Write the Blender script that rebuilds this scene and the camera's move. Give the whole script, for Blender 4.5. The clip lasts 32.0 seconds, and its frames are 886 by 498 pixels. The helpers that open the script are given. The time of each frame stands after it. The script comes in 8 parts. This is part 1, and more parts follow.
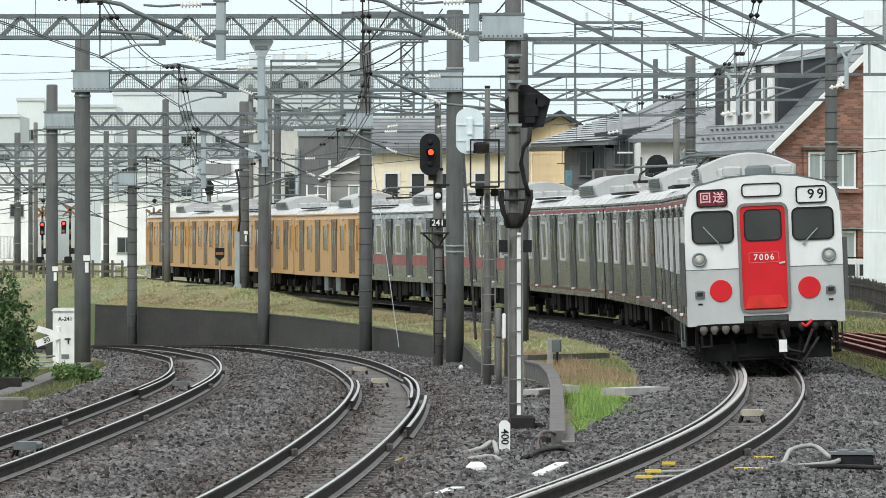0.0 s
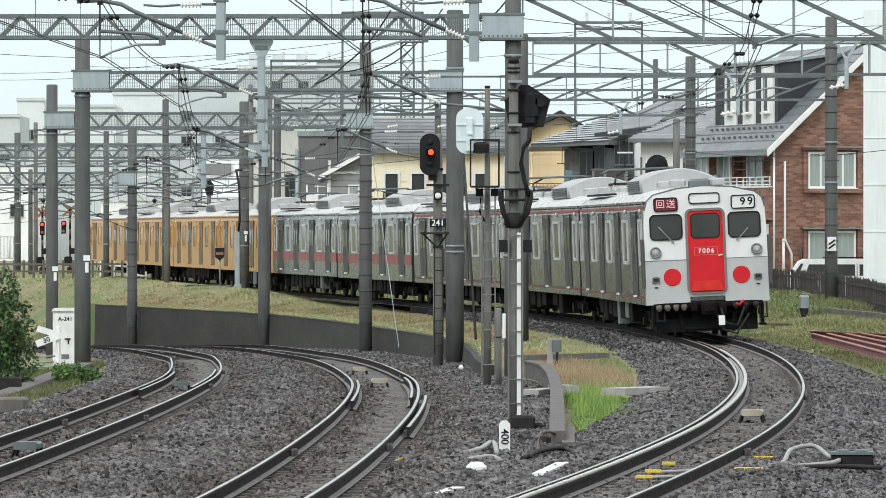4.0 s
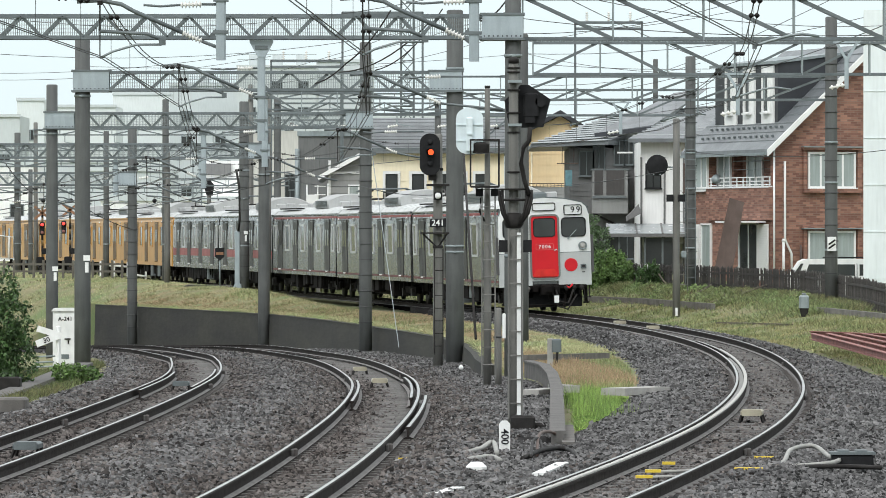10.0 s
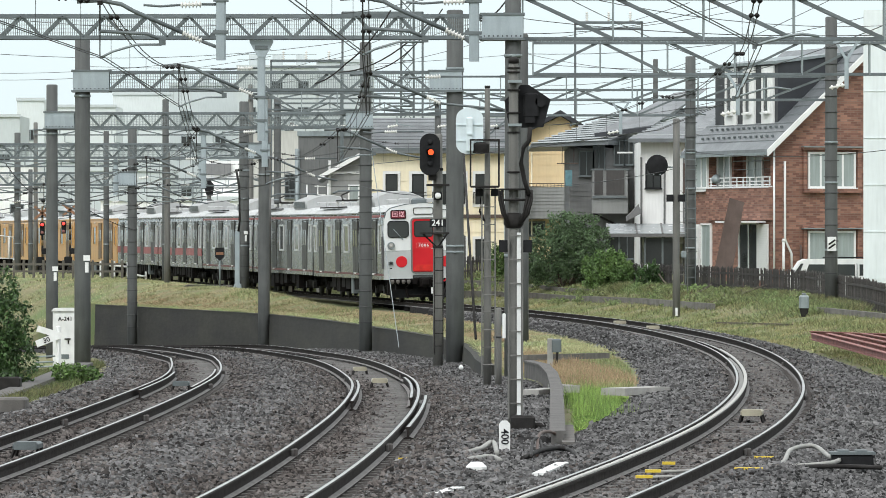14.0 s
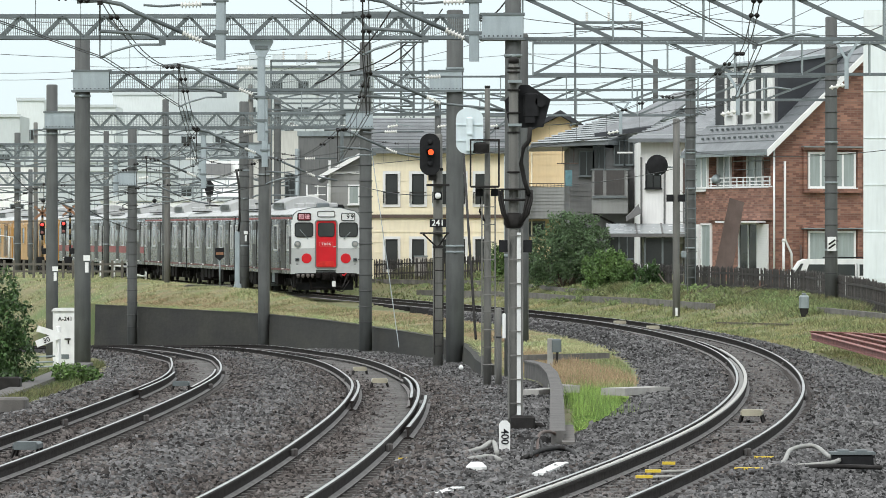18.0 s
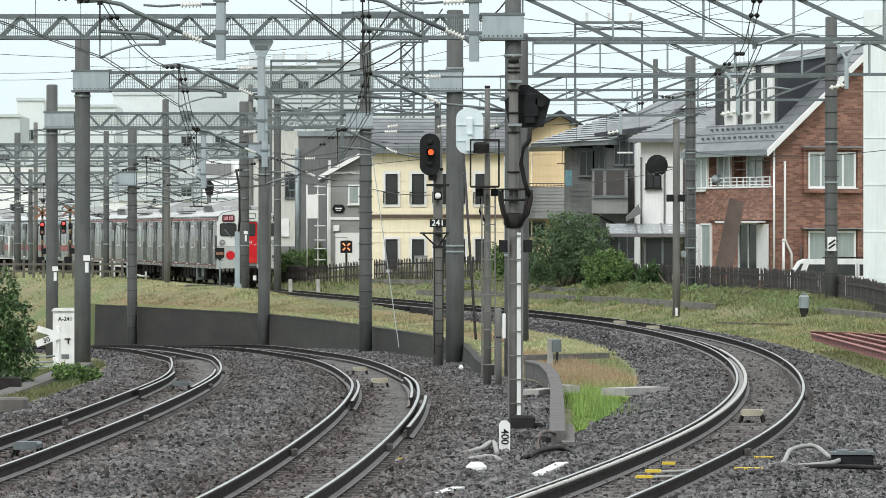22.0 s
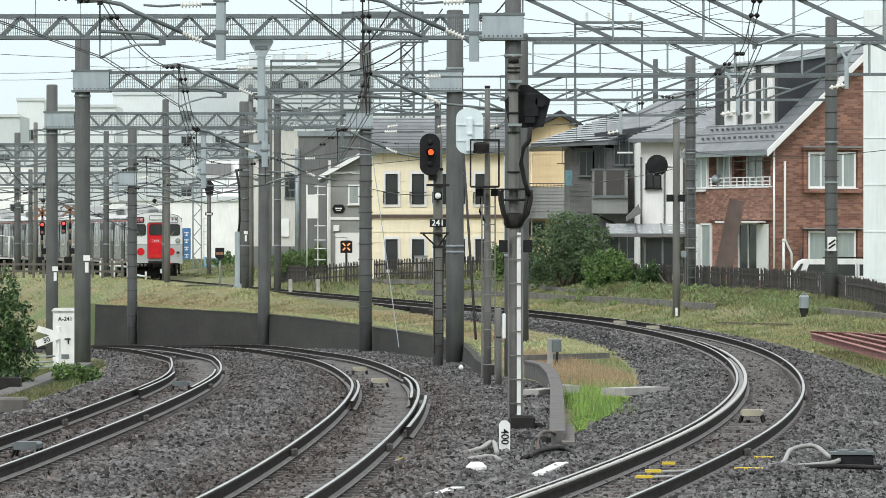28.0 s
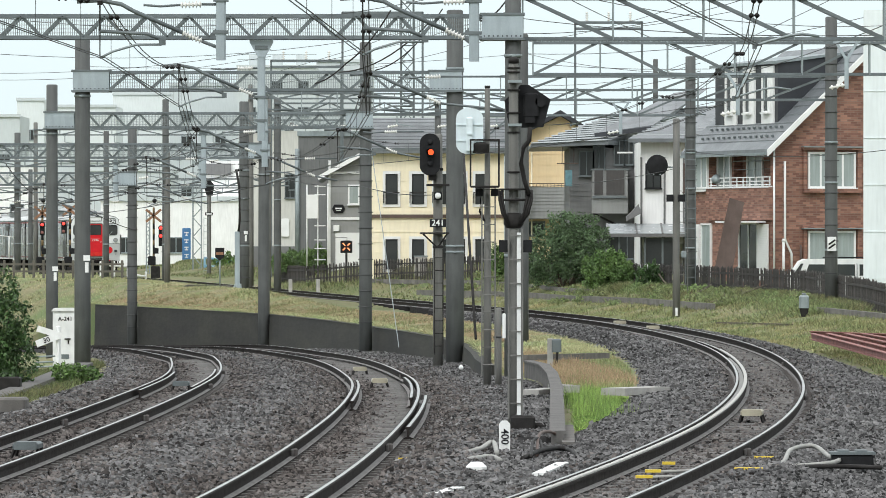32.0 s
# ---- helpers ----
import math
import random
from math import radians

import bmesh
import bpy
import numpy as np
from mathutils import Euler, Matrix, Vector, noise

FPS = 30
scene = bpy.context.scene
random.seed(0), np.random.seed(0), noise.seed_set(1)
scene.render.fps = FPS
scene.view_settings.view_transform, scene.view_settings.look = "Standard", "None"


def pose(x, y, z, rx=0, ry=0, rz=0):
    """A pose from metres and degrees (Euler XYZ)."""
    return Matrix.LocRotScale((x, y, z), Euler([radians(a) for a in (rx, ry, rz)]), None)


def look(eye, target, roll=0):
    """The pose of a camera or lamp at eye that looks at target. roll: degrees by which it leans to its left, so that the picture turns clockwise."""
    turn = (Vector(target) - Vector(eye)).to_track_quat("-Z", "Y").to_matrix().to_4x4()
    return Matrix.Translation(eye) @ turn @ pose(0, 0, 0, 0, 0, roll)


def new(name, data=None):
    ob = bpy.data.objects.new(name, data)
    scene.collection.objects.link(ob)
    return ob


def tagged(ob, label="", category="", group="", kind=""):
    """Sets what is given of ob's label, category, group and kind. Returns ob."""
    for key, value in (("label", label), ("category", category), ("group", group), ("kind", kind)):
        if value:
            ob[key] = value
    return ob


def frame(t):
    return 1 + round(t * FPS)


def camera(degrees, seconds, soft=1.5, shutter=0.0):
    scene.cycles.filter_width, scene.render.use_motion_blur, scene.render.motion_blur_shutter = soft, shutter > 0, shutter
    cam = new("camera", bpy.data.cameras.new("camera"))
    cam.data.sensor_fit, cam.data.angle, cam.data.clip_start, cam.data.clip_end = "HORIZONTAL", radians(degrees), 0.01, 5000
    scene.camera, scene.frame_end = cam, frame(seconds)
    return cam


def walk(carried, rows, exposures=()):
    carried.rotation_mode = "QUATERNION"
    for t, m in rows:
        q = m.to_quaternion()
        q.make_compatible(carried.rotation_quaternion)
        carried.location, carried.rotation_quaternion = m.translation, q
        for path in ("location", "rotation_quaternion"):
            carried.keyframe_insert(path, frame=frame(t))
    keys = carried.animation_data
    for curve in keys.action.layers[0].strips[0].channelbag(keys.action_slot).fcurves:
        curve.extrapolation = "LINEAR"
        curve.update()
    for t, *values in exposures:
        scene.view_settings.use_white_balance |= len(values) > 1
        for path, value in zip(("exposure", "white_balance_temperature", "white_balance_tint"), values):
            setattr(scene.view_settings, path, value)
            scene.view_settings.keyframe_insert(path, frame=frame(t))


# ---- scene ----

# camera on a still tripod at the platform end
cam = camera(9.436, 32.0, 0.65)
walk(cam, [(0, pose(0, 0, 2.4, 89.864)), (32, pose(0, 0, 2.4, 89.864))], [(0, 0.0), (32, 0.0)])

# ---- overcast sky and a weak, wide sun ----
world = bpy.data.worlds.new("overcast_sky")
scene.world = world
world.use_nodes = True
_n, _l = world.node_tree.nodes, world.node_tree.links
_n.clear()
_sky = _n.new("ShaderNodeTexSky")
_sky.sky_type, _sky.sun_disc = "NISHITA", False
_sky.sun_elevation, _sky.sun_rotation = radians(41), radians(202)
_sky.dust_density, _sky.air_density = 4.0, 1.0
_tc = _n.new("ShaderNodeTexCoord")
_sep = _n.new("ShaderNodeSeparateXYZ")
_l.new(_tc.outputs["Generated"], _sep.inputs[0])
_ramp = _n.new("ShaderNodeValToRGB")
_ramp.color_ramp.elements[0].position, _ramp.color_ramp.elements[0].color = 0.0, (0.81, 0.945, 0.97, 1)
_ramp.color_ramp.elements[1].position, _ramp.color_ramp.elements[1].color = 0.75, (1.0, 1.0, 1.0, 1)
_l.new(_sep.outputs[2], _ramp.inputs[0])
_up = _n.new("ShaderNodeMapRange")
_up.inputs["To Min"].default_value, _up.inputs["To Max"].default_value = 1.0, 1.55
_l.new(_sep.outputs[2], _up.inputs["Value"])
_bg1, _bg2, _add, _wo = _n.new("ShaderNodeBackground"), _n.new("ShaderNodeBackground"), _n.new("ShaderNodeAddShader"), _n.new("ShaderNodeOutputWorld")
_bg1.inputs[1].default_value = 0.02
_l.new(_sky.outputs[0], _bg1.inputs[0])
_l.new(_ramp.outputs[0], _bg2.inputs[0])
_l.new(_up.outputs[0], _bg2.inputs[1])
_l.new(_bg1.outputs[0], _add.inputs[0]), _l.new(_bg2.outputs[0], _add.inputs[1])
_l.new(_add.outputs[0], _wo.inputs[0])
sun = new("sun", bpy.data.lights.new("sun", "SUN"))
sun.data.energy, sun.data.angle, sun.data.color = 1.5, radians(25), (0.98, 1.0, 1.0)
sun.matrix_world = look((-22, -55, 52), (0, 0, 0))


# ---- materials ----
MATS = {}


def mat(name, col, rough=0.6, metal=0.0, var=0.25, scale=6.0, bump=0.0, fine=60.0, col2=None, glow=0.0, island=0.0, streak=0.0, stretch=(1, 1, 1)):
    """A surface with two scales of variation: stains (scale) and grain (fine)."""
    if name in MATS:
        return MATS[name]
    m = bpy.data.materials.new(name)
    m.use_nodes = True
    n, l = m.node_tree.nodes, m.node_tree.links
    b = n["Principled BSDF"]
    b.inputs["Roughness"].default_value, b.inputs["Metallic"].default_value = rough, metal
    tc = n.new("ShaderNodeTexCoord")
    mp = n.new("ShaderNodeMapping")
    mp.inputs["Scale"].default_value = stretch
    l.new(tc.outputs["Object"], mp.inputs[0])
    big, small = n.new("ShaderNodeTexNoise"), n.new("ShaderNodeTexNoise")
    big.inputs["Scale"].default_value, big.inputs["Detail"].default_value = scale, 6
    small.inputs["Scale"].default_value, small.inputs["Detail"].default_value = fine, 3
    l.new(mp.outputs[0], big.inputs["Vector"]), l.new(mp.outputs[0], small.inputs["Vector"])
    c1 = n.new("ShaderNodeMix")
    c1.data_type = "RGBA"
    two = col2 if col2 else tuple(c * (1 - var) for c in col)
    c1.inputs[6].default_value, c1.inputs[7].default_value = (*col, 1), (*two, 1)
    rng = n.new("ShaderNodeMapRange")
    rng.inputs["From Min"].default_value, rng.inputs["From Max"].default_value = 0.35, 0.68
    l.new(big.outputs["Fac"], rng.inputs["Value"])
    l.new(rng.outputs[0], c1.inputs[0])
    hsv = n.new("ShaderNodeHueSaturation")
    l.new(c1.outputs[2], hsv.inputs["Color"])
    val = n.new("ShaderNodeMapRange")
    val.inputs["To Min"].default_value, val.inputs["To Max"].default_value = 1 - var * 0.7, 1 + var * 0.7
    l.new(small.outputs["Fac"], val.inputs["Value"])
    last = val.outputs[0]
    if island:
        geo, oi = n.new("ShaderNodeNewGeometry"), n.new("ShaderNodeObjectInfo")
        ad = n.new("ShaderNodeMath")
        ad.operation = "ADD"
        l.new(geo.outputs["Random Per Island"], ad.inputs[0]), l.new(oi.outputs["Random"], ad.inputs[1])
        r2 = n.new("ShaderNodeMapRange")
        r2.inputs["From Max"].default_value = 1.0
        r2.inputs["To Min"].default_value, r2.inputs["To Max"].default_value = 1 - island, 1 + island
        fr = n.new("ShaderNodeMath")
        fr.operation = "FRACT"
        l.new(ad.outputs[0], fr.inputs[0]), l.new(fr.outputs[0], r2.inputs["Value"])
        mu = n.new("ShaderNodeMath")
        mu.operation = "MULTIPLY"
        l.new(last, mu.inputs[0]), l.new(r2.outputs[0], mu.inputs[1])
        last = mu.outputs[0]
    if streak:
        st = n.new("ShaderNodeTexNoise")
        sm = n.new("ShaderNodeMapping")
        sm.inputs["Scale"].default_value = (1.7, 1.7, 0.22)
        l.new(tc.outputs["Object"], sm.inputs[0]), l.new(sm.outputs[0], st.inputs["Vector"])
        r3 = n.new("ShaderNodeMapRange")
        r3.inputs["From Min"].default_value, r3.inputs["From Max"].default_value = 0.4, 0.7
        r3.inputs["To Min"].default_value, r3.inputs["To Max"].default_value = 1.0, 1 - 0.7 * streak
        l.new(st.outputs["Fac"], r3.inputs["Value"])
        mu2 = n.new("ShaderNodeMath")
        mu2.operation = "MULTIPLY"
        l.new(last, mu2.inputs[0]), l.new(r3.outputs[0], mu2.inputs[1])
        last = mu2.outputs[0]
    l.new(last, hsv.inputs["Value"])
    l.new(hsv.outputs[0], b.inputs["Base Color"])
    rr = n.new("ShaderNodeMapRange")
    rr.inputs["To Min"].default_value, rr.inputs["To Max"].default_value = max(rough - 0.12, 0.02), min(rough + 0.12, 1)
    l.new(big.outputs["Fac"], rr.inputs["Value"]), l.new(rr.outputs[0], b.inputs["Roughness"])
    if bump:
        bp = n.new("ShaderNodeBump")
        bp.inputs["Strength"].default_value, bp.inputs["Distance"].default_value = bump, 0.02
        l.new(small.outputs["Fac"], bp.inputs["Height"]), l.new(bp.outputs[0], b.inputs["Normal"])
    if glow:
        b.inputs["Emission Color"].default_value, b.inputs["Emission Strength"].default_value = (*col, 1), glow
    MATS[name] = m
    return m


CONCRETE = mat("weathered_concrete", (0.16, 0.15, 0.14), 0.85, var=0.35, scale=1.5, bump=0.3, streak=0.35)
POLE = mat("dark_pole_concrete", (0.112, 0.118, 0.117), 0.8, var=0.25, scale=1.2, bump=0.2, streak=0.3)
STEELPOLE = mat("brown_grey_steel", (0.19, 0.188, 0.176), 0.6, 0.2, var=0.25, scale=1.0, streak=0.35)
GALV = mat("galvanised_steel", (0.29, 0.335, 0.345), 0.5, 0.35, var=0.25, scale=2.0, streak=0.2)
GALVD = mat("dull_galvanised_angle", (0.155, 0.18, 0.187), 0.6, 0.3, var=0.3, scale=2.0)
PLATE = mat("pale_grey_plate", (0.36, 0.42, 0.45), 0.55, 0.1, var=0.18, scale=1.5, streak=0.2)
IRON = mat("dark_iron", (0.035, 0.033, 0.032), 0.65, 0.3, var=0.4, scale=5)
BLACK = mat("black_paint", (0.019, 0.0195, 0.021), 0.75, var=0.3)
RAILTOP = mat("polished_rail_head", (0.46, 0.46, 0.45), 0.35, 0.9, var=0.2, scale=3)
RAIL = mat("rusty_rail_side", (0.033, 0.028, 0.026), 0.9, 0.0, var=0.4, scale=8, bump=0.2)
# bed under the loose stones: near black, the shade of the gaps in its colour
BALLAST = mat("stone_gap_shade", (0.022, 0.021, 0.021), 0.9, var=0.5, scale=1.2, fine=30, bump=0.8, col2=(0.017, 0.016, 0.016))
STONE = mat("ballast_stone", (0.138, 0.137, 0.137), 0.7, var=0.4, scale=0.5, fine=20, bump=0.3, island=0.88, col2=(0.078, 0.077, 0.078))
STONER = mat("rusty_ballast_stone", (0.124, 0.114, 0.109), 0.7, var=0.4, scale=0.5, fine=20, bump=0.3, island=0.88, col2=(0.06, 0.051, 0.047))
GRASS = mat("dry_grass_ground", (0.115, 0.155, 0.055), 0.95, var=0.6, scale=0.6, fine=14, bump=0.8, col2=(0.21, 0.175, 0.10))
WHITE = mat("white_paint", (0.78, 0.79, 0.78), 0.5, var=0.1, scale=3, streak=0.12)
WIRE = mat("dark_wire", (0.05, 0.052, 0.055), 0.6, 0.3, var=0.2)
CERAMIC = mat("white_porcelain", (0.75, 0.75, 0.72), 0.25, var=0.1)
GLASS = mat("dark_window_glass", (0.05, 0.055, 0.055), 0.05, var=0.3, scale=0.7)
for _m in (STONE, STONER, BALLAST):
    _m.node_tree.nodes["Principled BSDF"].inputs["Specular IOR Level"].default_value = 0.12
for _m in (BLACK, IRON, RAIL):
    _m.node_tree.nodes["Principled BSDF"].inputs["Specular IOR Level"].default_value = 0.15
GLASS.node_tree.nodes["Principled BSDF"].inputs["Specular IOR Level"].default_value = 0.35


# ---- mesh building ----
class M:
    """Collects vertices and faces of one mesh."""

    def __init__(self):
        self.v, self.f, self.s, self.mi = [], [], [], []

    def add(self, vs, fs, smooth=False, mi=0):
        o = len(self.v)
        self.v += [tuple(p) for p in vs]
        self.f += [tuple(i + o for i in q) for q in fs]
        self.s += [smooth] * len(fs)
        self.mi += [mi] * len(fs)
        return self

    def box(self, c, s, rz=0.0, m=None, mi=0):
        x, y, z = s[0] / 2, s[1] / 2, s[2] / 2
        vs = [Vector((a * x, b * y, d * z)) for d in (-1, 1) for b in (-1, 1) for a in (-1, 1)]
        if rz:
            r = Matrix.Rotation(radians(rz), 3, "Z")
            vs = [r @ p for p in vs]
        if m:
            vs = [m @ p for p in vs]
        vs = [p + Vector(c) for p in vs]
        return self.add(vs, [(0, 2, 3, 1), (4, 5, 7, 6), (0, 1, 5, 4), (2, 6, 7, 3), (0, 4, 6, 2), (1, 3, 7, 5)], mi=mi)

    def rbox(self, c, s, e=0.02, rz=0.0, mi=0):
        """A box with bevelled upright and top edges."""
        x, y, z = s[0] / 2, s[1] / 2, s[2] / 2
        e = min(e, x * 0.9, y * 0.9, z * 0.9)
        ring = [(-x + e, -y), (x - e, -y), (x, -y + e), (x, y - e), (x - e, y), (-x + e, y), (-x, y - e), (-x, -y + e)]
        k = 1 - e / max(min(x, y), 1e-6)
        r = Matrix.Rotation(radians(rz), 3, "Z")
        vs = []
        for zz, q in ((-z, 1), (z - e, 1), (z, k)):
            vs += [r @ Vector((a * q, b * q, zz)) + Vector(c) for a, b in ring]
        fs = [tuple(range(7, -1, -1)), tuple(range(16, 24))]
        for j in (0, 8):
            fs += [(j + i, j + (i + 1) % 8, j + 8 + (i + 1) % 8, j + 8 + i) for i in range(8)]
        return self.add(vs, fs, mi=mi)

    def cyl(self, a, b, r, n=10, r2=None, cap=True, mi=0):
        a, b = Vector(a), Vector(b)
        d = b - a
        if d.length < 1e-6:
            return self
        q = d.to_track_quat("Z", "Y")
        r2 = r if r2 is None else r2
        vs = [a + q @ Vector((math.cos(6.28319 * i / n) * r, math.sin(6.28319 * i / n) * r, 0)) for i in range(n)]
        vs += [b + q @ Vector((math.cos(6.28319 * i / n) * r2, math.sin(6.28319 * i / n) * r2, 0)) for i in range(n)]
        o = len(self.v)
        self.add(vs, [(i, (i + 1) % n, n + (i + 1) % n, n + i) for i in range(n)], n > 6, mi)
        if cap:
            self.f += [tuple(o + i for i in range(n - 1, -1, -1)), tuple(o + n + i for i in range(n))]
            self.s += [False, False]
            self.mi += [mi, mi]
        return self

    def tube(self, pts, r, n=6, mi=0):
        p = [Vector(q) for q in pts]
        vs, fs = [], []
        for i, c in enumerate(p):
            d = (p[min(i + 1, len(p) - 1)] - p[max(i - 1, 0)]).normalized()
            side = d.cross(Vector((0, 0, 1)))
            side = side.normalized() if side.length > 0.05 else Vector((1, 0, 0))
            up = side.cross(d).normalized()
            vs += [c + side * (r * math.cos(6.28319 * k / n)) + up * (r * math.sin(6.28319 * k / n)) for k in range(n)]
        for i in range(len(p) - 1):
            fs += [(i * n + k, i * n + (k + 1) % n, (i + 1) * n + (k + 1) % n, (i + 1) * n + k) for k in range(n)]
        fs += [tuple(range(n)), tuple((len(p) - 1) * n + k for k in range(n))]
        return self.add(vs, fs, True, mi)

    def bar(self, a, b, w, hgt, mi=0):
        """A straight bar of rectangular section from a to b."""
        a, b = Vector(a), Vector(b)
        d = b - a
        q = d.to_track_quat("Y", "Z").to_matrix()
        return self.box((a + b) / 2, (w, d.length, hgt), m=q, mi=mi)

    def angle(self, a, b, w, t=0.012, mi=0):
        """A steel angle from a to b."""
        a, b = Vector(a), Vector(b)
        q = (b - a).to_track_quat("Y", "Z").to_matrix()
        ln = (b - a).length
        self.box((a + b) / 2 + q @ Vector((0, 0, w / 2)), (t, ln, w), m=q, mi=mi)
        return self.box((a + b) / 2 + q @ Vector((w / 2, 0, 0)), (w, ln, t), m=q, mi=mi)

    def lathe(self, prof, c=(0, 0, 0), n=14, axis=None, mi=0, soft=True):
        """prof: (radius, height) rows turned about z, or about axis."""
        q = Vector(axis).to_track_quat("Z", "Y") if axis else None
        vs = []
        for r, z in prof:
            for i in range(n):
                p = Vector((r * math.cos(6.28319 * i / n), r * math.sin(6.28319 * i / n), z))
                vs.append((q @ p if q else p) + Vector(c))
        k = len(prof)
        fs = [(j * n + i, j * n + (i + 1) % n, (j + 1) * n + (i + 1) % n, (j + 1) * n + i) for j in range(k - 1) for i in range(n)]
        fs += [tuple(range(n - 1, -1, -1)), tuple((k - 1) * n + i for i in range(n))]
        return self.add(vs, fs, soft, mi)

    def prism(self, ring, axis, a, b, mi=0):
        """A polygon ring of pairs, extruded along 'x', 'y' or 'z' from a to b."""
        def p(u, w, t):
            return {"x": (t, u, w), "y": (u, t, w), "z": (u, w, t)}[axis]
        n = len(ring)
        vs = [p(u, w, a) for u, w in ring] + [p(u, w, b) for u, w in ring]
        fs = [tuple(range(n)), tuple(range(2 * n - 1, n - 1, -1))] + [(i, n + i, n + (i + 1) % n, (i + 1) % n) for i in range(n)]
        return self.add(vs, fs, mi=mi)

    def data(self, name, *mats):
        me = bpy.data.meshes.new(name)
        me.from_pydata(self.v, [], self.f)
        me.polygons.foreach_set("use_smooth", self.s)
        me.polygons.foreach_set("material_index", self.mi)
        for m in mats:
            me.materials.append(m)
        bm = bmesh.new()
        bm.from_mesh(me)
        bmesh.ops.recalc_face_normals(bm, faces=bm.faces)
        bm.to_mesh(me)
        bm.free()
        return me


def part(name, m, material, parent=None, label="", at=None):
    mats = material if isinstance(material, (tuple, list)) else (material,)
    ob = new(name, m if isinstance(m, bpy.types.Mesh) else m.data(name, *mats))
    if parent:
        ob.parent = parent
    if at is not None:
        ob.matrix_basis = at if isinstance(at, Matrix) else Matrix.Translation(at)
    if label:
        ob["label"] = label
    return ob


def thing(name, label, category, at=(0, 0, 0), rz=0, group="", kind=""):
    ob = new(name)
    ob.empty_display_size = 0.3
    ob.matrix_basis = Matrix.Translation(at) @ pose(0, 0, 0, 0, 0, rz)
    return tagged(ob, label, category, group, kind)


def single(name, m, material, label, category, at=(0, 0, 0), group="", kind="", rz=0):
    ob = part(name, m, material)
    ob.matrix_basis = Matrix.Translation(at) @ pose(0, 0, 0, 0, 0, rz)
    return tagged(ob, label, category, group, kind)


# ---- lines of the tracks ----
class Line:
    """A smooth line through plan points, by distance along it."""

    def __init__(self, pts, origin=None):
        p = [Vector((*q, 0) if len(q) == 2 else q) for q in pts]
        p = [p[0] * 2 - p[1]] + p + [p[-1] * 2 - p[-2]]
        out = []
        for i in range(1, len(p) - 2):
            for j in range(24):
                t = j / 24
                a, b, c, d = p[i - 1:i + 3]
                out.append(0.5 * (2 * b + (c - a) * t + (2 * a - 5 * b + 4 * c - d) * t * t + (3 * b - a - 3 * c + d) * t ** 3))
        out.append(p[-2])
        self.p = np.array(out)
        self.s = np.concatenate([[0], np.cumsum(np.linalg.norm(np.diff(self.p, axis=0), axis=1))])
        if origin is not None:
            self.s -= np.interp(origin, self.p[:, 1], self.s)

    def at(self, s):
        return Vector([float(np.interp(s, self.s, self.p[:, k])) for k in range(3)])

    def way(self, s):
        return (self.at(s + 0.5) - self.at(s - 0.5)).normalized()

    def x(self, y):
        return np.interp(y, self.p[:, 1], self.p[:, 0])

    def z(self, y):
        return np.interp(y, self.p[:, 1], self.p[:, 2])

    def run(self, y0, y1, step, off=0.0, up=0.0):
        """Points beside the line, from y0 to y1."""
        s0, s1 = (float(np.interp(y, self.p[:, 1], self.s)) for y in (y0, y1))
        res = []
        for i in range(int((s1 - s0) / step) + 1):
            s = s0 + i * step
            w = self.way(s)
            res.append(self.at(s) + Vector((w.y, -w.x, 0)).normalized() * off + Vector((0, 0, up)))
        return res


RIGHT = Line([(-3.2, 24.0, 0.0), (0.78, 46.87, -0.0), (3.93, 70.66, -0.003), (5.72, 94.6, -0.005), (6.19, 118.59, 0.033), (5.2, 142.56, 0.053), (2.83, 166.44, 0.055), (-0.6, 190.23, 0.055), (-4.22, 213.95, 0.055), (-7.9, 237.66, 0.082), (-11.59, 261.38, 0.111), (-15.42, 285.07, 0.135), (-19.78, 308.68, 0.15), (-24.78, 332.15, 0.15), (-30.27, 355.51, 0.15), (-36.25, 378.76, 0.15), (-42.72, 401.87, 0.15), (-49.66, 424.84, 0.15), (-57.09, 447.66, 0.15), (-64.99, 470.33, 0.15), (-73.37, 492.82, 0.15), (-82.21, 515.13, 0.15)], 94.6)
MID = Line([(-3.1, 29.4, 0.0), (-1.7, 49.4, 0.0), (-1.02, 69.39, 0.0), (-0.97, 89.39, -0.13), (-1.48, 109.38, -0.39), (-2.39, 129.36, -0.62), (-3.67, 149.32, -0.9), (-6.32, 169.14, -1.08), (-9.99, 188.8, -1.49), (-14.7, 208.24, -1.89), (-20.41, 227.41, -2.28), (-27.12, 246.25, -2.44), (-34.48, 264.85, -2.44), (-42.49, 283.17, -2.44), (-51.13, 301.21, -2.44), (-60.4, 318.93, -2.44)], 49.4)
LEFT = Line([tuple(p) for p in MID.run(33, 300, 10, -3.6)], 49.4)


def wall_x(y):
    """The line of the retaining wall right of the descending tracks."""
    return MID.x(y) + np.interp(y, [100, 118, 137, 164, 192, 212, 235], [2.3, 2.6, 3.4, 3.6, 4.6, 3.9, 3.9])



# ---- ground: one sheet to the horizon ----
def smooth(a, b, t):
    t = np.clip((t - a) / (b - a), 0, 1)
    return t * t * (3 - 2 * t)


EDGE_D = [20, 66, 88, 104, 115, 121, 130]
EDGE_X = [1.3, 1.45, 1.86, 1.75, 1.0, 0.6, 0.2]


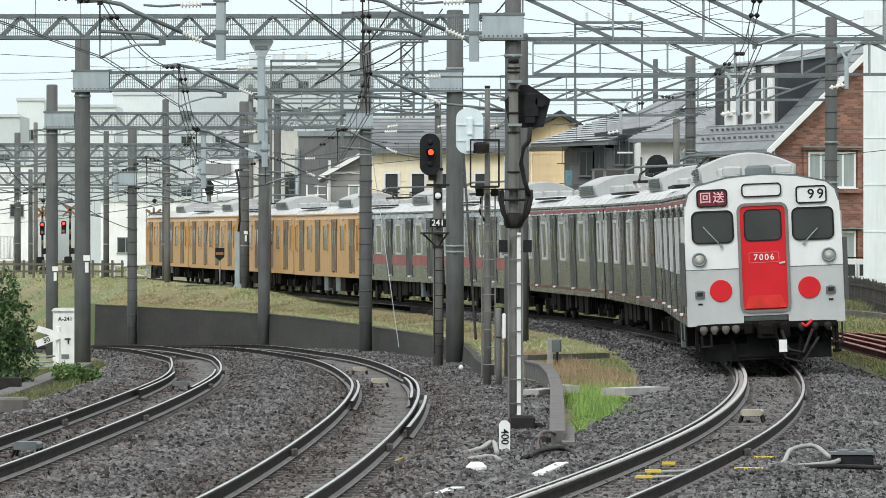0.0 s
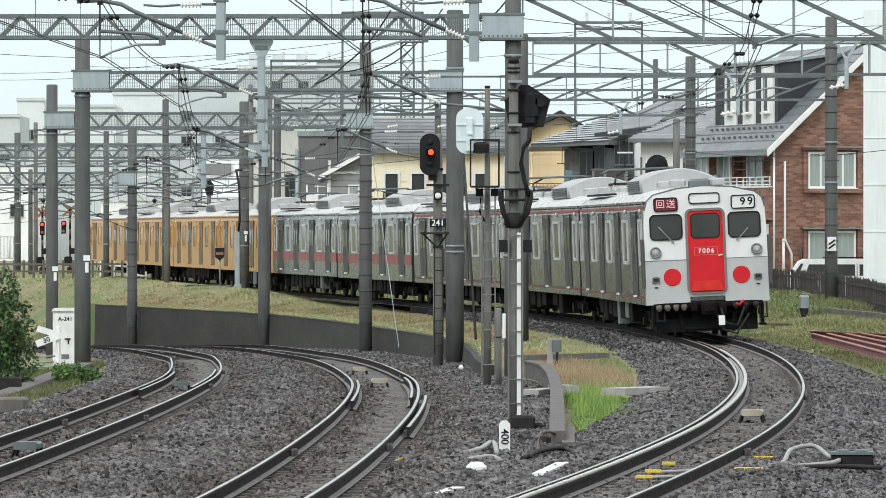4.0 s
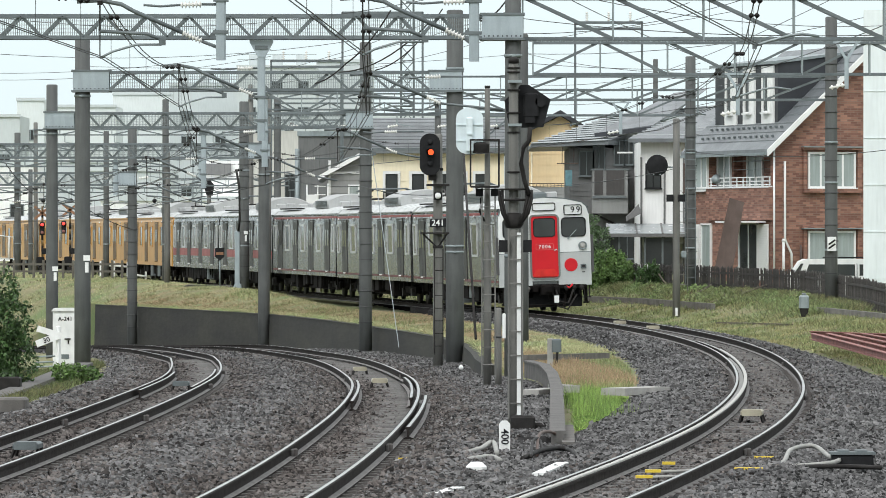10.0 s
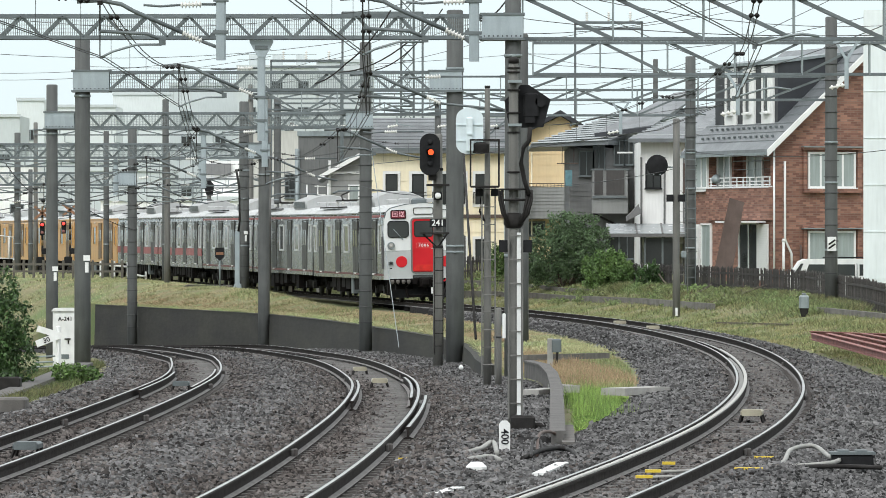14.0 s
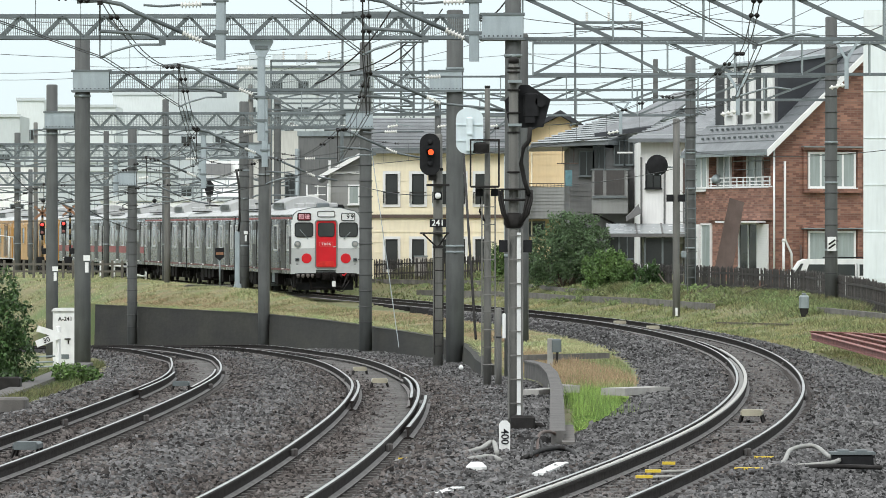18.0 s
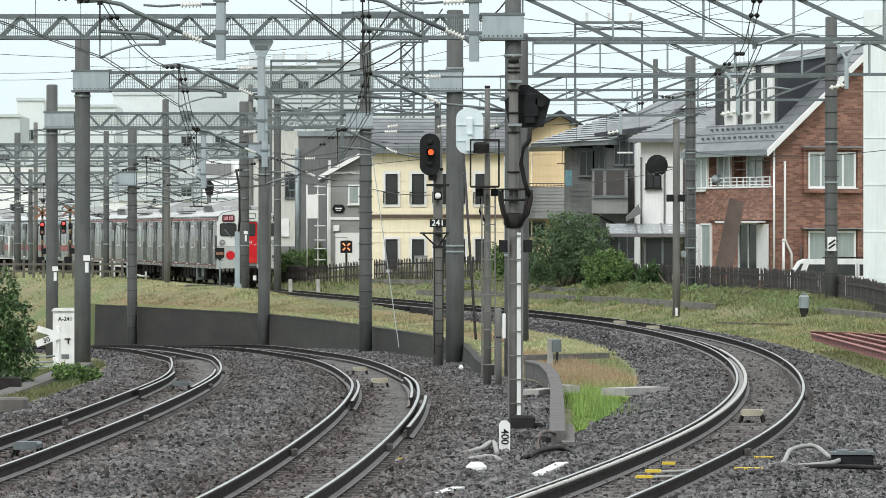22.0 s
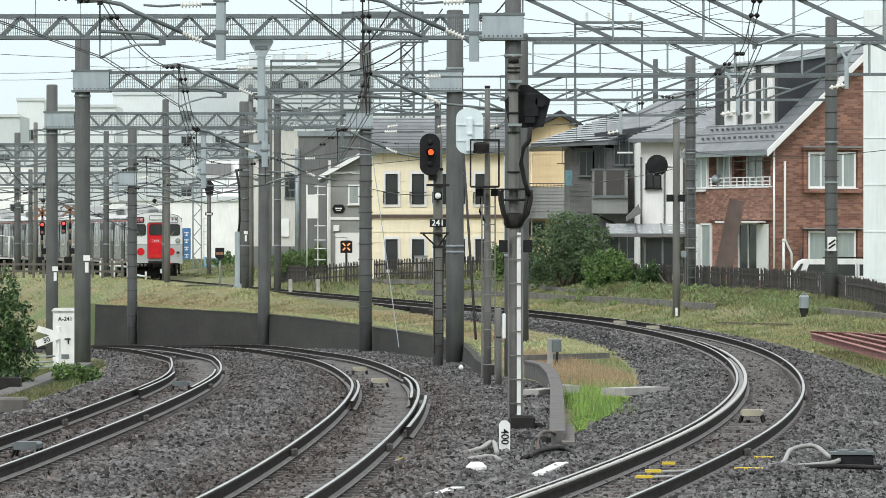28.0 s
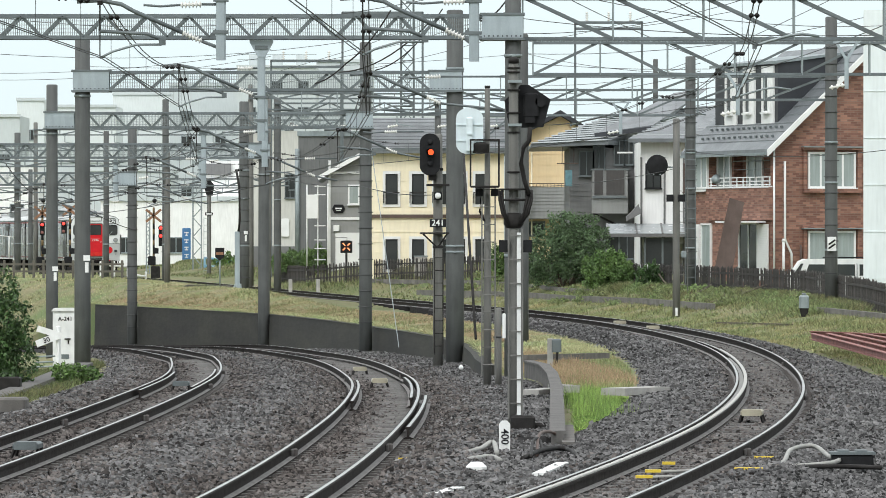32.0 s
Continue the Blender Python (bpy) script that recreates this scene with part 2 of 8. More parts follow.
def fence_x(y):
    """Plan line of the garden fence beyond the tracks."""
    return np.interp(y, [100, 154, 172, 182, 190, 205, 226, 232, 236, 245, 300], [12.6, 12.1, 11.15, 8.74, 6.82, 3.6, 2.4, -0.5, -3.4, -6.3, -17])


def height(x, y):
    """Height of the ground under the place."""
    u = x - wall_x(y)
    zl = MID.z(y) - 0.22
    zr = -0.33 - 0.12 * smooth(118, 140, y) * (1 - smooth(0.2, 2.5, u))
    zr = zr + RIGHT.z(y)
    rise = np.interp(y, [150, 180, 200, 226, 250, 290], [0.0, 0.16, 0.26, 0.45, 0.42, 0.1])
    zr = zr + rise * smooth(-2.4, -0.4, x - fence_x(y))
    far = smooth(2.6, 7.0, x - RIGHT.x(y)) * smooth(84, 106, y)
    zr = zr + far * (0.35 + 0.3 * smooth(120, 170, y))
    zr = zr + (0.65 * smooth(183, 192, y) - 0.3) * smooth(0.3, 1.5, x - fence_x(y)) * smooth(120, 150, y)
    bank = smooth(165, 215, y) * smooth(0.6, 4.0, u) * 0.55 * smooth(2.0, 3.6, RIGHT.x(y) - x)
    zr = zr + bank
    wl = LEFT.x(y)
    zl = zl - 0.25 * smooth(2.2, 4.0, wl - x) + 2.3 * smooth(9, 26, wl - x) * smooth(150, 230, y)
    step = np.where(y < 118, smooth(-0.6, 2.0, u), np.where(u > 0.0, 1.0, 0.0))
    soft = smooth(221, 236, y)
    step = step * (1 - soft) + smooth(-1.0, 7.0, u) * soft
    z = zl * (1 - step) + zr * step
    z = np.where(y > 330, z * (1 - smooth(330, 400, y)) + 0.1 * smooth(330, 400, y), z)
    return z


def ground_sheet():
    rows = np.concatenate([[-2500, -800, -200, -50, 0, 20, 35], np.arange(45, 240, 1.5), np.arange(240, 420, 5), [450, 500, 600, 800, 1200, 2000, 4000]])
    near = np.concatenate([np.arange(-14, -0.6, 0.5), [-0.5, -0.25, -0.05, 0.05, 0.25, 0.5], np.arange(1.0, 18, 0.5)])
    cols = np.concatenate([[-3000, -900, -300, -120, -60, -40, -30, -25, -20, -17], near, [19, 21, 24, 28, 34, 42, 60, 120, 300, 900, 3000]])
    D, U = np.meshgrid(rows, cols, indexing="ij")
    X = wall_x(D) + U
    Z = height(X, D)
    n, k = D.shape
    rough = (np.random.rand(n, k) - 0.5) * (0.05 + 0.03 * (D > 140)) * (np.abs(U) < 20)
    vs = np.stack([X, D, Z + rough], -1).reshape(-1, 3)
    fs = [(i * k + j, i * k + j + 1, (i + 1) * k + j + 1, (i + 1) * k + j) for i in range(n - 1) for j in range(k - 1)]
    me = bpy.data.meshes.new("ground")
    me.from_pydata(vs.tolist(), [], fs)
    me.materials.append(GRASS)
    return tagged(new("ground", me), "patchy green and dry yellow grass verge beside the railway", "ground", kind="structure")


def stony(x, y):
    """Where crushed stone covers the ground."""
    r = RIGHT.x(y)
    bed = (x > r - 2.3) & (x < r + 2.3 + 3.0 * (1 - smooth(82, 108, y)))
    edge = np.interp(y, EDGE_D, EDGE_X)
    left = (x > LEFT.x(y) - 2.3) & (x < np.where(y < 121, edge, wall_x(y) - 0.1))
    fore = (y < 67) & (x > LEFT.x(y) - 2.3) & (x < r + 2.6)
    return bed | left | fore


def stone_top(x, y):
    """Height of the crushed stone: level with the sleepers, falling to the sides."""
    r = np.abs(x - RIGHT.x(y))
    a = RIGHT.z(y) - 0.17 - (0.11 + 0.09 * smooth(90, 108, y)) * smooth(1.5, 2.5, r)
    zl = MID.z(y)
    edge = np.interp(y, EDGE_D, EDGE_X)
    b = zl - 0.17 - 0.15 * smooth(1.5, 2.4, LEFT.x(y) - x) + 0.06 * smooth(0.6, 1.8, np.abs(x - MID.x(y))) * smooth(0.6, 1.8, np.abs(x - LEFT.x(y)))
    t = np.where(y < 67, smooth(0.3, 0.7, (x - MID.x(y)) / np.maximum(RIGHT.x(y) - MID.x(y), 0.1)), (x > (edge + RIGHT.x(y) - 2.3) / 2) * 1.0)
    z = b * (1 - t) + a * t
    for ln in (RIGHT, MID, LEFT):
        d = np.abs(x - ln.x(y))
        z = z - 0.018 * (1 - smooth(0.3, 0.6, d)) + 0.045 * smooth(0.62, 0.85, d) * (1 - smooth(1.35, 1.7, d))
    return z


def ballast():
    ys = np.concatenate([np.arange(38, 125, 0.5), np.arange(125, 330, 1.5)])
    xs = np.arange(-26, 12, 0.22)
    D, X = np.meshgrid(ys, xs, indexing="ij")
    Z = stone_top(X, D) + 0.03 * (np.random.rand(*X.shape) - 0.5)
    ok = stony(X, D)
    n, k = X.shape
    vs = np.stack([X, D, Z], -1).reshape(-1, 3)
    idx = np.arange(n * k).reshape(n, k)
    keep = ok[:-1, :-1] & ok[1:, :-1] & ok[:-1, 1:] & ok[1:, 1:]
    q = np.stack([idx[:-1, :-1], idx[:-1, 1:], idx[1:, 1:], idx[1:, :-1]], -1)[keep]
    used = np.unique(q)
    new_id = np.full(n * k, -1)
    new_id[used] = np.arange(len(used))
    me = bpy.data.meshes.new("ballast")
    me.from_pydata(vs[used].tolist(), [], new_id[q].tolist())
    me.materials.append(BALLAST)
    tagged(new("ballast", me), "crushed stone bed under the tracks, near black for shade between stones", "ballast", kind="stuff")


def stones(name, y0, y1, density, size):
    """Loose stones strewn on the bed: small uneven broken pieces in one mesh, rusty near the rails."""
    rng = np.random.default_rng(int(y0))
    half = 0.0875
    cnt = int((y1 - y0) * 20 * density)
    y = rng.uniform(y0, y1, cnt)
    x = rng.uniform(-1, 1, cnt) * half * y * 1.0
    ok = stony(x, y)
    x, y = x[ok], y[ok]
    z = stone_top(x, y)
    near = np.full(len(x), 9.0)
    for ln, reach in ((RIGHT, 0.75), (MID, 0.0), (LEFT, 0.0)):
        d = np.abs(np.abs(x - ln.x(y)) - 0.54)
        z = np.where(d < 0.13, -99, z)
        near = np.minimum(near, np.abs(x - ln.x(y)) + reach)
    ok = z > -50
    x, y, z, near = x[ok], y[ok], z[ok], near[ok]
    n = len(x)
    ring = np.array([(math.cos(a), math.sin(a)) for a in (0.3, 2.4, 4.5)])
    base = np.concatenate([np.c_[ring, [-1, -1, -1]], np.c_[ring * 0.75, [1, 1, 1]]])
    s = rng.gamma(5.0, 1 / 5.0, (n, 1, 1)).clip(0.35, 2.2) * size
    v = base[None] + rng.uniform(-0.45, 0.45, (n, 6, 3))
    v = v * s * np.stack([rng.uniform(0.7, 1.4, n), rng.uniform(0.6, 1.2, n), rng.uniform(0.35, 0.85, n)], -1)[:, None, :]
    a, tilt = rng.uniform(0, 6.28, n), rng.normal(0, 0.55, n)
    ct, st = np.cos(tilt)[:, None], np.sin(tilt)[:, None]
    v = np.stack([v[:, :, 0] * ct - v[:, :, 2] * st, v[:, :, 1], v[:, :, 0] * st + v[:, :, 2] * ct], -1)
    c, sn = np.cos(a)[:, None], np.sin(a)[:, None]
    v = np.stack([v[:, :, 0] * c - v[:, :, 1] * sn, v[:, :, 0] * sn + v[:, :, 1] * c, v[:, :, 2]], -1)
    v += np.stack([x, y, z + rng.uniform(-0.9, 1.1, n) * size], -1)[:, None, :]
    tri = np.array([(3, 4, 5), (0, 1, 4), (0, 4, 3), (1, 2, 5), (1, 5, 4), (2, 0, 3), (2, 3, 5)])
    f = (tri[None] + (np.arange(n) * 6)[:, None, None]).reshape(-1, 3)
    me = bpy.data.meshes.new(name)
    me.vertices.add(n * 6)
    me.vertices.foreach_set("co", v.reshape(-1))
    me.loops.add(len(f) * 3)
    me.loops.foreach_set("vertex_index", f.reshape(-1))
    me.polygons.add(len(f))
    me.polygons.foreach_set("loop_start", np.arange(0, len(f) * 3, 3))
    me.polygons.foreach_set("loop_total", np.full(len(f), 3))
    rusty = near + rng.normal(0, 0.45, n) < 1.25
    me.polygons.foreach_set("material_index", np.repeat(rusty.astype(np.int32), 7))
    me.update(calc_edges=True)
    me.materials.append(STONE)
    me.materials.append(STONER)
    tagged(new("ballast_stones", me), "loose angular grey ballast stones, brownish near the rails", "ballast", kind="stuff")


ground_sheet()
ballast()
stones("stones_near", 46, 70, 490, 0.0205)
stones("stones_mid", 70, 112, 265, 0.0205)
stones("stones_far", 112, 175, 110, 0.021)


# ---- rails and sleepers ----
RAILSEC = [(-0.063, -0.153), (0.063, -0.153), (0.063, -0.14), (0.012, -0.12), (0.012, -0.04), (0.034, -0.03), (0.034, -0.006), (0.02, 0), (-0.02, 0), (-0.034, -0.006), (-0.034, -0.03), (-0.012, -0.04), (-0.012, -0.12), (-0.063, -0.14)]


def rail_mesh(pts, lift=0.0, sec=RAILSEC):
    m = M()
    n = len(sec)
    vs = []
    for i, p in enumerate(pts):
        a, b = pts[max(i - 1, 0)], pts[min(i + 1, len(pts) - 1)]
        d = b - a
        side = Vector((d.y, -d.x, 0)).normalized()
        vs += [p + side * u + Vector((0, 0, w + lift)) for u, w in sec]
    k = len(pts)
    fs, mi = [], []
    for i in range(k - 1):
        for j in range(n):
            fs.append((i * n + j, i * n + (j + 1) % n, (i + 1) * n + (j + 1) % n, (i + 1) * n + j))
            mi.append(1 if j == 7 else 2 if j in (2, 12) else 0)
    fs += [tuple(range(n)), tuple((k - 1) * n + j for j in range(n))]
    m.add(vs, fs)
    m.mi = mi + [0, 0]
    return m


CLIPM = mat("rail_clip_iron", (0.10, 0.09, 0.085), 0.8, var=0.3, scale=8)
# top of the rail foot painted paler than the web, as if lit from above
FOOTM = mat("light_catching_rail_foot", (0.20, 0.19, 0.185), 0.8, var=0.35, scale=6)
CHECKM = mat("worn_check_bar_steel", (0.52, 0.51, 0.48), 0.5, 0.3, var=0.35, scale=4)
BLOCKM = mat("pale_cast_block", (0.27, 0.27, 0.26), 0.6, 0.2, var=0.3, scale=6)
SLEEPER = mat("sleeper_concrete", (0.15, 0.145, 0.14), 0.9, var=0.4, scale=3, bump=0.3, island=0.25)


def track(name, ln, y0, y1, cant, label, guards=(), joints=()):
    t = thing(name, label, "railway track", (0, 0, 0), kind="structure")
    for off in (-0.545, 0.545):
        part("rail", rail_mesh(ln.run(y0, y1, 1.5, off, cant * (off > 0))), (RAIL, RAILTOP, FOOTM), t)
    for a, b, off, up in guards:
        part("guard_rail", rail_mesh(ln.run(a, b, 1.2, off, up)), (RAIL, RAILTOP, FOOTM), t, "guard rail inside the running rail")
    for a, b, off, up in guards[:1] if name == "track_right" else ():
        sg, s2 = (float(np.interp(y, ln.p[:, 1], ln.s)) for y in (a, b - 15))
        blk = M().rbox((0, 0, -0.06), (0.1, 0.34, 0.07), 0.01).data("spacer_block", BLOCKM)
        while sg < s2:
            w = ln.way(sg)
            part("spacer_block", blk, None, t, at=Matrix.Translation(ln.at(sg) + Vector((w.y, -w.x, 0)) * -0.472) @ pose(0, 0, 0, 0, 0, math.degrees(math.atan2(-w.x, w.y))))
            sg += 0.62
    for a, b, off, up in guards[:1] if name == "track_right" else ():
        sg, s2 = (float(np.interp(y, ln.p[:, 1], ln.s)) for y in (a, 112))
        bar = M().rbox((0, 0, 0.0), (0.055, 1.22, 0.03), 0.006).data("check_bar", CHECKM)
        while sg < s2:
            w = ln.way(sg)
            part("check_bar", bar, None, t, at=Matrix.Translation(ln.at(sg) + Vector((w.y, -w.x, 0)) * -0.405 + Vector((0, 0, 0.004))) @ pose(0, 0, 0, 0, 0, math.degrees(math.atan2(-w.x, w.y))))
            sg += 1.25
    for yj in joints:
        sj = float(np.interp(yj, ln.p[:, 1], ln.s))
        w = ln.way(sj)
        for off in (-0.545, 0.545):
            at = Matrix.Translation(ln.at(sj) + Vector((w.y, -w.x, 0)) * off + Vector((0, 0, cant * (off > 0)))) @ pose(0, 0, 0, 0, 0, math.degrees(math.atan2(-w.x, w.y)))
            part("fishplate", M().rbox((0.03, 0, -0.08), (0.03, 0.5, 0.075), 0.01).rbox((-0.03, 0, -0.08), (0.03, 0.5, 0.075), 0.01).rbox((0.06, 0.0, -0.085), (0.06, 0.12, 0.09), 0.015), CLIPM, t, "bolted dark fishplate", at=at)
    me = M().rbox((0, 0, -0.235), (2.0, 0.22, 0.16), 0.03).data("sleeper", SLEEPER)
    s0, s1 = (float(np.interp(y, ln.p[:, 1], ln.s)) for y in (47, 150))
    fast = M().box((-0.63, 0, -0.145), (0.12, 0.16, 0.03)).box((-0.46, 0, -0.145), (0.12, 0.16, 0.03)).box((0.46, 0, -0.145), (0.12, 0.16, 0.03)).box((0.63, 0, -0.145), (0.12, 0.16, 0.03)).data("rail_fastening", CLIPM)
    s = s0
    while s < s1:
        w = ln.way(s)
        m = Matrix.Translation(ln.at(s)) @ pose(0, 0, 0, 0, math.degrees(-cant / 1.09), math.degrees(math.atan2(-w.x, w.y)))
        sl = part("sleeper", me, SLEEPER, t, at=m)
        if s < s0 + 55:
            part("rail_fastening", fast, CLIPM, sl)
        s += 0.62
    return t


track("track_right", RIGHT, 38, 345, 0.0, "curved single railway track with worn bright rail heads", [(46, 122, -0.40, 0.0)], (62, 83, 104))
track("track_middle", MID, 38, 300, 0.058, "curved railway track descending towards the retaining wall", [(80, 100, 0.44, 0.05), (80, 100, -0.44, 0.0), (66, 82, 0.66, 0.05)], (61.5, 84, 106))
track("track_left", LEFT, 38, 300, 0.058, "curved railway track descending beside the signal cabinet", [(88, 112, 0.43, 0.05), (88, 112, -0.42, 0.0)], (72, 93, 113))


# ---- retaining wall ----
def retaining_wall():
    m = M()
    pts = []
    y = 112.0
    while y < 223:
        pts.append((float(wall_x(y)), y, float(MID.z(y)) - 0.7, -0.3 - 0.11 * float(smooth(118, 140, np.array(y)))))
        y += 3.0
    ring = []
    for i, (x, yy, zb, zt) in enumerate(pts):
        ring.append([(x - 0.14, yy, zb), (x - 0.08, yy, zt), (x + 0.16, yy, zt), (x + 0.2, yy, zb)])
    vs = [p for r in ring for p in r]
    fs = []
    for i in range(len(ring) - 1):
        for j in range(4):
            fs.append((i * 4 + j, i * 4 + (j + 1) % 4, (i + 1) * 4 + (j + 1) % 4, (i + 1) * 4 + j))
    fs += [(3, 2, 1, 0), tuple(len(vs) - 4 + j for j in range(4))]
    m.add(vs, fs)
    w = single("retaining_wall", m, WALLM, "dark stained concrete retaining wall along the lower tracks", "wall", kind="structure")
    cop = M()
    for i in range(len(ring) - 1):
        a, b = Vector(ring[i][1]), Vector(ring[i + 1][1])
        cop.bar(a + Vector((0.11, 0.02, 0.0)), b + Vector((0.11, -0.02, 0.0)), 0.24, 0.03)
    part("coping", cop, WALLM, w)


WALLM = mat("dark_stained_wall", (0.017, 0.0165, 0.0155), 0.9, var=0.6, scale=1.1, bump=0.5, fine=9, col2=(0.040, 0.040, 0.032), stretch=(1, 0.1, 1))
retaining_wall()



# ---- train ----
STEEL = mat("stainless_body", (0.205, 0.21, 0.212), 0.25, 0.85, var=0.16, scale=0.8, streak=0.3)
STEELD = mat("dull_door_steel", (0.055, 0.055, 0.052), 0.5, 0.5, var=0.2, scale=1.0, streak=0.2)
ACG = mat("air_conditioner_grey", (0.40, 0.41, 0.41), 0.6, var=0.12, scale=1.5, streak=0.1)
SILLW = mat("bright_door_sill", (0.85, 0.85, 0.84), 0.35, var=0.1)
BARD = mat("dark_grab_bar", (0.07, 0.07, 0.07), 0.6, var=0.2)
ROOF = mat("pale_roof", (0.56, 0.58, 0.58), 0.6, var=0.2, scale=1.5, streak=0.1)
YEL = mat("ochre_yellow_paint", (0.52, 0.26, 0.055), 0.42, var=0.18, scale=0.8, streak=0.3, col2=(0.53, 0.32, 0.12))
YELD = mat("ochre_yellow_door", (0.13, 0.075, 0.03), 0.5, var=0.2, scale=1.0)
REDB = mat("faded_red_band", (0.30, 0.06, 0.06), 0.5, var=0.25, scale=1.2, streak=0.2)
REDT = mat("grimy_red_stripe", (0.15, 0.045, 0.04), 0.6, var=0.35, scale=1.2, streak=0.3)
RED = mat("bright_red_paint", (0.60, 0.02, 0.028), 0.35, var=0.12, scale=1.5)
CABW = mat("cab_white", (0.74, 0.76, 0.76), 0.4, var=0.08, scale=2, streak=0.04)
CABS = mat("cab_grey_steel", (0.52, 0.54, 0.54), 0.4, 0.3, var=0.1, scale=2, streak=0.05)
UNDER = mat("underframe_near_black", (0.011, 0.0095, 0.009), 0.9, 0.0, var=0.5, scale=3)
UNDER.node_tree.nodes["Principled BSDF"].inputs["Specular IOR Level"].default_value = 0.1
WFRAME = mat("aluminium_frame", (0.62, 0.63, 0.63), 0.4, 0.5, var=0.1)
# bluish, patchy base colour imitates sky reflected in the side panes
SIDEGLASS = mat("side_glass_sky_tint", (0.075, 0.085, 0.092), 0.05, var=0.45, scale=1.6)
DOORF = mat("grey_door_frame", (0.20, 0.195, 0.185), 0.5, 0.3, var=0.2, scale=3)
LAMPG = mat("lamp_glass", (0.35, 0.35, 0.33), 0.1, var=0.1)
BLIND = mat("blind_white", (0.72, 0.74, 0.74), 0.4, var=0.06)
BLINDR = mat("blind_dark_red", (0.14, 0.01, 0.02), 0.3, var=0.1)
SOCKET = mat("dusty_socket", (0.13, 0.12, 0.11), 0.7, var=0.3)
GLYPH = mat("pale_pink_print", (0.8, 0.45, 0.5), 0.5, var=0.05)

REDL = mat("worn_red_edge", (0.62, 0.16, 0.15), 0.4, var=0.15)
KICK = mat("scuffed_red_kick_plate", (0.55, 0.02, 0.014), 0.45, var=0.25, scale=5)
for _m in (RED, KICK):
    _m.node_tree.nodes["Principled BSDF"].inputs["Specular IOR Level"].default_value = 0.2
CARL, HW = 19.5, 1.4
SECTION = [(-1.4, 0.82), (-1.4, 2.2), (-1.37, 3.0), (-1.31, 3.22), (-1.16, 3.36), (-0.62, 3.49), (0, 3.54), (0.62, 3.49), (1.16, 3.36), (1.31, 3.22), (1.37, 3.0), (1.4, 2.2), (1.4, 0.82)]
DOORS = (-7.35, -2.45, 2.45, 7.35)
WINDOWS = ((-9.05, 0.65), (-4.9, 1.3), (0.0, 1.3), (4.9, 1.3), (9.05, 0.65))


def car_meshes():
    """Meshes that all cars share."""
    k = {}
    lower = SECTION[:4] + SECTION[-4:]
    body = M().prism(lower, "y", -CARL / 2, CARL / 2)
    k["body"] = body
    roof = M().prism([(x, z) for x, z in SECTION[3:10]], "y", -CARL / 2, CARL / 2)
    for y in np.arange(-9, 9.1, 1.5):
        roof.prism([(x * 1.005, z + 0.008) for x, z in SECTION[3:10]], "y", y - 0.03, y + 0.03)
    k["roof"] = roof
    door = M()
    door.box((0, -0.33, 0), (0.03, 0.62, 1.88)).box((0, 0.33, 0), (0.03, 0.62, 1.88))
    for y in (-0.33, 0.33):
        door.box((0.012, y, 0.32), (0.02, 0.36, 0.62), mi=1)
    door.box((0.035, 0, -0.97), (0.07, 0.2, 0.045), mi=2)
    k["door"] = door
    jamb = M().box((0, -0.68, 0), (0.034, 0.03, 2.0)).box((0, 0.68, 0), (0.034, 0.03, 2.0)).box((0, 0, 1.0), (0.034, 1.42, 0.04))
    k["jamb"] = jamb
    return k


KIT = car_meshes()


def aircon():
    """One long unit with upright ends and an arched top."""
    prof = [(-0.9, 3.45), (-0.92, 3.74)]
    for i in range(1, 12):
        a = -0.92 + 1.84 * i / 12
        prof.append((a, 3.74 + 0.27 * (1 - (a / 0.92) ** 2)))
    prof += [(0.92, 3.74), (0.9, 3.45)]
    small = [(x * 0.95, 3.45 + (z - 3.45) * 0.95) for x, z in prof]
    k = len(prof)
    rows = [(-3.82, small), (-3.75, prof), (-0.05, prof), (0.02, small)]
    m = M()
    vs = [(x, yy, z) for yy, ring in rows for x, z in ring]
    fs = [(j * k + i, j * k + (i + 1) % k, (j + 1) * k + (i + 1) % k, (j + 1) * k + i) for j in range(3) for i in range(k)]
    m.add(vs, fs, True)
    m.add(vs[:k], [tuple(range(k))])
    m.add(vs[-k:], [tuple(range(k))])
    return m


def bogie(parent, y):
    b = part("bogie", M().box((-0.98, y, 0.5), (0.14, 3.0, 0.22)).box((0.98, y, 0.5), (0.14, 3.0, 0.22)).box((0, y, 0.55), (1.9, 0.5, 0.25)), UNDER, parent)
    for dy in (-1.05, 1.05):
        w = M()
        for sx in (-0.53, 0.53):
            w.lathe([(0.05, -0.07), (0.40, -0.07), (0.43, -0.05), (0.43, 0.05), (0.40, 0.06), (0.05, 0.06)], (sx, y + dy, 0.43), 20, (1, 0, 0))
        w.cyl((-0.9, y + dy, 0.43), (0.9, y + dy, 0.43), 0.07)
        w.box((-1.05, y + dy, 0.43), (0.2, 0.26, 0.26)).box((1.05, y + dy, 0.43), (0.2, 0.26, 0.26))
        part("wheelset", w, IRON, b)


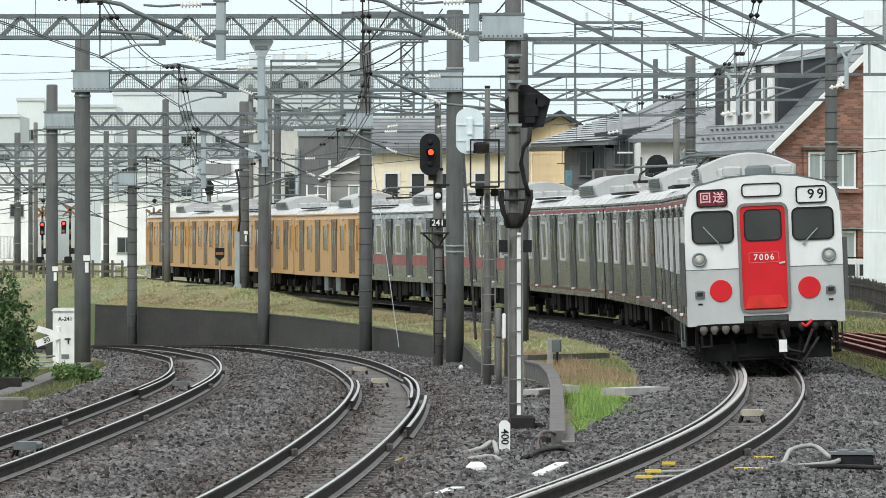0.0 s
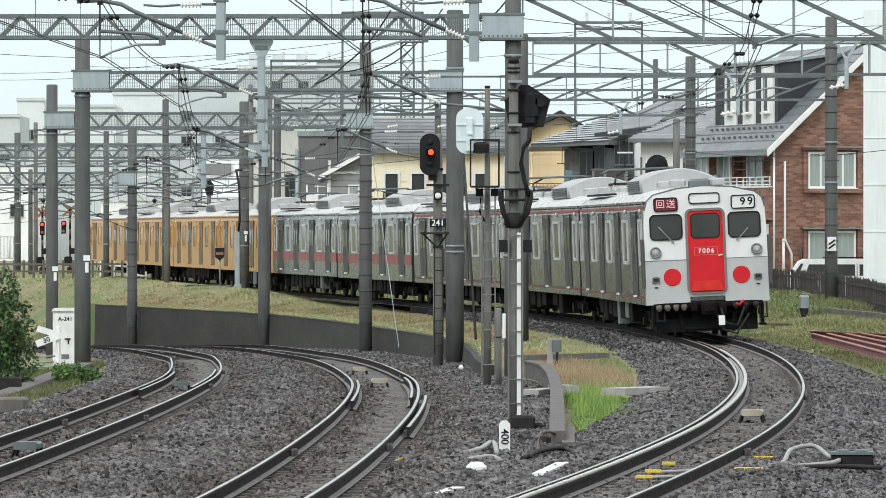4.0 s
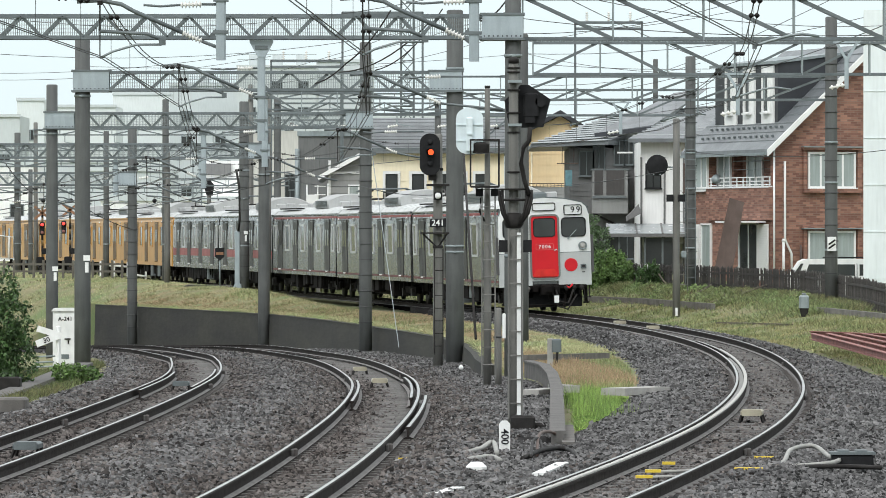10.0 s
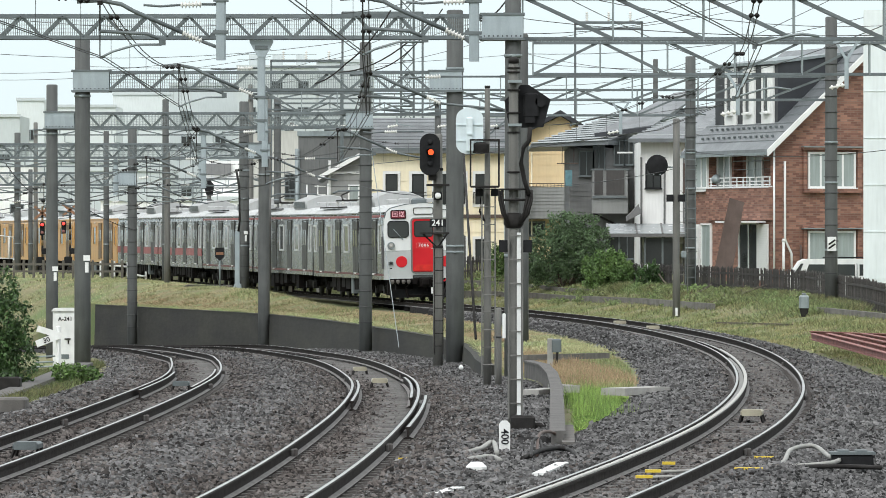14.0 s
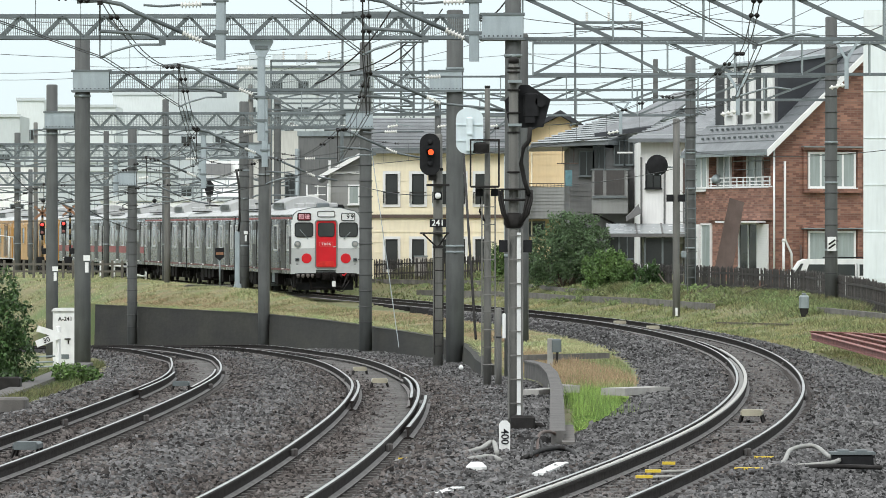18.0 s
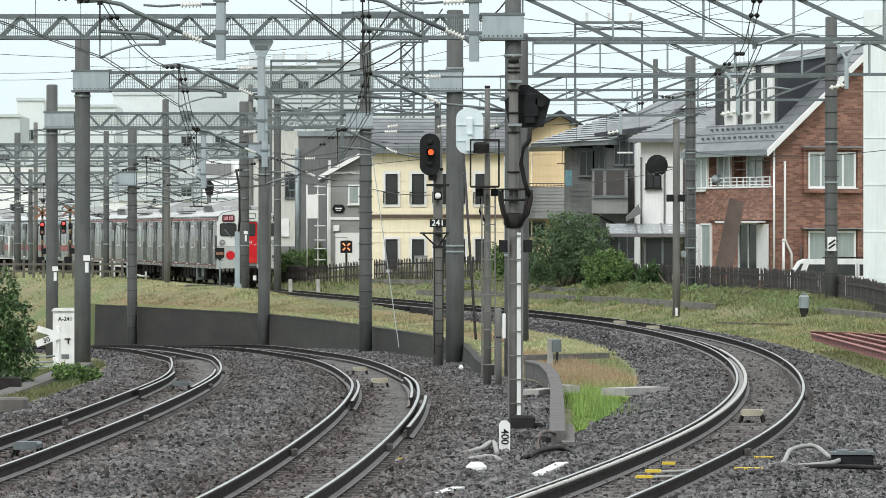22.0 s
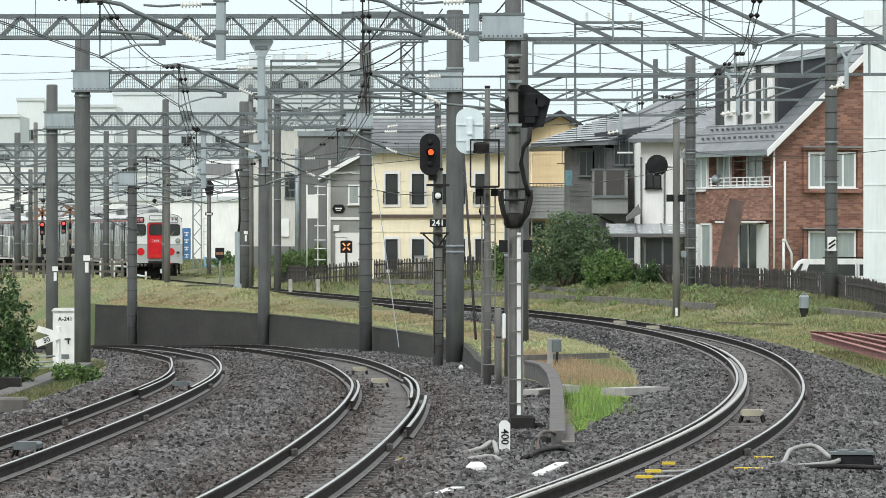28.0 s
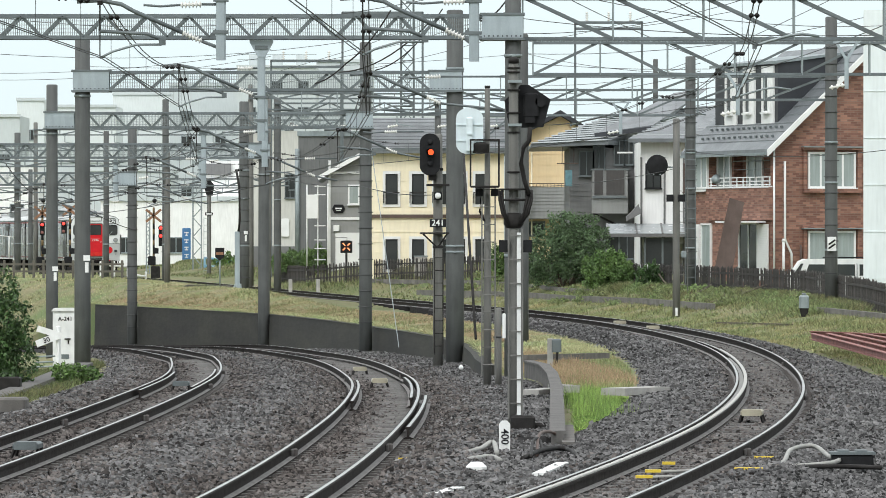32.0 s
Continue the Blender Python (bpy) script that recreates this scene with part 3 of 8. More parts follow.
def underfloor(parent, seed):
    rng = random.Random(seed)
    y = -4.8
    while y < 4.6:
        ln = rng.uniform(0.5, 1.5)
        for sx in (-1, 1):
            if rng.random() < 0.9:
                hh = rng.uniform(0.35, 0.6)
                part("equipment_box", M().rbox((sx * 1.0, y + ln / 2, 0.84 - hh / 2), (0.6, ln * 0.9, hh), 0.02), UNDER if rng.random() < 0.9 else GALVD, parent)
        y += ln + rng.uniform(0.05, 0.35)
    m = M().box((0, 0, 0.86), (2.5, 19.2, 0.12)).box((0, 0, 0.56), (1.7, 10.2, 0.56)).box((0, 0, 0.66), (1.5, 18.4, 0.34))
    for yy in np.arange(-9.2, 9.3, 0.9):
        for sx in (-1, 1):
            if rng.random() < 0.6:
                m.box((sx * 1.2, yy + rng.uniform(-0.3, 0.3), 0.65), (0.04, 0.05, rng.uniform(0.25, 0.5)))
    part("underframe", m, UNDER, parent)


def train_car(style, seed, panto, label):
    c = thing("train_car", label, "train car", group="cars of the train")
    paint, dark = (YEL, YELD) if style == "yellow" else (STEEL, STEELD)
    part("body", KIT_DATA[style]["body"], None, c)
    part("roof", KIT_DATA[style]["roof"], None, c)
    for sgn in (-1, 1):
        for y in DOORS:
            m = Matrix.Translation((sgn * 1.402, y, 1.98)) @ pose(0, 0, 0, 0, 0, 0 if sgn > 0 else 180)
            d = part("door", KIT_DATA[style]["door"], None, c, at=m)
            part("door_jamb", KIT_DATA[style]["jamb"], None, d)
        for y, w in WINDOWS:
            f = M()
            for a, b, s in ((0, -w / 2, (0.05, 0.07, 1.0)), (0, w / 2, (0.05, 0.07, 1.0))):
                f.box((sgn * 1.41, y + b, 2.28), s)
            f.box((sgn * 1.41, y, 2.78), (0.05, w + 0.07, 0.07)).box((sgn * 1.41, y, 1.78), (0.05, w + 0.07, 0.07))
            wn = part("window", f, WFRAME if style != "yellow" else YEL, c)
            part("pane", M().box((sgn * 1.403, y, 2.28), (0.012, w, 1.0)), SIDEGLASS, wn)
        if style == "top":
            part("red_band", M().box((sgn * 1.352, 0, 3.08), (0.05, 19.4, 0.08)), REDB, c, "faded red stripe")
            part("red_band", M().box((sgn * 1.404, 0, 0.99), (0.014, 19.4, 0.07)), REDT, c, "faded red stripe")
        if style == "middle":
            m = M()
            ys = [-9.7] + [v for y in DOORS for v in (y - 0.72, y + 0.72)] + [9.7]
            for a, b in zip(ys[::2], ys[1::2]):
                m.box((sgn * 1.404, (a + b) / 2, 1.56), (0.014, b - a, 0.34))
            part("red_band", m, REDB, c, "broad faded red band")
        part("gutter", M().box((sgn * 1.36, 0, 3.2), (0.06, 19.5, 0.05)), paint, c)
        for y in (-9.0, -4.9, 0, 4.9, 9.0):
            part("side_lamp", M().cyl((sgn * 1.38, y, 3.0), (sgn * 1.42, y, 3.0), 0.05, 8), WFRAME, c)
    ac = part("air_conditioner", aircon(), ACG, c, "grey domed air conditioner")
    for sx in (-1, 1):
        g = M()
        for i in range(6):
            g.box((sx * 0.93, -1.9, 3.5 + i * 0.045), (0.03, 3.4, 0.02))
        part("grille", g, GALVD, ac)
    for sx in (-1, 1):
        part("running_board", M().box((sx * 1.06, 6.2, 3.47), (0.32, 5.6, 0.05)), IRON, c, "dark roof running board")
        for y in (-8.4, -5.2, 2.6):
            part("roof_vent", M().rbox((sx * 0.45, y, 3.63), (0.34, 0.7, 0.16), 0.04), ACG, c)
    if panto:
        pantograph(c)
    for y in (9.72,) if seed == 10 else (-9.72,) if seed == 18 else (-9.72, 9.72):
        part("gangway", M().box((0, y, 2.1), (0.95, 0.5, 2.1)), BLACK, c)
    bogie(c, -6.9)
    bogie(c, 6.9)
    underfloor(c, seed)
    return c


def pantograph(car):
    """A folded pantograph on four insulators."""
    m = M()
    for a, b in (((-0.7, -0.9), (0.7, -0.9)), ((0.7, -0.9), (0.7, 0.9)), ((0.7, 0.9), (-0.7, 0.9)), ((-0.7, 0.9), (-0.7, -0.9))):
        m.bar((*a, 0.12), (*b, 0.12), 0.08, 0.06)
    p = part("pantograph", m, IRON, car, "folded dark pantograph", at=(0, 7.0, 3.62))
    for sx in (-0.7, 0.7):
        for y in (-0.8, 0.8):
            part("insulator", M().lathe([(0.07, 0), (0.04, 0.03), (0.07, 0.06), (0.04, 0.09), (0.06, 0.12)], (sx, y, -0.03), 10), CERAMIC, p)
        part("lower_arm", M().bar((sx, -0.8, 0.15), (sx * 0.8, 0.7, 0.32), 0.05, 0.05), IRON, p)
        part("upper_arm", M().bar((sx * 0.8, 0.7, 0.32), (sx * 0.6, -0.5, 0.45), 0.04, 0.04), IRON, p)
    part("contact_strip", M().tube([(-1.0, -0.5, 0.4), (-0.8, -0.5, 0.49), (0.8, -0.5, 0.49), (1.0, -0.5, 0.4)], 0.035, 6), GALVD, p)
    part("contact_strip", M().tube([(-1.0, -0.2, 0.4), (-0.8, -0.2, 0.49), (0.8, -0.2, 0.49), (1.0, -0.2, 0.4)], 0.035, 6), GALVD, p)


KIT_DATA = {}
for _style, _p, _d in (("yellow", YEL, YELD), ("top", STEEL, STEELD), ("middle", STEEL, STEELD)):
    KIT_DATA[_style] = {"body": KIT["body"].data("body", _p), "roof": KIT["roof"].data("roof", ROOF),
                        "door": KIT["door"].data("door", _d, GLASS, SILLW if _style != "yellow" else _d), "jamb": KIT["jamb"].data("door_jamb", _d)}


def text_mesh(s, size, material, depth=0.004, spread=1.0):
    cu = bpy.data.curves.new("lettering", "FONT")
    cu.body, cu.size, cu.extrude, cu.align_x, cu.align_y = s, size, depth, "CENTER", "CENTER"
    cu.space_character, cu.offset = spread, size * 0.012
    ob = bpy.data.objects.new("lettering", cu)
    scene.collection.objects.link(ob)
    bpy.context.view_layer.update()
    me = bpy.data.meshes.new_from_object(ob.evaluated_get(bpy.context.evaluated_depsgraph_get()))
    bpy.data.objects.remove(ob)
    bpy.data.curves.remove(cu)
    me.materials.clear()
    me.materials.append(material)
    return me


def rounded(w, hgt, r, n=5):
    out = []
    for cx, cz, a0 in ((w / 2 - r, hgt / 2 - r, 0), (-w / 2 + r, hgt / 2 - r, 90), (-w / 2 + r, -hgt / 2 + r, 180), (w / 2 - r, -hgt / 2 + r, 270)):
        for i in range(n + 1):
            a = radians(a0 + 90 * i / n)
            out.append((cx + r * math.cos(a), cz + r * math.sin(a)))
    return out


def panel(w, hgt, r, y0, y1, c):
    """A rounded plate standing upright, facing -y."""
    m = M()
    m.prism([(x + c[0], z + c[1]) for x, z in rounded(w, hgt, r)], "y", y0, y1)
    return m


def frame_ring(w, hgt, r, t, y0, y1, c):
    m = M()
    a = [(x + c[0], z + c[1]) for x, z in rounded(w, hgt, r)]
    b = [(x + c[0], z + c[1]) for x, z in rounded(w + 2 * t, hgt + 2 * t, r + t)]
    n = len(a)
    vs = [(x, y0, z) for x, z in a] + [(x, y0, z) for x, z in b] + [(x, y1, z) for x, z in a] + [(x, y1, z) for x, z in b]
    fs = []
    for i in range(n):
        j = (i + 1) % n
        fs += [(i, j, n + j, n + i), (n + i, n + j, 3 * n + j, 3 * n + i), (j, i, 2 * n + i, 2 * n + j)]
    return m.add(vs, fs)


def cab_end(car, y, style):
    """The cab front at the car's -y end, facing -y."""
    ring = [(x, z) for x, z in SECTION]
    face = M()
    upper = [(x, z) for x, z in ring if z > 1.84]
    up = [(-1.4, 1.84)] + upper + [(1.4, 1.84)]
    lo = [(-1.4, 0.82), (-1.4, 1.835), (1.4, 1.835), (1.4, 0.82), (0.4, 0.82), (0.4, 0.98), (-0.4, 0.98), (-0.4, 0.82)]
    a = part("cab_front", M().prism(up, "y", y - 0.16, y + 0.1), CABW if style != "yellow" else YEL, car, "white painted upper cab front")
    part("lower_front", M().prism(lo, "y", y - 0.158, y + 0.1), CABS if style != "yellow" else YEL, a, "pale grey lower cab front")
    f = y - 0.16
    part("roof_rim", frame_arc(f), GALVD, a)
    part("seam", M().box((0, f - 0.001, 1.84), (2.78, 0.008, 0.014)), GALVD, a)
    d = part("front_door", panel(0.80, 1.88, 0.09, f - 0.012, f + 0.02, (0, 2.02)), RED if style != "yellow" else YEL, a, "bright red gangway door")
    part("door_frame", frame_ring(0.80, 1.88, 0.09, 0.055, f - 0.035, f + 0.01, (0, 2.02)), DOORF, d)
    part("window", panel(0.62, 0.53, 0.08, f - 0.02, f, (0, 2.61)), GLASS, d)
    part("window_rubber", frame_ring(0.62, 0.53, 0.08, 0.025, f - 0.024, f, (0, 2.61)), BLACK, d)
    part("kick_plate", M().add([(-0.38, f - 0.06, 1.11), (0.38, f - 0.06, 1.11), (0.28, f - 0.012, 1.34), (-0.28, f - 0.012, 1.34), (-0.38, f - 0.012, 1.10), (0.38, f - 0.012, 1.10)], [(0, 1, 2, 3), (0, 3, 4), (1, 5, 2), (4, 5, 1, 0), (3, 2, 5, 4)]).box((-0.2, f - 0.065, 1.13), (0.03, 0.03, 0.06)).box((0.2, f - 0.065, 1.13), (0.03, 0.03, 0.06)), KICK, d, "scuffed red kick plate")
    part("handle", M().bar((0.27, f - 0.03, 1.91), (0.37, f - 0.05, 1.93), 0.02, 0.03), WFRAME, d)
    if style != "yellow":
        n = part("number", text_mesh("7006", 0.15, WHITE, spread=1.3), None, d, "white number 7006")
        n.matrix_basis = pose(0, f - 0.018, 2.025, 90)
        part("plate_rim", frame_ring(0.52, 0.17, 0.02, 0.01, f - 0.02, f - 0.008, (0, 2.025)), REDL, d)
    for sx in (-1, 1):
        w = part("cab_window", panel(0.69, 0.54, 0.09, f - 0.012, f + 0.02, (sx * 0.89, 2.605)), GLASS, a)
        part("window_rubber", frame_ring(0.69, 0.54, 0.09, 0.03, f - 0.03, f, (sx * 0.89, 2.605)), BLACK, w)
        part("wiper", M().bar((sx * 0.75 if sx < 0 else 0.72, f - 0.04, 2.26), (sx * 1.06 if sx < 0 else 0.97, f - 0.035, 2.62 if sx < 0 else 2.52), 0.015, 0.02).cyl((sx * 0.75 if sx < 0 else 0.72, f - 0.06, 2.26), (sx * 0.75 if sx < 0 else 0.72, f, 2.26), 0.03, 8), GALV, w)
        b = part("destination_box", panel(0.50, 0.27, 0.04, f - 0.02, f + 0.02, (sx * 0.88, 3.13)), BLINDR if sx < 0 else BLIND, a, "dark red destination blind" if sx < 0 else "white number blind")
        part("box_frame", frame_ring(0.50, 0.27, 0.04, 0.025, f - 0.04, f, (sx * 0.88, 3.13)), BLACK, b)
        if style != "yellow":
            tm = part("lettering", text_mesh("\u56de\u9001" if sx < 0 else "99", 0.21 if sx < 0 else 0.25, GLYPH if sx < 0 else BLACK, spread=1.25 if sx < 0 else 1.35), None, b)
            tm.matrix_basis = pose(sx * 0.88 + (0 if sx < 0 else 0.08), f - 0.026, 3.13, 90)
        h = part("headlamp", M().lathe([(0.13, 0), (0.13, 0.06), (0.105, 0.07), (0.1, 0.045)], (sx * 1.15, f, 2.03), 20, (0, -1, 0)), GALV, a)
        part("lens", M().lathe([(0.1, 0.03), (0.09, 0.05), (0.05, 0.065), (0.0, 0.07)], (sx * 1.15, f, 2.03), 20, (0, -1, 0)), LAMPG, h)
        part("red_disc", M().lathe([(0.2, 0.0), (0.2, 0.02), (0.19, 0.026)], (sx * 0.785, f, 1.45), 28, (0, -1, 0), soft=False), RED, a, "round red disc")
        t = part("tail_lamp", M().rbox((sx * 1.16, f - 0.02, 1.40), (0.17, 0.06, 0.14), 0.02), GALVD, a)
        part("lens", M().box((sx * 1.16, f - 0.052, 1.40), (0.10, 0.012, 0.07)), IRON, t)
        part("grab_rail", M().rbox((sx * 1.44, f + 0.02, 1.78), (0.085, 0.12, 1.14), 0.02), BARD, a, "dark upright grab bar")
        part("vent", M().box((sx * 1.16, f - 0.008, 1.22), (0.08, 0.02, 0.03)), BLACK, a)
    b = part("route_box", panel(0.66, 0.20, 0.05, f - 0.02, f + 0.02, (0, 3.245)), BLIND, a, "blank white blind over the door")
    part("box_frame", frame_ring(0.66, 0.20, 0.05, 0.025, f - 0.04, f, (0, 3.245)), IRON, b)
    co = part("coupler", M().rbox((0, f - 0.15, 0.72), (0.34, 0.5, 0.3), 0.04).rbox((0, f - 0.36, 0.74), (0.24, 0.2, 0.2), 0.05).rbox((-0.32, f + 0.02, 0.76), (0.16, 0.3, 0.2), 0.03).rbox((0.32, f + 0.02, 0.7), (0.18, 0.3, 0.26), 0.03).box((0, f + 0.08, 0.84), (0.9, 0.12, 0.08)), UNDER, car)
    part("hose", M().tube([(0.25, f - 0.3, 0.7), (0.35, f - 0.35, 0.35), (0.62, f - 0.3, 0.28), (0.8, f - 0.2, 0.7)], 0.03, 8).tube([(0.15, f - 0.3, 0.6), (0.3, f - 0.33, 0.2), (0.6, f - 0.3, 0.1), (0.9, f - 0.2, 0.55)], 0.025, 8), IRON, co)
    part("tag", M().box((0.26, f - 0.36, 0.42), (0.14, 0.04, 0.22)), WHITE, co, "white hanging tag")
    for x in (-1.12, -0.93, -0.73, -0.55, 0.62, 0.85, 1.08):
        part("jumper_socket", M().lathe([(0.03, 0.0), (0.06, 0.01), (0.07, 0.04), (0.07, 0.09), (0.05, 0.11), (0.04, 0.14), (0.015, 0.155)], (x, f - 0.02, 0.81), 12, (0, -0.25, -1)), SOCKET if x < 0 else IRON, car)
    part("air_cock", M().tube([(0.62, f - 0.05, 0.8), (0.7, f - 0.12, 0.75), (0.8, f - 0.1, 0.86)], 0.03, 8), RED, car, "red air cock")
    # added black board that stands for the darkness under the cab floor
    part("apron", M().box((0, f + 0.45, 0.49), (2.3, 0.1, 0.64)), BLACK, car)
    front_gear(car, f)
    for x in (-1.24, 1.24):
        part("step", M().rbox((x, f + 0.2, 0.55), (0.06, 0.3, 0.5), 0.01).rbox((x, f + 0.15, 0.29), (0.14, 0.35, 0.05), 0.01), UNDER, car)


def front_gear(car, f):
    """Dark pipes, brackets and tanks under the cab floor."""
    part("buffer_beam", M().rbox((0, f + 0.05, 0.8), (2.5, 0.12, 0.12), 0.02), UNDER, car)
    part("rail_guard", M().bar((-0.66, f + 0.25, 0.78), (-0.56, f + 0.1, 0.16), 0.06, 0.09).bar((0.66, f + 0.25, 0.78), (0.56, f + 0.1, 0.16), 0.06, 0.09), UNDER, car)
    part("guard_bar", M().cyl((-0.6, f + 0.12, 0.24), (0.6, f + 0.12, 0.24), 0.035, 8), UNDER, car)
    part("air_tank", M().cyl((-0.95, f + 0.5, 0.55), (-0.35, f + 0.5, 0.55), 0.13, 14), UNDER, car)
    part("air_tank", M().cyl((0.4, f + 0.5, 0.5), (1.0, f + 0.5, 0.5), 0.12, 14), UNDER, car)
    rng = random.Random(77)
    for i in range(16):
        x = -1.2 + i * 0.16
        dz = rng.uniform(0.12, 0.42)
        part("pipe", M().tube([(x, f + 0.12, 0.8), (x + rng.uniform(-0.04, 0.04), f + 0.1, 0.8 - dz * 0.6), (x + rng.uniform(-0.1, 0.1), f + 0.2, 0.8 - dz)], rng.uniform(0.012, 0.028), 6), IRON if i % 3 else UNDER, car)
    for x in (-1.15, 1.18):
        part("foot_step", M().box((x, f + 0.1, 0.62), (0.03, 0.05, 0.36)).box((x + 0.16, f + 0.1, 0.62), (0.03, 0.05, 0.36)).box((x + 0.08, f + 0.08, 0.45), (0.2, 0.12, 0.03)), IRON, car)


def frame_arc(f):
    m = M()
    pts = [(x, z) for x, z in SECTION if z > 2.9]
    for (x0, z0), (x1, z1) in zip(pts, pts[1:]):
        m.bar((x0, f + 0.02, z0), (x1, f + 0.02, z1), 0.05, 0.03)
    return m


SPEED = 6.696
STYLES = ["top", "top", "top", "middle", "middle", "yellow", "yellow", "yellow", "yellow"]
LABELS = {"top": "stainless steel commuter train car with thin red stripes", "middle": "stainless steel commuter train car with a broad faded red band", "yellow": "ochre yellow commuter train car with dark doors"}
CARS = []
for _i, _s in enumerate(STYLES):
    _c = train_car(_s, 10 + _i, _i in (0, 1, 3, 4, 6), LABELS[_s])
    _c.scale = (1.019, 1.0, 1.0)
    if _i == 0:
        cab_end(_c, -CARL / 2, "top")
        part("roof_pod", M().rbox((0, -8.9, 3.6), (0.46, 0.6, 0.2), 0.05), GALVD, _c)
        tagged(_c, "stainless end car with white cab front, red door and discs")
    CARS.append(_c)


def motions():
    """The train draws away along the right track at an even speed, leaning on the canted curve."""
    times = [i * 0.8 for i in range(41)]
    for i, c in enumerate(CARS):
        rows = []
        for t in times:
            s = 2.7 + SPEED * t + 0.001 * t * t + CARL / 2 + i * 20.0
            a, b = RIGHT.at(s - 6.9), RIGHT.at(s + 6.9)
            d = b - a
            mid = (a + b) / 2
            lean = float(np.interp(s, [15, 62, 100, 125], [2.4, 2.4, 1.2, 0.0]))
            rows.append((t, pose(mid.x, mid.y, mid.z, math.degrees(math.atan2(d.z, d.y)), -lean, math.degrees(math.atan2(-d.x, d.y)))))
        walk(c, rows)


# ---- overhead line: poles, portals, wires ----
def floor_z(x, y):
    a, b = np.array([float(x)]), np.array([float(y)])
    z = float(height(a, b)[0])
    return max(z, float(stone_top(a, b)[0])) if bool(stony(a, b)[0]) else z


def pole_mesh(hgt, r0, r1, n=18):
    m = M().lathe([(r0, -0.3), (r0 * 0.98, hgt * 0.3), (r1 * 1.02, hgt * 0.7), (r1, hgt - 0.03), (r1 * 0.8, hgt)], (0, 0, 0), n)
    return m


STEPIRON = mat("step_iron_steel", (0.075, 0.078, 0.078), 0.6, 0.3, var=0.3, scale=4)


def rungs(pole, hgt, r, z0=0.9, step=0.48):
    """Step irons: clamp rings with a short stub to either side."""
    me = M().cyl((0, 0, -0.016), (0, 0, 0.016), r * 1.05 + 0.004, 14).cyl((-r - 0.04, -r * 0.3, 0), (r + 0.04, -r * 0.3, 0), 0.012, 6).data("step_iron", STEPIRON)
    z = z0
    while z < hgt - 0.5:
        part("step_iron", me, None, pole, at=(0, 0, z))
        z += step


def bands(hgt, r, zs):
    m = M()
    for z in zs:
        if 0 < z < hgt:
            m.cyl((0, 0, z - 0.03), (0, 0, z + 0.03), r + 0.012, 16)
            m.box((0, -r - 0.03, z), (0.06, 0.08, 0.05))
    return m


def line_pole(name, x, y, top, w, label, steps=True, material=None, bandz=(), category="line pole"):
    zb = floor_z(x, y)
    hgt = top - zb
    p = thing(name, label, category, (x, y, zb))
    part("shaft", pole_mesh(hgt, w / 2 * 1.04, w / 2 * 0.94), material or POLE, p)
    if steps:
        rungs(p, hgt, w / 2)
    if bandz:
        part("bands", bands(hgt, w / 2, [z - zb for z in bandz]), GALV, p)
    return p


def insulator(m, a, b, r=0.055, n=6):
    """A ribbed porcelain rod from a to b."""
    a, b = Vector(a), Vector(b)
    d = b - a
    ln = d.length
    prof = [(0.02, 0)]
    for i in range(n):
        z = ln * (i + 0.2) / n
        prof += [(r * 0.4, z), (r, z + ln * 0.25 / n), (r * 0.9, z + ln * 0.4 / n), (r * 0.4, z + ln * 0.55 / n)]
    prof += [(0.02, ln)]
    m.lathe(prof, a, 10, d)


def cantilever(track_at, reach, sgn=1, k=1.0, post=None):
    """Hinged bracket that holds the wires over a track, on a post at its side."""
    c = Vector(track_at)
    t = thing("line_bracket", "grey pipe bracket with white ribbed insulators holding the overhead wires", "line bracket", c, group="overhead line brackets")
    q = lambda dx, dz, dy=0.0: (sgn * dx * k, dy, dz * k)
    part("tie_rod", M().tube([q(0.75, 0.79), q(1.0, 0.77), q(1.3, 0.79)], 0.018, 8), GALVD, t)
    part("end_rod", M().tube([q(1.62, 0.80), q(reach, 0.80)], 0.02, 8), GALVD, t)
    part("end_rod", M().tube([q(1.62, 0.25), q(reach, 0.12)], 0.025, 8), GALVD, t)
    pipe = M()
    pipe.tube([q(-0.24, 0.84), q(0.1, 0.86), q(0.42, 0.80), q(0.6, 0.70), q(1.33, 0.38)], 0.032, 8)
    part("pipe", pipe, GALVD, t)
    part("lower_pipe", M().tube([q(0.1, 0.40), q(0.8, 0.36), q(1.05, 0.26)], 0.026, 8).box(q(1.03, 0.24), (0.1, 0.05, 0.1)), GALVD, t)
    part("steady_arm", M().tube([q(0.1, 0.0), q(0.3, 0.1), q(0.65, 0.20), q(1.02, 0.2)], 0.018, 8), GALV, t)
    for a, b in ((q(1.3, 0.79), q(1.62, 0.80)), (q(1.33, 0.38), q(1.62, 0.25))):
        m = M()
        insulator(m, a, b)
        part("insulator", m, CERAMIC, t)
    part("hanger", M().cyl(q(0.1, 0.84), q(0.1, 0.40), 0.012, 6).cyl(q(0.1, 0.4), q(0.1, 0.02), 0.009, 6).box(q(0.1, 0.84), (0.07, 0.1, 0.1)), IRON, t)
    return t


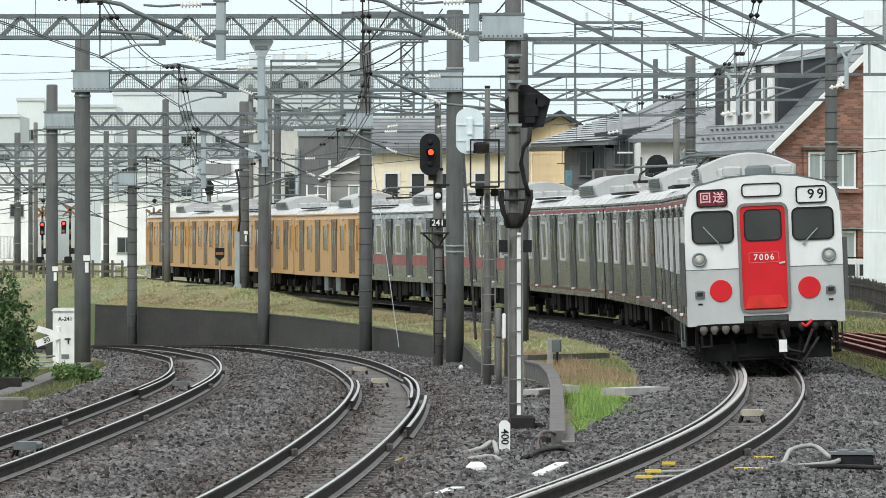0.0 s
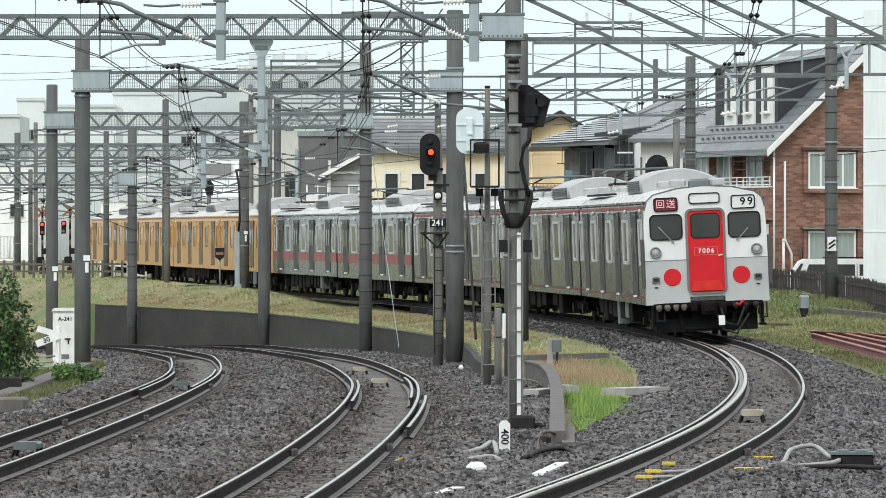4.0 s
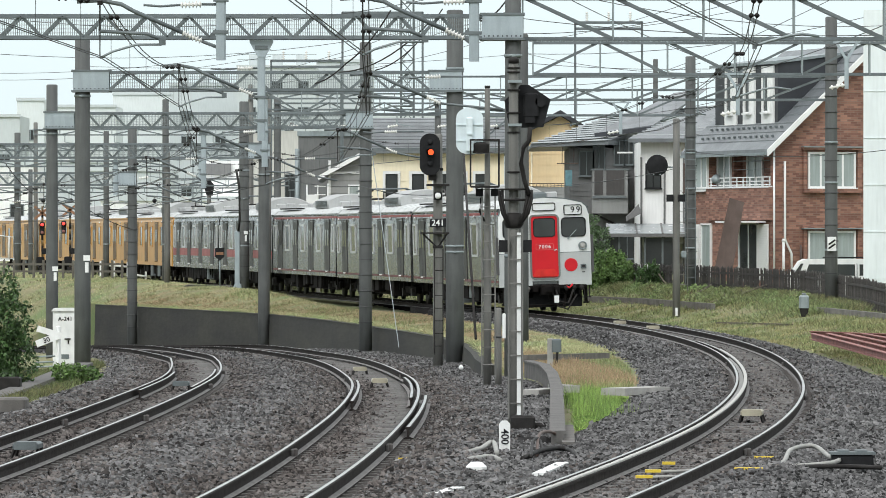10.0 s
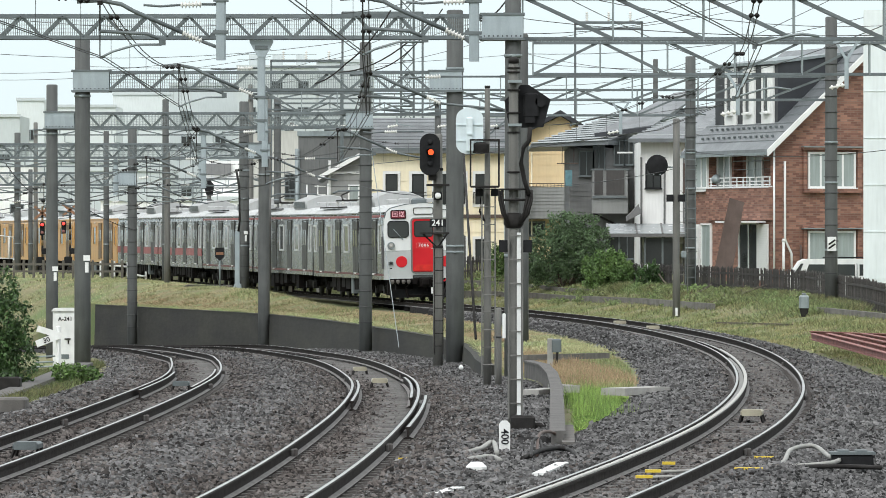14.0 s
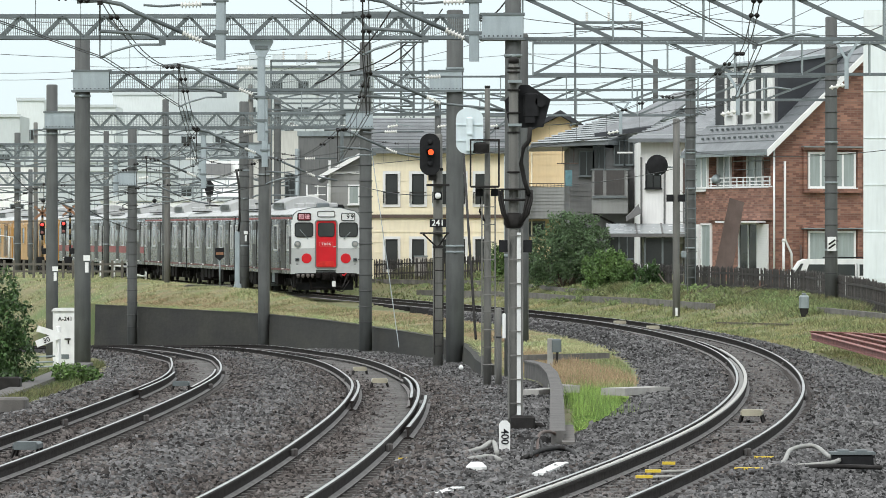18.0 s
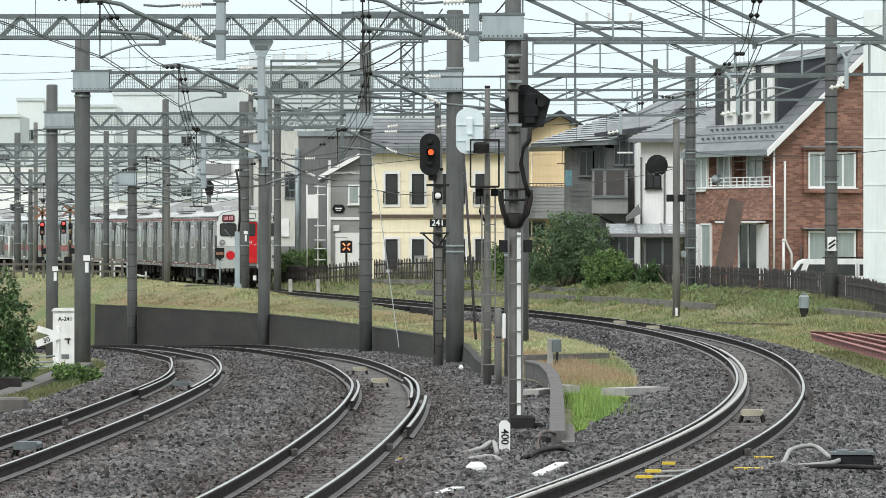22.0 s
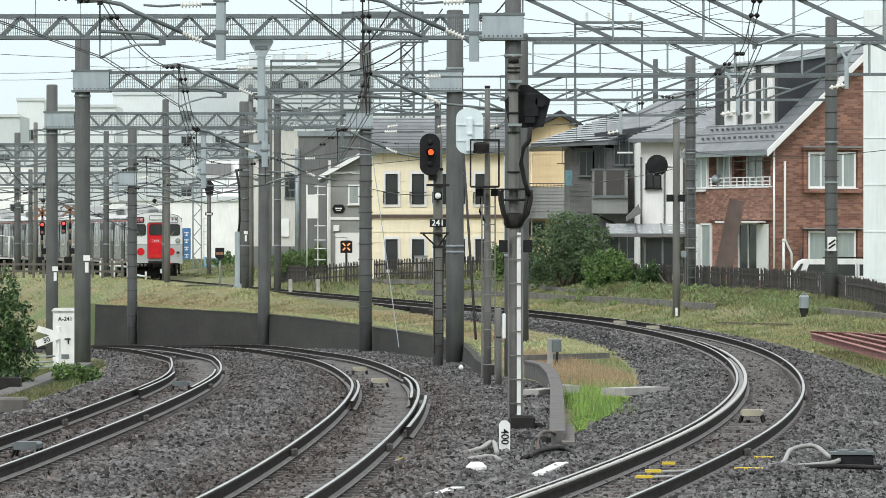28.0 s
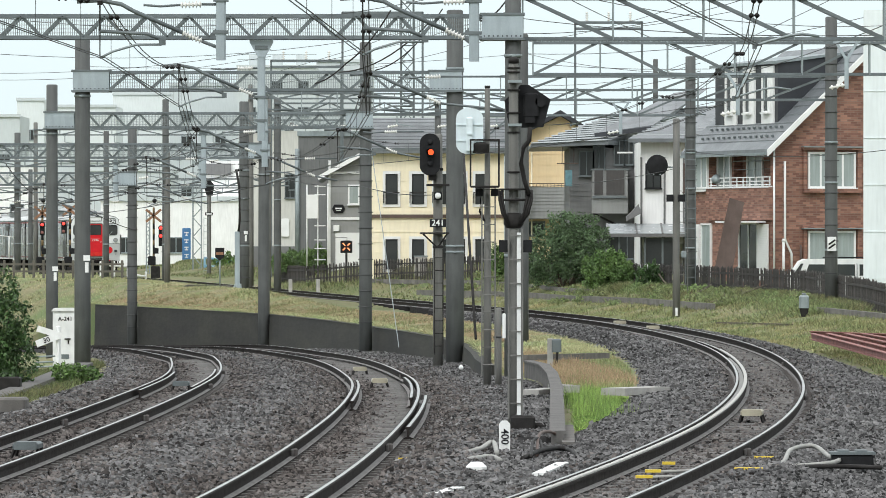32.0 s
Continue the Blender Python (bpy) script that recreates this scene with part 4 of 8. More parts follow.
def truss(m, x0, x1, z0, z1, y, half, w=0.07, verticals=False, cross=1):
    """One plane of a lattice beam."""
    m.angle((x0, y, z0), (x1, y, z0), w)
    m.angle((x0, y, z1 - w), (x1, y, z1 - w), w)
    n = max(2, round((x1 - x0) / half))
    for i in range(n):
        a, b = x0 + (x1 - x0) * i / n, x0 + (x1 - x0) * (i + 1) / n
        lo, hi = z0 + w * 0.5, z1 - w * 0.5
        p, q = ((a, y, lo), (b, y, hi)) if (i % 2 == 0) == (cross > 0) else ((a, y, hi), (b, y, lo))
        m.bar(p, q, 0.02, w * 0.75)
        if verticals and i % 2 == 0:
            m.bar((a, y, lo), (a, y, hi), 0.02, w * 0.8)
    return m


def portal(y, xl, xr, zb, zt, plate_l, plate_r, half, label):
    """A box lattice beam with plated ends and a walkway grille."""
    t = thing("portal_beam", label, "portal beam", ((xl + xr) / 2, y, zb), group="portal beams over the tracks")
    o = (xl + xr) / 2
    a, b, hgt = xl - o, xr - o, zt - zb
    part("front_lattice", truss(M(), a + plate_l, b - plate_r, 0, hgt, -0.25, half), GALVD, t)
    part("rear_lattice", truss(M(), a + plate_l, b - plate_r, 0, hgt, 0.25, half), GALVD, t)
    g = M()
    x = a + plate_l
    while x < b - plate_r:
        g.box((x, 0.02, hgt / 2), (0.014, 0.012, hgt * 0.92))
        x += 0.045
    for i in range(6):
        g.box(((a + plate_l + b - plate_r) / 2, 0.02, hgt * (0.1 + 0.16 * i)), (b - a - plate_l - plate_r, 0.01, 0.01))
    part("grille", g, GALV, t)
    for x0, x1, on in ((a, a + plate_l, plate_l), (b - plate_r, b, plate_r)):
        if on:
            p = M().box(((x0 + x1) / 2, -0.25, hgt / 2), (x1 - x0, 0.02, hgt * 0.96)).box(((x0 + x1) / 2, 0.25, hgt / 2), (x1 - x0, 0.02, hgt * 0.96))
            pl = part("end_plate", p, PLATE, t, "pale grey end plate")
            part("flange", M().box(((x0 + x1) / 2, 0, hgt), (x1 - x0 + 0.08, 0.56, 0.05)).box(((x0 + x1) / 2, 0, 0), (x1 - x0 + 0.08, 0.56, 0.05)), GALVD, pl)
            bolts = M()
            for i in range(9):
                bolts.box((x0 + (x1 - x0) * (i + 0.5) / 9, -0.27, 0.06), (0.025, 0.03, 0.025))
            part("bolts", bolts, IRON, pl)
    return t


# right-hand and left-hand poles of the portals over the two descending tracks
for _x, _y, _top, _w in ((1.436, 110, 7.6, 0.347), (0.303, 137, 8.176, 0.447), (-2.365, 164, 8.33, 0.38), (-6.407, 192, 6.109, 0.404), (-12.274, 212, 6.651, 0.379), (-9.201, 137, 7.483, 0.404), (-11.946, 164, 7.035, 0.363), (-17.8, 192, 6.109, 0.3)):
    _st = (_x > -5 and _y == 164) or _y == 212
    line_pole("line_pole", _x, _y, _top, _w, "dark round concrete overhead line pole" + (" with step irons" if _st else ""), _st, bandz=(2.0, 2.15, _top - 1.5) if _x > -1 else (_top - 1.5,))
portal(110, -12.5, 1.633, 6.435, 6.945, 0.0, 0.834, 0.435, "galvanised lattice portal beam with walkway grille and plated end")
portal(137, -9.431, 0.49, 6.099, 6.618, 0.923, 0.836, 0.5, "galvanised lattice portal beam with two plated ends")
portal(164, -12.153, -2.141, 5.689, 6.189, 0.898, 0.829, 0.4, "galvanised lattice portal beam with two plated ends")
portal(192, -18.0, -6.184, 5.179, 5.725, 0.0, 0.768, 0.45, "galvanised lattice portal beam over the lower tracks")
portal(212, -19.0, -12.117, 4.397, 4.933, 0.0, 0.848, 0.45, "galvanised lattice portal beam over the lower tracks")


def drop_post(x, y, z0, z1, w=0.16):
    t = thing("drop_post", "pale grey steel post hanging from a portal beam", "drop post", (x, y, z0), group="posts hung from the beams")
    part("post", M().rbox((0, -0.3, (z1 - z0) / 2), (w, 0.12, z1 - z0), 0.02), PLATE, t)
    for zc in (0.42, 0.9):
        part("clamp", M().box((0, -0.3, zc), (w + 0.08, 0.16, 0.05)), GALVD, t)
    part("hanger", M().box((0, -0.24, z1 - z0 - 0.15), (w + 0.1, 0.3, 0.08)), GALVD, t)
    return t


drop_post(-3.309, 80.3, 5.023, 7.4, 0.143)
drop_post(0.463, 80.3, 5.006, 7.4, 0.152)
portal(80, -10.5, 7.4, 6.6, 7.3, 0.0, 0.0, 0.435, "galvanised lattice portal beam high over the near tracks")
line_pole("line_pole", 7.3, 80, 8.0, 0.35, "dark round concrete overhead line pole", False)
line_pole("line_pole", -10.4, 80, 8.0, 0.35, "dark round concrete overhead line pole", False)
_t = drop_post(-3.717, 110.2, 4.351, 6.412, 0.162)
part("flare", M().prism([(-0.08, 1.72), (0.08, 1.72), (0.24, 2.02), (0.24, 2.06), (-0.24, 2.06), (-0.24, 2.02)], "y", -0.37, -0.23), PLATE, _t)
drop_post(-11.702, 192.2, 3.885, 5.159, 0.16)
drop_post(-9.551, 212.2, 4.598, 5.892, 0.2)
cantilever((-5.213, 80, 5.057), 1.95)
cantilever((-1.297, 80, 5.099), 1.78)
cantilever((-5.512, 110, 5.046), 1.75)
cantilever((-1.667, 110, 4.872), 2.9)
for _y in (137, 164, 192, 212):
    for _ln in (LEFT, MID):
        cantilever((float(_ln.x(_y)), _y, float(_ln.z(_y)) + 5.0), 2.3 if _ln is MID else 1.8)
for _y in (137, 164):
    drop_post(float(LEFT.x(_y)) + 1.85, _y + 0.2, float(LEFT.z(_y)) + 4.9, {137: 6.099, 164: 5.689}[_y], 0.16)


# light single lattice spans over the curving track
def span(y, x0, x1, zb, zt, panel_w, label, ups=True, rule=""):
    t = thing("lattice_span", label, "lattice span", ((x0 + x1) / 2, y, zb), group="light lattice spans")
    o, hgt = (x0 + x1) / 2, zt - zb
    for z in (0, hgt - 0.06):
        for yy in (-0.2, 0.2):
            part("chord", M().angle((x0 - o, yy, z), (x1 - o, yy, z), 0.062), GALVD, t)
    n = max(1, round((x1 - x0) / panel_w))
    for i in range(n + 1):
        x = x0 - o + (x1 - x0) * i / n
        part("strut", M().bar((x, -0.2, 0), (x, -0.2, hgt), 0.03, 0.07).bar((x, 0.2, 0), (x, 0.2, hgt), 0.03, 0.07), GALV, t)
        if i < n:
            x2 = x + (x1 - x0) / n
            up = rule[i % len(rule)] == "u" if rule else i % 2 == 1 if not ups else False
            a, b = ((x, -0.2, 0.03), (x2, -0.2, hgt)) if up else ((x, -0.2, hgt), (x2, -0.2, 0.03))
            part("brace", M().bar(a, b, 0.03, 0.06).bar((a[0], 0.2, a[2]), (b[0], 0.2, b[2]), 0.03, 0.06), GALVD, t)
    return t


span(110.35, 1.637, 14.643, 6.425, 7.32, 1.858, "light galvanised lattice span over the curving track")
span(139, 2.33, 16.263, 6.563, 7.441, 1.7416, "light galvanised lattice span over the curving track", False, "udduuddu")
span(180, 0.417, 8.545, 6.426, 7.336, 2.122, "light galvanised lattice span over the curving track", False)
span(160.5, 1.72, 11.57, 6.45, 7.21, 1.97, "light galvanised lattice span over the curving track", True, "u")
span(200, -6.6, -2.6, 6.95, 7.78, 1.33, "light galvanised lattice span over the lower tracks", False)
span(205, 0.3, 2.611, 5.993, 7.007, 1.295, "light galvanised lattice span over the curving track", False)
span(235, -7.396, -0.148, 7.681, 8.25, 1.237, "light galvanised lattice span over the curving track", False)
span(266, -13.888, -6.272, 4.878, 5.27, 1.12, "light galvanised lattice span over the curving track", False)
for _y, _x0, _x1, _z0, _z1, _p in ((222, -7.338, 3.529, 7.436, 7.67, 2.4), (250, -9.053, 3.184, 8.782, 9.071, 1.3), (285, -10.77, 0.48, 8.235, 8.595, 1.4), (292, -10.573, -2.582, 7.333, 7.702, 1.2), (240, -20.312, -12.227, 5.495, 5.798, 1.6), (275, -23.274, -9.958, 6.757, 7.046, 1.5), (300, -25.389, -10.863, 4.816, 5.132, 1.4), (315, -24.006, -8.754, 8.319, 8.683, 1.6)):
    span(_y, _x0, _x1, _z0, _z1, _p, "thin galvanised cross beam far along the line", False)
    for _x in (_x0 + 0.1, _x1 - 0.1):
        line_pole("line_pole", _x, _y, _z1 + 0.4, 0.26, "slim grey overhead line pole far along the line", False, STEELPOLE)
    for _k in range(5):
        _t = thing("hung_insulator", "white insulator on a short hanger under a cross beam", "insulator", (_x0 + (_x1 - _x0) * (0.12 + 0.19 * _k), _y - 0.2, _z0), group="hung insulators")
        part("hanger", M().bar((0, 0, 0.02), (0, 0, -0.45), 0.05, 0.05).bar((0, 0, -0.4), (0.7, 0, -0.5), 0.04, 0.04), GALV, _t)
        _m = M()
        insulator(_m, (0.05, 0, -0.45), (-0.4, 0, -0.52), 0.075, 4)
        part("insulator", _m, CERAMIC, _t)
for _x, _y, _z0, _z1 in ((10.432, 139, 6.212, 7.411), (7.623, 139, 5.524, 6.592), (5.949, 180, 5.82, 6.881)):
    _t = thing("y_bracket", "pale grey forked bracket hanging from a lattice span", "bracket", (_x, _y, _z0), group="forked brackets")
    _h = _z1 - _z0
    part("stem", M().rbox((0, -0.25, _h * 0.35), (0.11, 0.08, _h * 0.7), 0.02), PLATE, _t)
    part("fork", M().bar((0, -0.25, _h * 0.62), (0.27, -0.25, _h), 0.07, 0.07).bar((0, -0.25, _h * 0.62), (-0.27, -0.25, _h), 0.07, 0.07).box((0, -0.25, _h), (0.7, 0.08, 0.05)), PLATE, _t)
    _m = M()
    insulator(_m, (-0.05, -0.3, 0.1), (-0.45, -0.3, 0.02), 0.07, 3)
    part("insulator", _m, CERAMIC, _t)
for _x, _y, _z, _k in ((4.47, 77, 5.13, 0.62), (5.74, 106, 5.13, 0.75), (7.314, 180, 6.256, 1.0), (4.282, 180, 6.123, 1.0)):
    _t = thing("steady_arm", "pale grey curved steady arm over the curving track", "line bracket", (_x, _y, _z), group="steady arms")
    part("arm", M().tube([(0, 0, 0), (0.3 * _k, 0, 0.1 * _k), (0.8 * _k, 0, 0.24 * _k), (1.1 * _k, 0, 0.28 * _k), (1.5 * _k, 0, 0.22 * _k)], 0.02 + 0.008 * (_k > 0.8), 8), GALV, _t)
    part("clamp", M().box((0, 0, 0), (0.06, 0.1, 0.08)), GALVD, _t)

# poles on the far side
for _x, _y, _top in ((14.5, 110.35, 8.2), (16.2, 139, 8.2), (2.063, 139, 7.645)):
    line_pole("line_pole", _x, _y, _top, 0.3, "round grey concrete overhead line pole", False)
for _x, _y, _top, _w, _st in ((11.571, 160, 8.943, 0.371, True), (8.299, 180, 8.435, 0.36, True), (-8.448, 228, 8.124, 0.432, True), (-13.748, 266, 9.19, 0.336, True), (-7.248, 235, 8.423, 0.322, False), (-6.412, 266, 5.718, 0.252, False), (-0.223, 235, 8.349, 0.297, False), (0.417, 180, 7.487, 0.265, False), (2.503, 205, 7.331, 0.302, False), (-16.939, 270, 7.701, 0.284, False), (-21.9, 285, 5.955, 0.24, False), (9.499, 240, 10.32, 0.227, False), (-23.78, 300, 8.195, 0.36, False)):
    line_pole("line_pole", _x, _y, _top, _w, "round grey concrete overhead line pole" + (" with step irons" if _st else ""), _st, bandz=(2.0, 4.0, 5.2))


def cable_gantry(xl, xr, y, zt, gap, tops, label):
    """Two posts with a double crossarm that carries upright insulators."""
    zb = floor_z(xl, y)
    t = thing("cable_gantry", label, "gantry", ((xl + xr) / 2, y, zb), group="cable gantries")
    h = (xr - xl) / 2
    for sx in (-h, h):
        part("post", M().rbox((sx, 0, (zt - zb) / 2), (0.1, 0.1, zt - zb), 0.02), GALVD, t)
    for z in (zt - 0.06, zt - gap):
        part("crossarm", M().bar((-h, 0, z - zb), (h, 0, z - zb), 0.1, 0.12), GALVD, t)
    for k in range(tops):
        m = M()
        x = -h * 0.65 + 1.3 * h * k / max(tops - 1, 1)
        insulator(m, (x, 0, zt - zb), (x, 0, zt - zb + 0.42), 0.085, 4)
        part("insulator", m, CERAMIC, t)


cable_gantry(5.81, 8.75, 236, 11.85, 0.33, 3, "grey steel cable gantry with three white insulators on top")
cable_gantry(-8.32, -4.93, 260, 10.95, 0.35, 3, "grey steel cable gantry with white insulators over the lower tracks")
cable_gantry(-4.83, -0.98, 258, 13.2, 0.25, 0, "thin grey steel gantry high over the line")


# wires
def sagged(a, b, sag, n=10):
    a, b = Vector(a), Vector(b)
    return [a.lerp(b, i / n) - Vector((0, 0, sag * 4 * (i / n) * (1 - i / n))) for i in range(n + 1)]


CLIPBALL = M().lathe([(0.01, -0.04), (0.035, -0.02), (0.045, 0), (0.035, 0.02), (0.01, 0.04)], (0, 0, 0), 8).data("clip", IRON)


def catenary(sup, rise):
    """Contact and catenary wires through the supports (x, y, z of the contact wire)."""
    con, mes, dro = [], [], M()
    t = thing("overhead_line", "dark paired contact wires and catenary wires over a track", "overhead wire", (0, 0, 0), group="overhead lines")
    for p, q in zip(sup, sup[1:]):
        a, b = Vector(p), Vector(q)
        up = Vector((0, 0, rise))
        c, m = sagged(a, b, 0.0), sagged(a + up, b + up, 0.35)
        con += c[:-1]
        mes += m[:-1]
        for i in range(1, 10, 2):
            dro.cyl(m[i], c[i], 0.004, 4)
        for i in (1, 2, 8, 9):
            for dx in (0, 0.09):
                part("clip", CLIPBALL, None, t, at=m[i] + Vector((dx, 0, 0)))
    con.append(c[-1])
    mes.append(m[-1])
    for dx in (0, 0.07):
        part("contact_wire", wmesh([[p + Vector((dx, 0, 0)) for p in con]], 0.008), WIRE, t)
        part("catenary_wire", wmesh([[p + Vector((dx * 1.3, 0, 0)) for p in mes]], 0.009), WIRE, t)
    tagged(part("droppers", dro, WIRE, t), kind="stuff")
    return t


def above(ln, ys, up):
    return [(float(ln.x(y)) + 0.1, y, float(ln.z(y)) + up) for y in ys]


def wmesh(lists, r):
    m = M()
    for pts in lists:
        m.tube(pts, r, 5)
    return m


LINE_LEFT = catenary([(-6.06, 50, 5.06), (-5.1, 80, 5.06), (-5.41, 110, 5.05)] + above(LEFT, (137, 164, 192, 212, 240), 5.0), 0.85)
LINE_MID = catenary([(-2.1, 50, 5.1), (-1.2, 80, 5.1), (-1.57, 110, 4.9)] + above(MID, (137, 164, 192, 212, 240), 5.0), 0.85)
LINE_RIGHT = catenary([(0.8, 48, 5.13), (4.5, 77, 5.13), (5.76, 106, 5.13)] + above(RIGHT, (139, 172, 205, 235, 262, 290, 320), 5.1), 0.9)

# feeder and signal cables across the sky
_f = []
for a, b, s in (((1.832, 150, 8.534), (10.893, 130, 7.278), 0.2), ((2.293, 180, 8.529), (15.92, 190, 10.41), 0.5), ((3.074, 200, 8.853), (17.596, 210, 9.529), 0.4), ((3.183, 140, 8.641), (8.859, 160, 7.259), 0.1), ((3.625, 140, 8.641), (14.244, 170, 9.084), 0.3), ((7.318, 220, 8.618), (11.722, 160, 9.533), 0.2), ((9.171, 220, 8.849), (16.758, 200, 9.526), 0.3), ((2.434, 170, 8.815), (9.196, 160, 9.533), 0.3), ((-13.541, 160, 8.943), (0.269, 160, 9.617), 0.6), ((-16.926, 200, 9.211), (-1.945, 220, 10.702), 0.5), ((-16.08, 190, 3.87), (-4.958, 150, 5.376), 0.2), ((-20.312, 240, 9.688), (-7.68, 240, 10.749), 0.3), ((-20.312, 240, 9.385), (-7.68, 240, 10.446), 0.3), ((-17.352, 260, 10.624), (3.175, 260, 11.172), 0.3), ((-8.594, 260, 9.748), (3.175, 260, 12.212), 0.3), ((-5.895, 250, 10.518), (3.053, 250, 12.887), 0.2), ((-8, 250, 9.992), (-0.632, 250, 12.361), 0.1),
               ((3.535, 230, 10.232), (9.389, 200, 8.474), 0.2), ((3.535, 230, 11.079), (10.863, 200, 10.789), 0.2), ((3.535, 230, 10.716), (8.72, 190, 10.67), 0.2), ((3.777, 230, 8.901), (9.6, 200, 8.853), 0.3), ((3.777, 230, 8.537), (9.6, 200, 8.558), 0.3), ((3.777, 230, 8.053), (10.345, 180, 7.677), 0.3), ((3.941, 240, 7.794), (10.345, 180, 7.203), 0.4),
               ((8.261, 180, 7.487), (10.307, 120, 7.307), 0.2), ((-2.425, 160, 3.891), (-0.142, 150, 3.561), 0.1), ((3.074, 200, 4.263), (7.265, 170, 4.521), 0.15), ((8.451, 180, 5.214), (13.743, 160, 5.036), 0.2), ((-12.14, 212, 4.152), (-8.736, 228, 3.996), 0.3), ((-12.14, 212, 4.152), (-13.692, 266, 4.262), 0.4), ((-8.256, 228, 5.484), (-2.486, 164, 3.928), 0.3), ((-16.716, 200, 3.8), (-12.14, 212, 4.152), 0.3), ((-12.737, 250, 5.518), (-3.486, 230, 5.148), 0.3), ((-12.737, 250, 4.334), (-7.36, 230, 5.269), 0.3)):
    _f.append(sagged(a, b, s))
for _w in _f:
    part("feeder_cable", wmesh([_w], 0.011), WIRE, LINE_RIGHT)
_f = []
for a, b, s in (((-0.283, 112, 6.862), (-2.421, 125, 6.222), 0.25), ((-0.01, 138, 8.25), (-1.757, 138, 6.66), 0.3), ((-1.06, 109, 6.99), (-1.98, 109, 5.9), 0.12), ((-1.98, 109, 5.9), (-2.6, 109, 5.5), 0.06), ((0.764, 110, 6.806), (1.343, 110, 7.304), 0.1), ((-13.453, 200, 3.526), (-12.14, 212, 2.634), 0.1), ((-16.702, 205, 5.173), (-15.623, 205, 3.986), 0.1)):
    _f.append(sagged(a, b, s))
for _w in _f:
    part("jumper_cable", wmesh([_w], 0.016), IRON, LINE_MID)



# ---- houses ----
def brick_material():
    m = bpy.data.materials.new("brick_tiles")
    m.use_nodes = True
    n, l = m.node_tree.nodes, m.node_tree.links
    b = n["Principled BSDF"]
    tc, sp, cb = n.new("ShaderNodeTexCoord"), n.new("ShaderNodeSeparateXYZ"), n.new("ShaderNodeCombineXYZ")
    ad = n.new("ShaderNodeMath")
    l.new(tc.outputs["Object"], sp.inputs[0])
    l.new(sp.outputs[0], ad.inputs[0]), l.new(sp.outputs[1], ad.inputs[1])
    l.new(ad.outputs[0], cb.inputs[0]), l.new(sp.outputs[2], cb.inputs[1])
    br = n.new("ShaderNodeTexBrick")
    br.inputs["Scale"].default_value = 1.0
    br.inputs["Brick Width"].default_value, br.inputs["Row Height"].default_value, br.inputs["Mortar Size"].default_value = 0.26, 0.078, 0.007
    br.inputs["Color1"].default_value, br.inputs["Color2"].default_value, br.inputs["Mortar"].default_value = (0.17, 0.08, 0.058, 1), (0.40, 0.21, 0.15, 1), (0.22, 0.15, 0.12, 1)
    br.inputs["Bias"].default_value = -0.25
    l.new(cb.outputs[0], br.inputs["Vector"])
    no = n.new("ShaderNodeTexNoise")
    no.inputs["Scale"].default_value, no.inputs["Detail"].default_value = 1.3, 5
    l.new(tc.outputs["Object"], no.inputs["Vector"])
    mr = n.new("ShaderNodeMapRange")
    mr.inputs["To Min"].default_value, mr.inputs["To Max"].default_value = 0.7, 1.25
    l.new(no.outputs["Fac"], mr.inputs["Value"])
    hs = n.new("ShaderNodeHueSaturation")
    l.new(br.outputs["Color"], hs.inputs["Color"]), l.new(mr.outputs[0], hs.inputs["Value"])
    l.new(hs.outputs[0], b.inputs["Base Color"])
    b.inputs["Roughness"].default_value = 0.8
    bp = n.new("ShaderNodeBump")
    bp.inputs["Strength"].default_value, bp.inputs["Distance"].default_value = 0.5, 0.01
    l.new(br.outputs["Fac"], bp.inputs["Height"])
    bp.invert = True
    l.new(bp.outputs[0], b.inputs["Normal"])
    return m


BRICK = brick_material()
YWALL = mat("cream_yellow_siding", (0.90, 0.82, 0.62), 0.7, var=0.1, scale=0.6, streak=0.1)
YWALL2 = mat("ochre_cream_render", (0.80, 0.62, 0.37), 0.75, var=0.1, scale=0.6, streak=0.1)
GSID = mat("dark_grey_siding", (0.17, 0.172, 0.172), 0.7, var=0.2, scale=1.0, streak=0.15)
GSID2 = mat("mid_grey_siding", (0.29, 0.295, 0.29), 0.7, var=0.15, scale=1.0, streak=0.15)
ROOFT = mat("grey_roof_tile", (0.16, 0.175, 0.185), 0.35, var=0.25, scale=1.5, fine=12, bump=0.5)
# pale colour of the tile courses stands in for sky mirrored on wet edges
TILEGLINT = mat("tile_edge_sky_glint", (0.62, 0.65, 0.67), 0.25, 0.3, var=0.15, scale=2)
ROOFD = mat("dark_slate_roof", (0.03, 0.033, 0.04), 0.5, var=0.3, scale=1.5)
WHITEW = mat("white_render", (0.86, 0.87, 0.86), 0.8, var=0.1, scale=0.7, streak=0.12)
# distant walls: haze is mixed into these two pale bluish colours
PALEW = mat("hazed_far_wall", (0.70, 0.75, 0.75), 0.8, var=0.1, scale=0.15, streak=0.1)
PALEG = mat("hazed_grey_far_wall", (0.56, 0.61, 0.62), 0.8, var=0.12, scale=0.15, streak=0.1)
SHEET = mat("pale_scaffold_sheet", (0.74, 0.80, 0.81), 0.6, var=0.1, scale=0.8, streak=0.1)
CURTAIN = mat("curtained_glass", (0.33, 0.38, 0.37), 0.15, var=0.2, scale=3, stretch=(4, 4, 0.3))
WOODF = mat("dark_brown_fence", (0.05, 0.045, 0.042), 0.85, var=0.4, scale=3, island=0.35, streak=0.3)
DARKP = mat("dark_brown_panel", (0.06, 0.055, 0.053), 0.6, var=0.25, scale=2, streak=0.3)
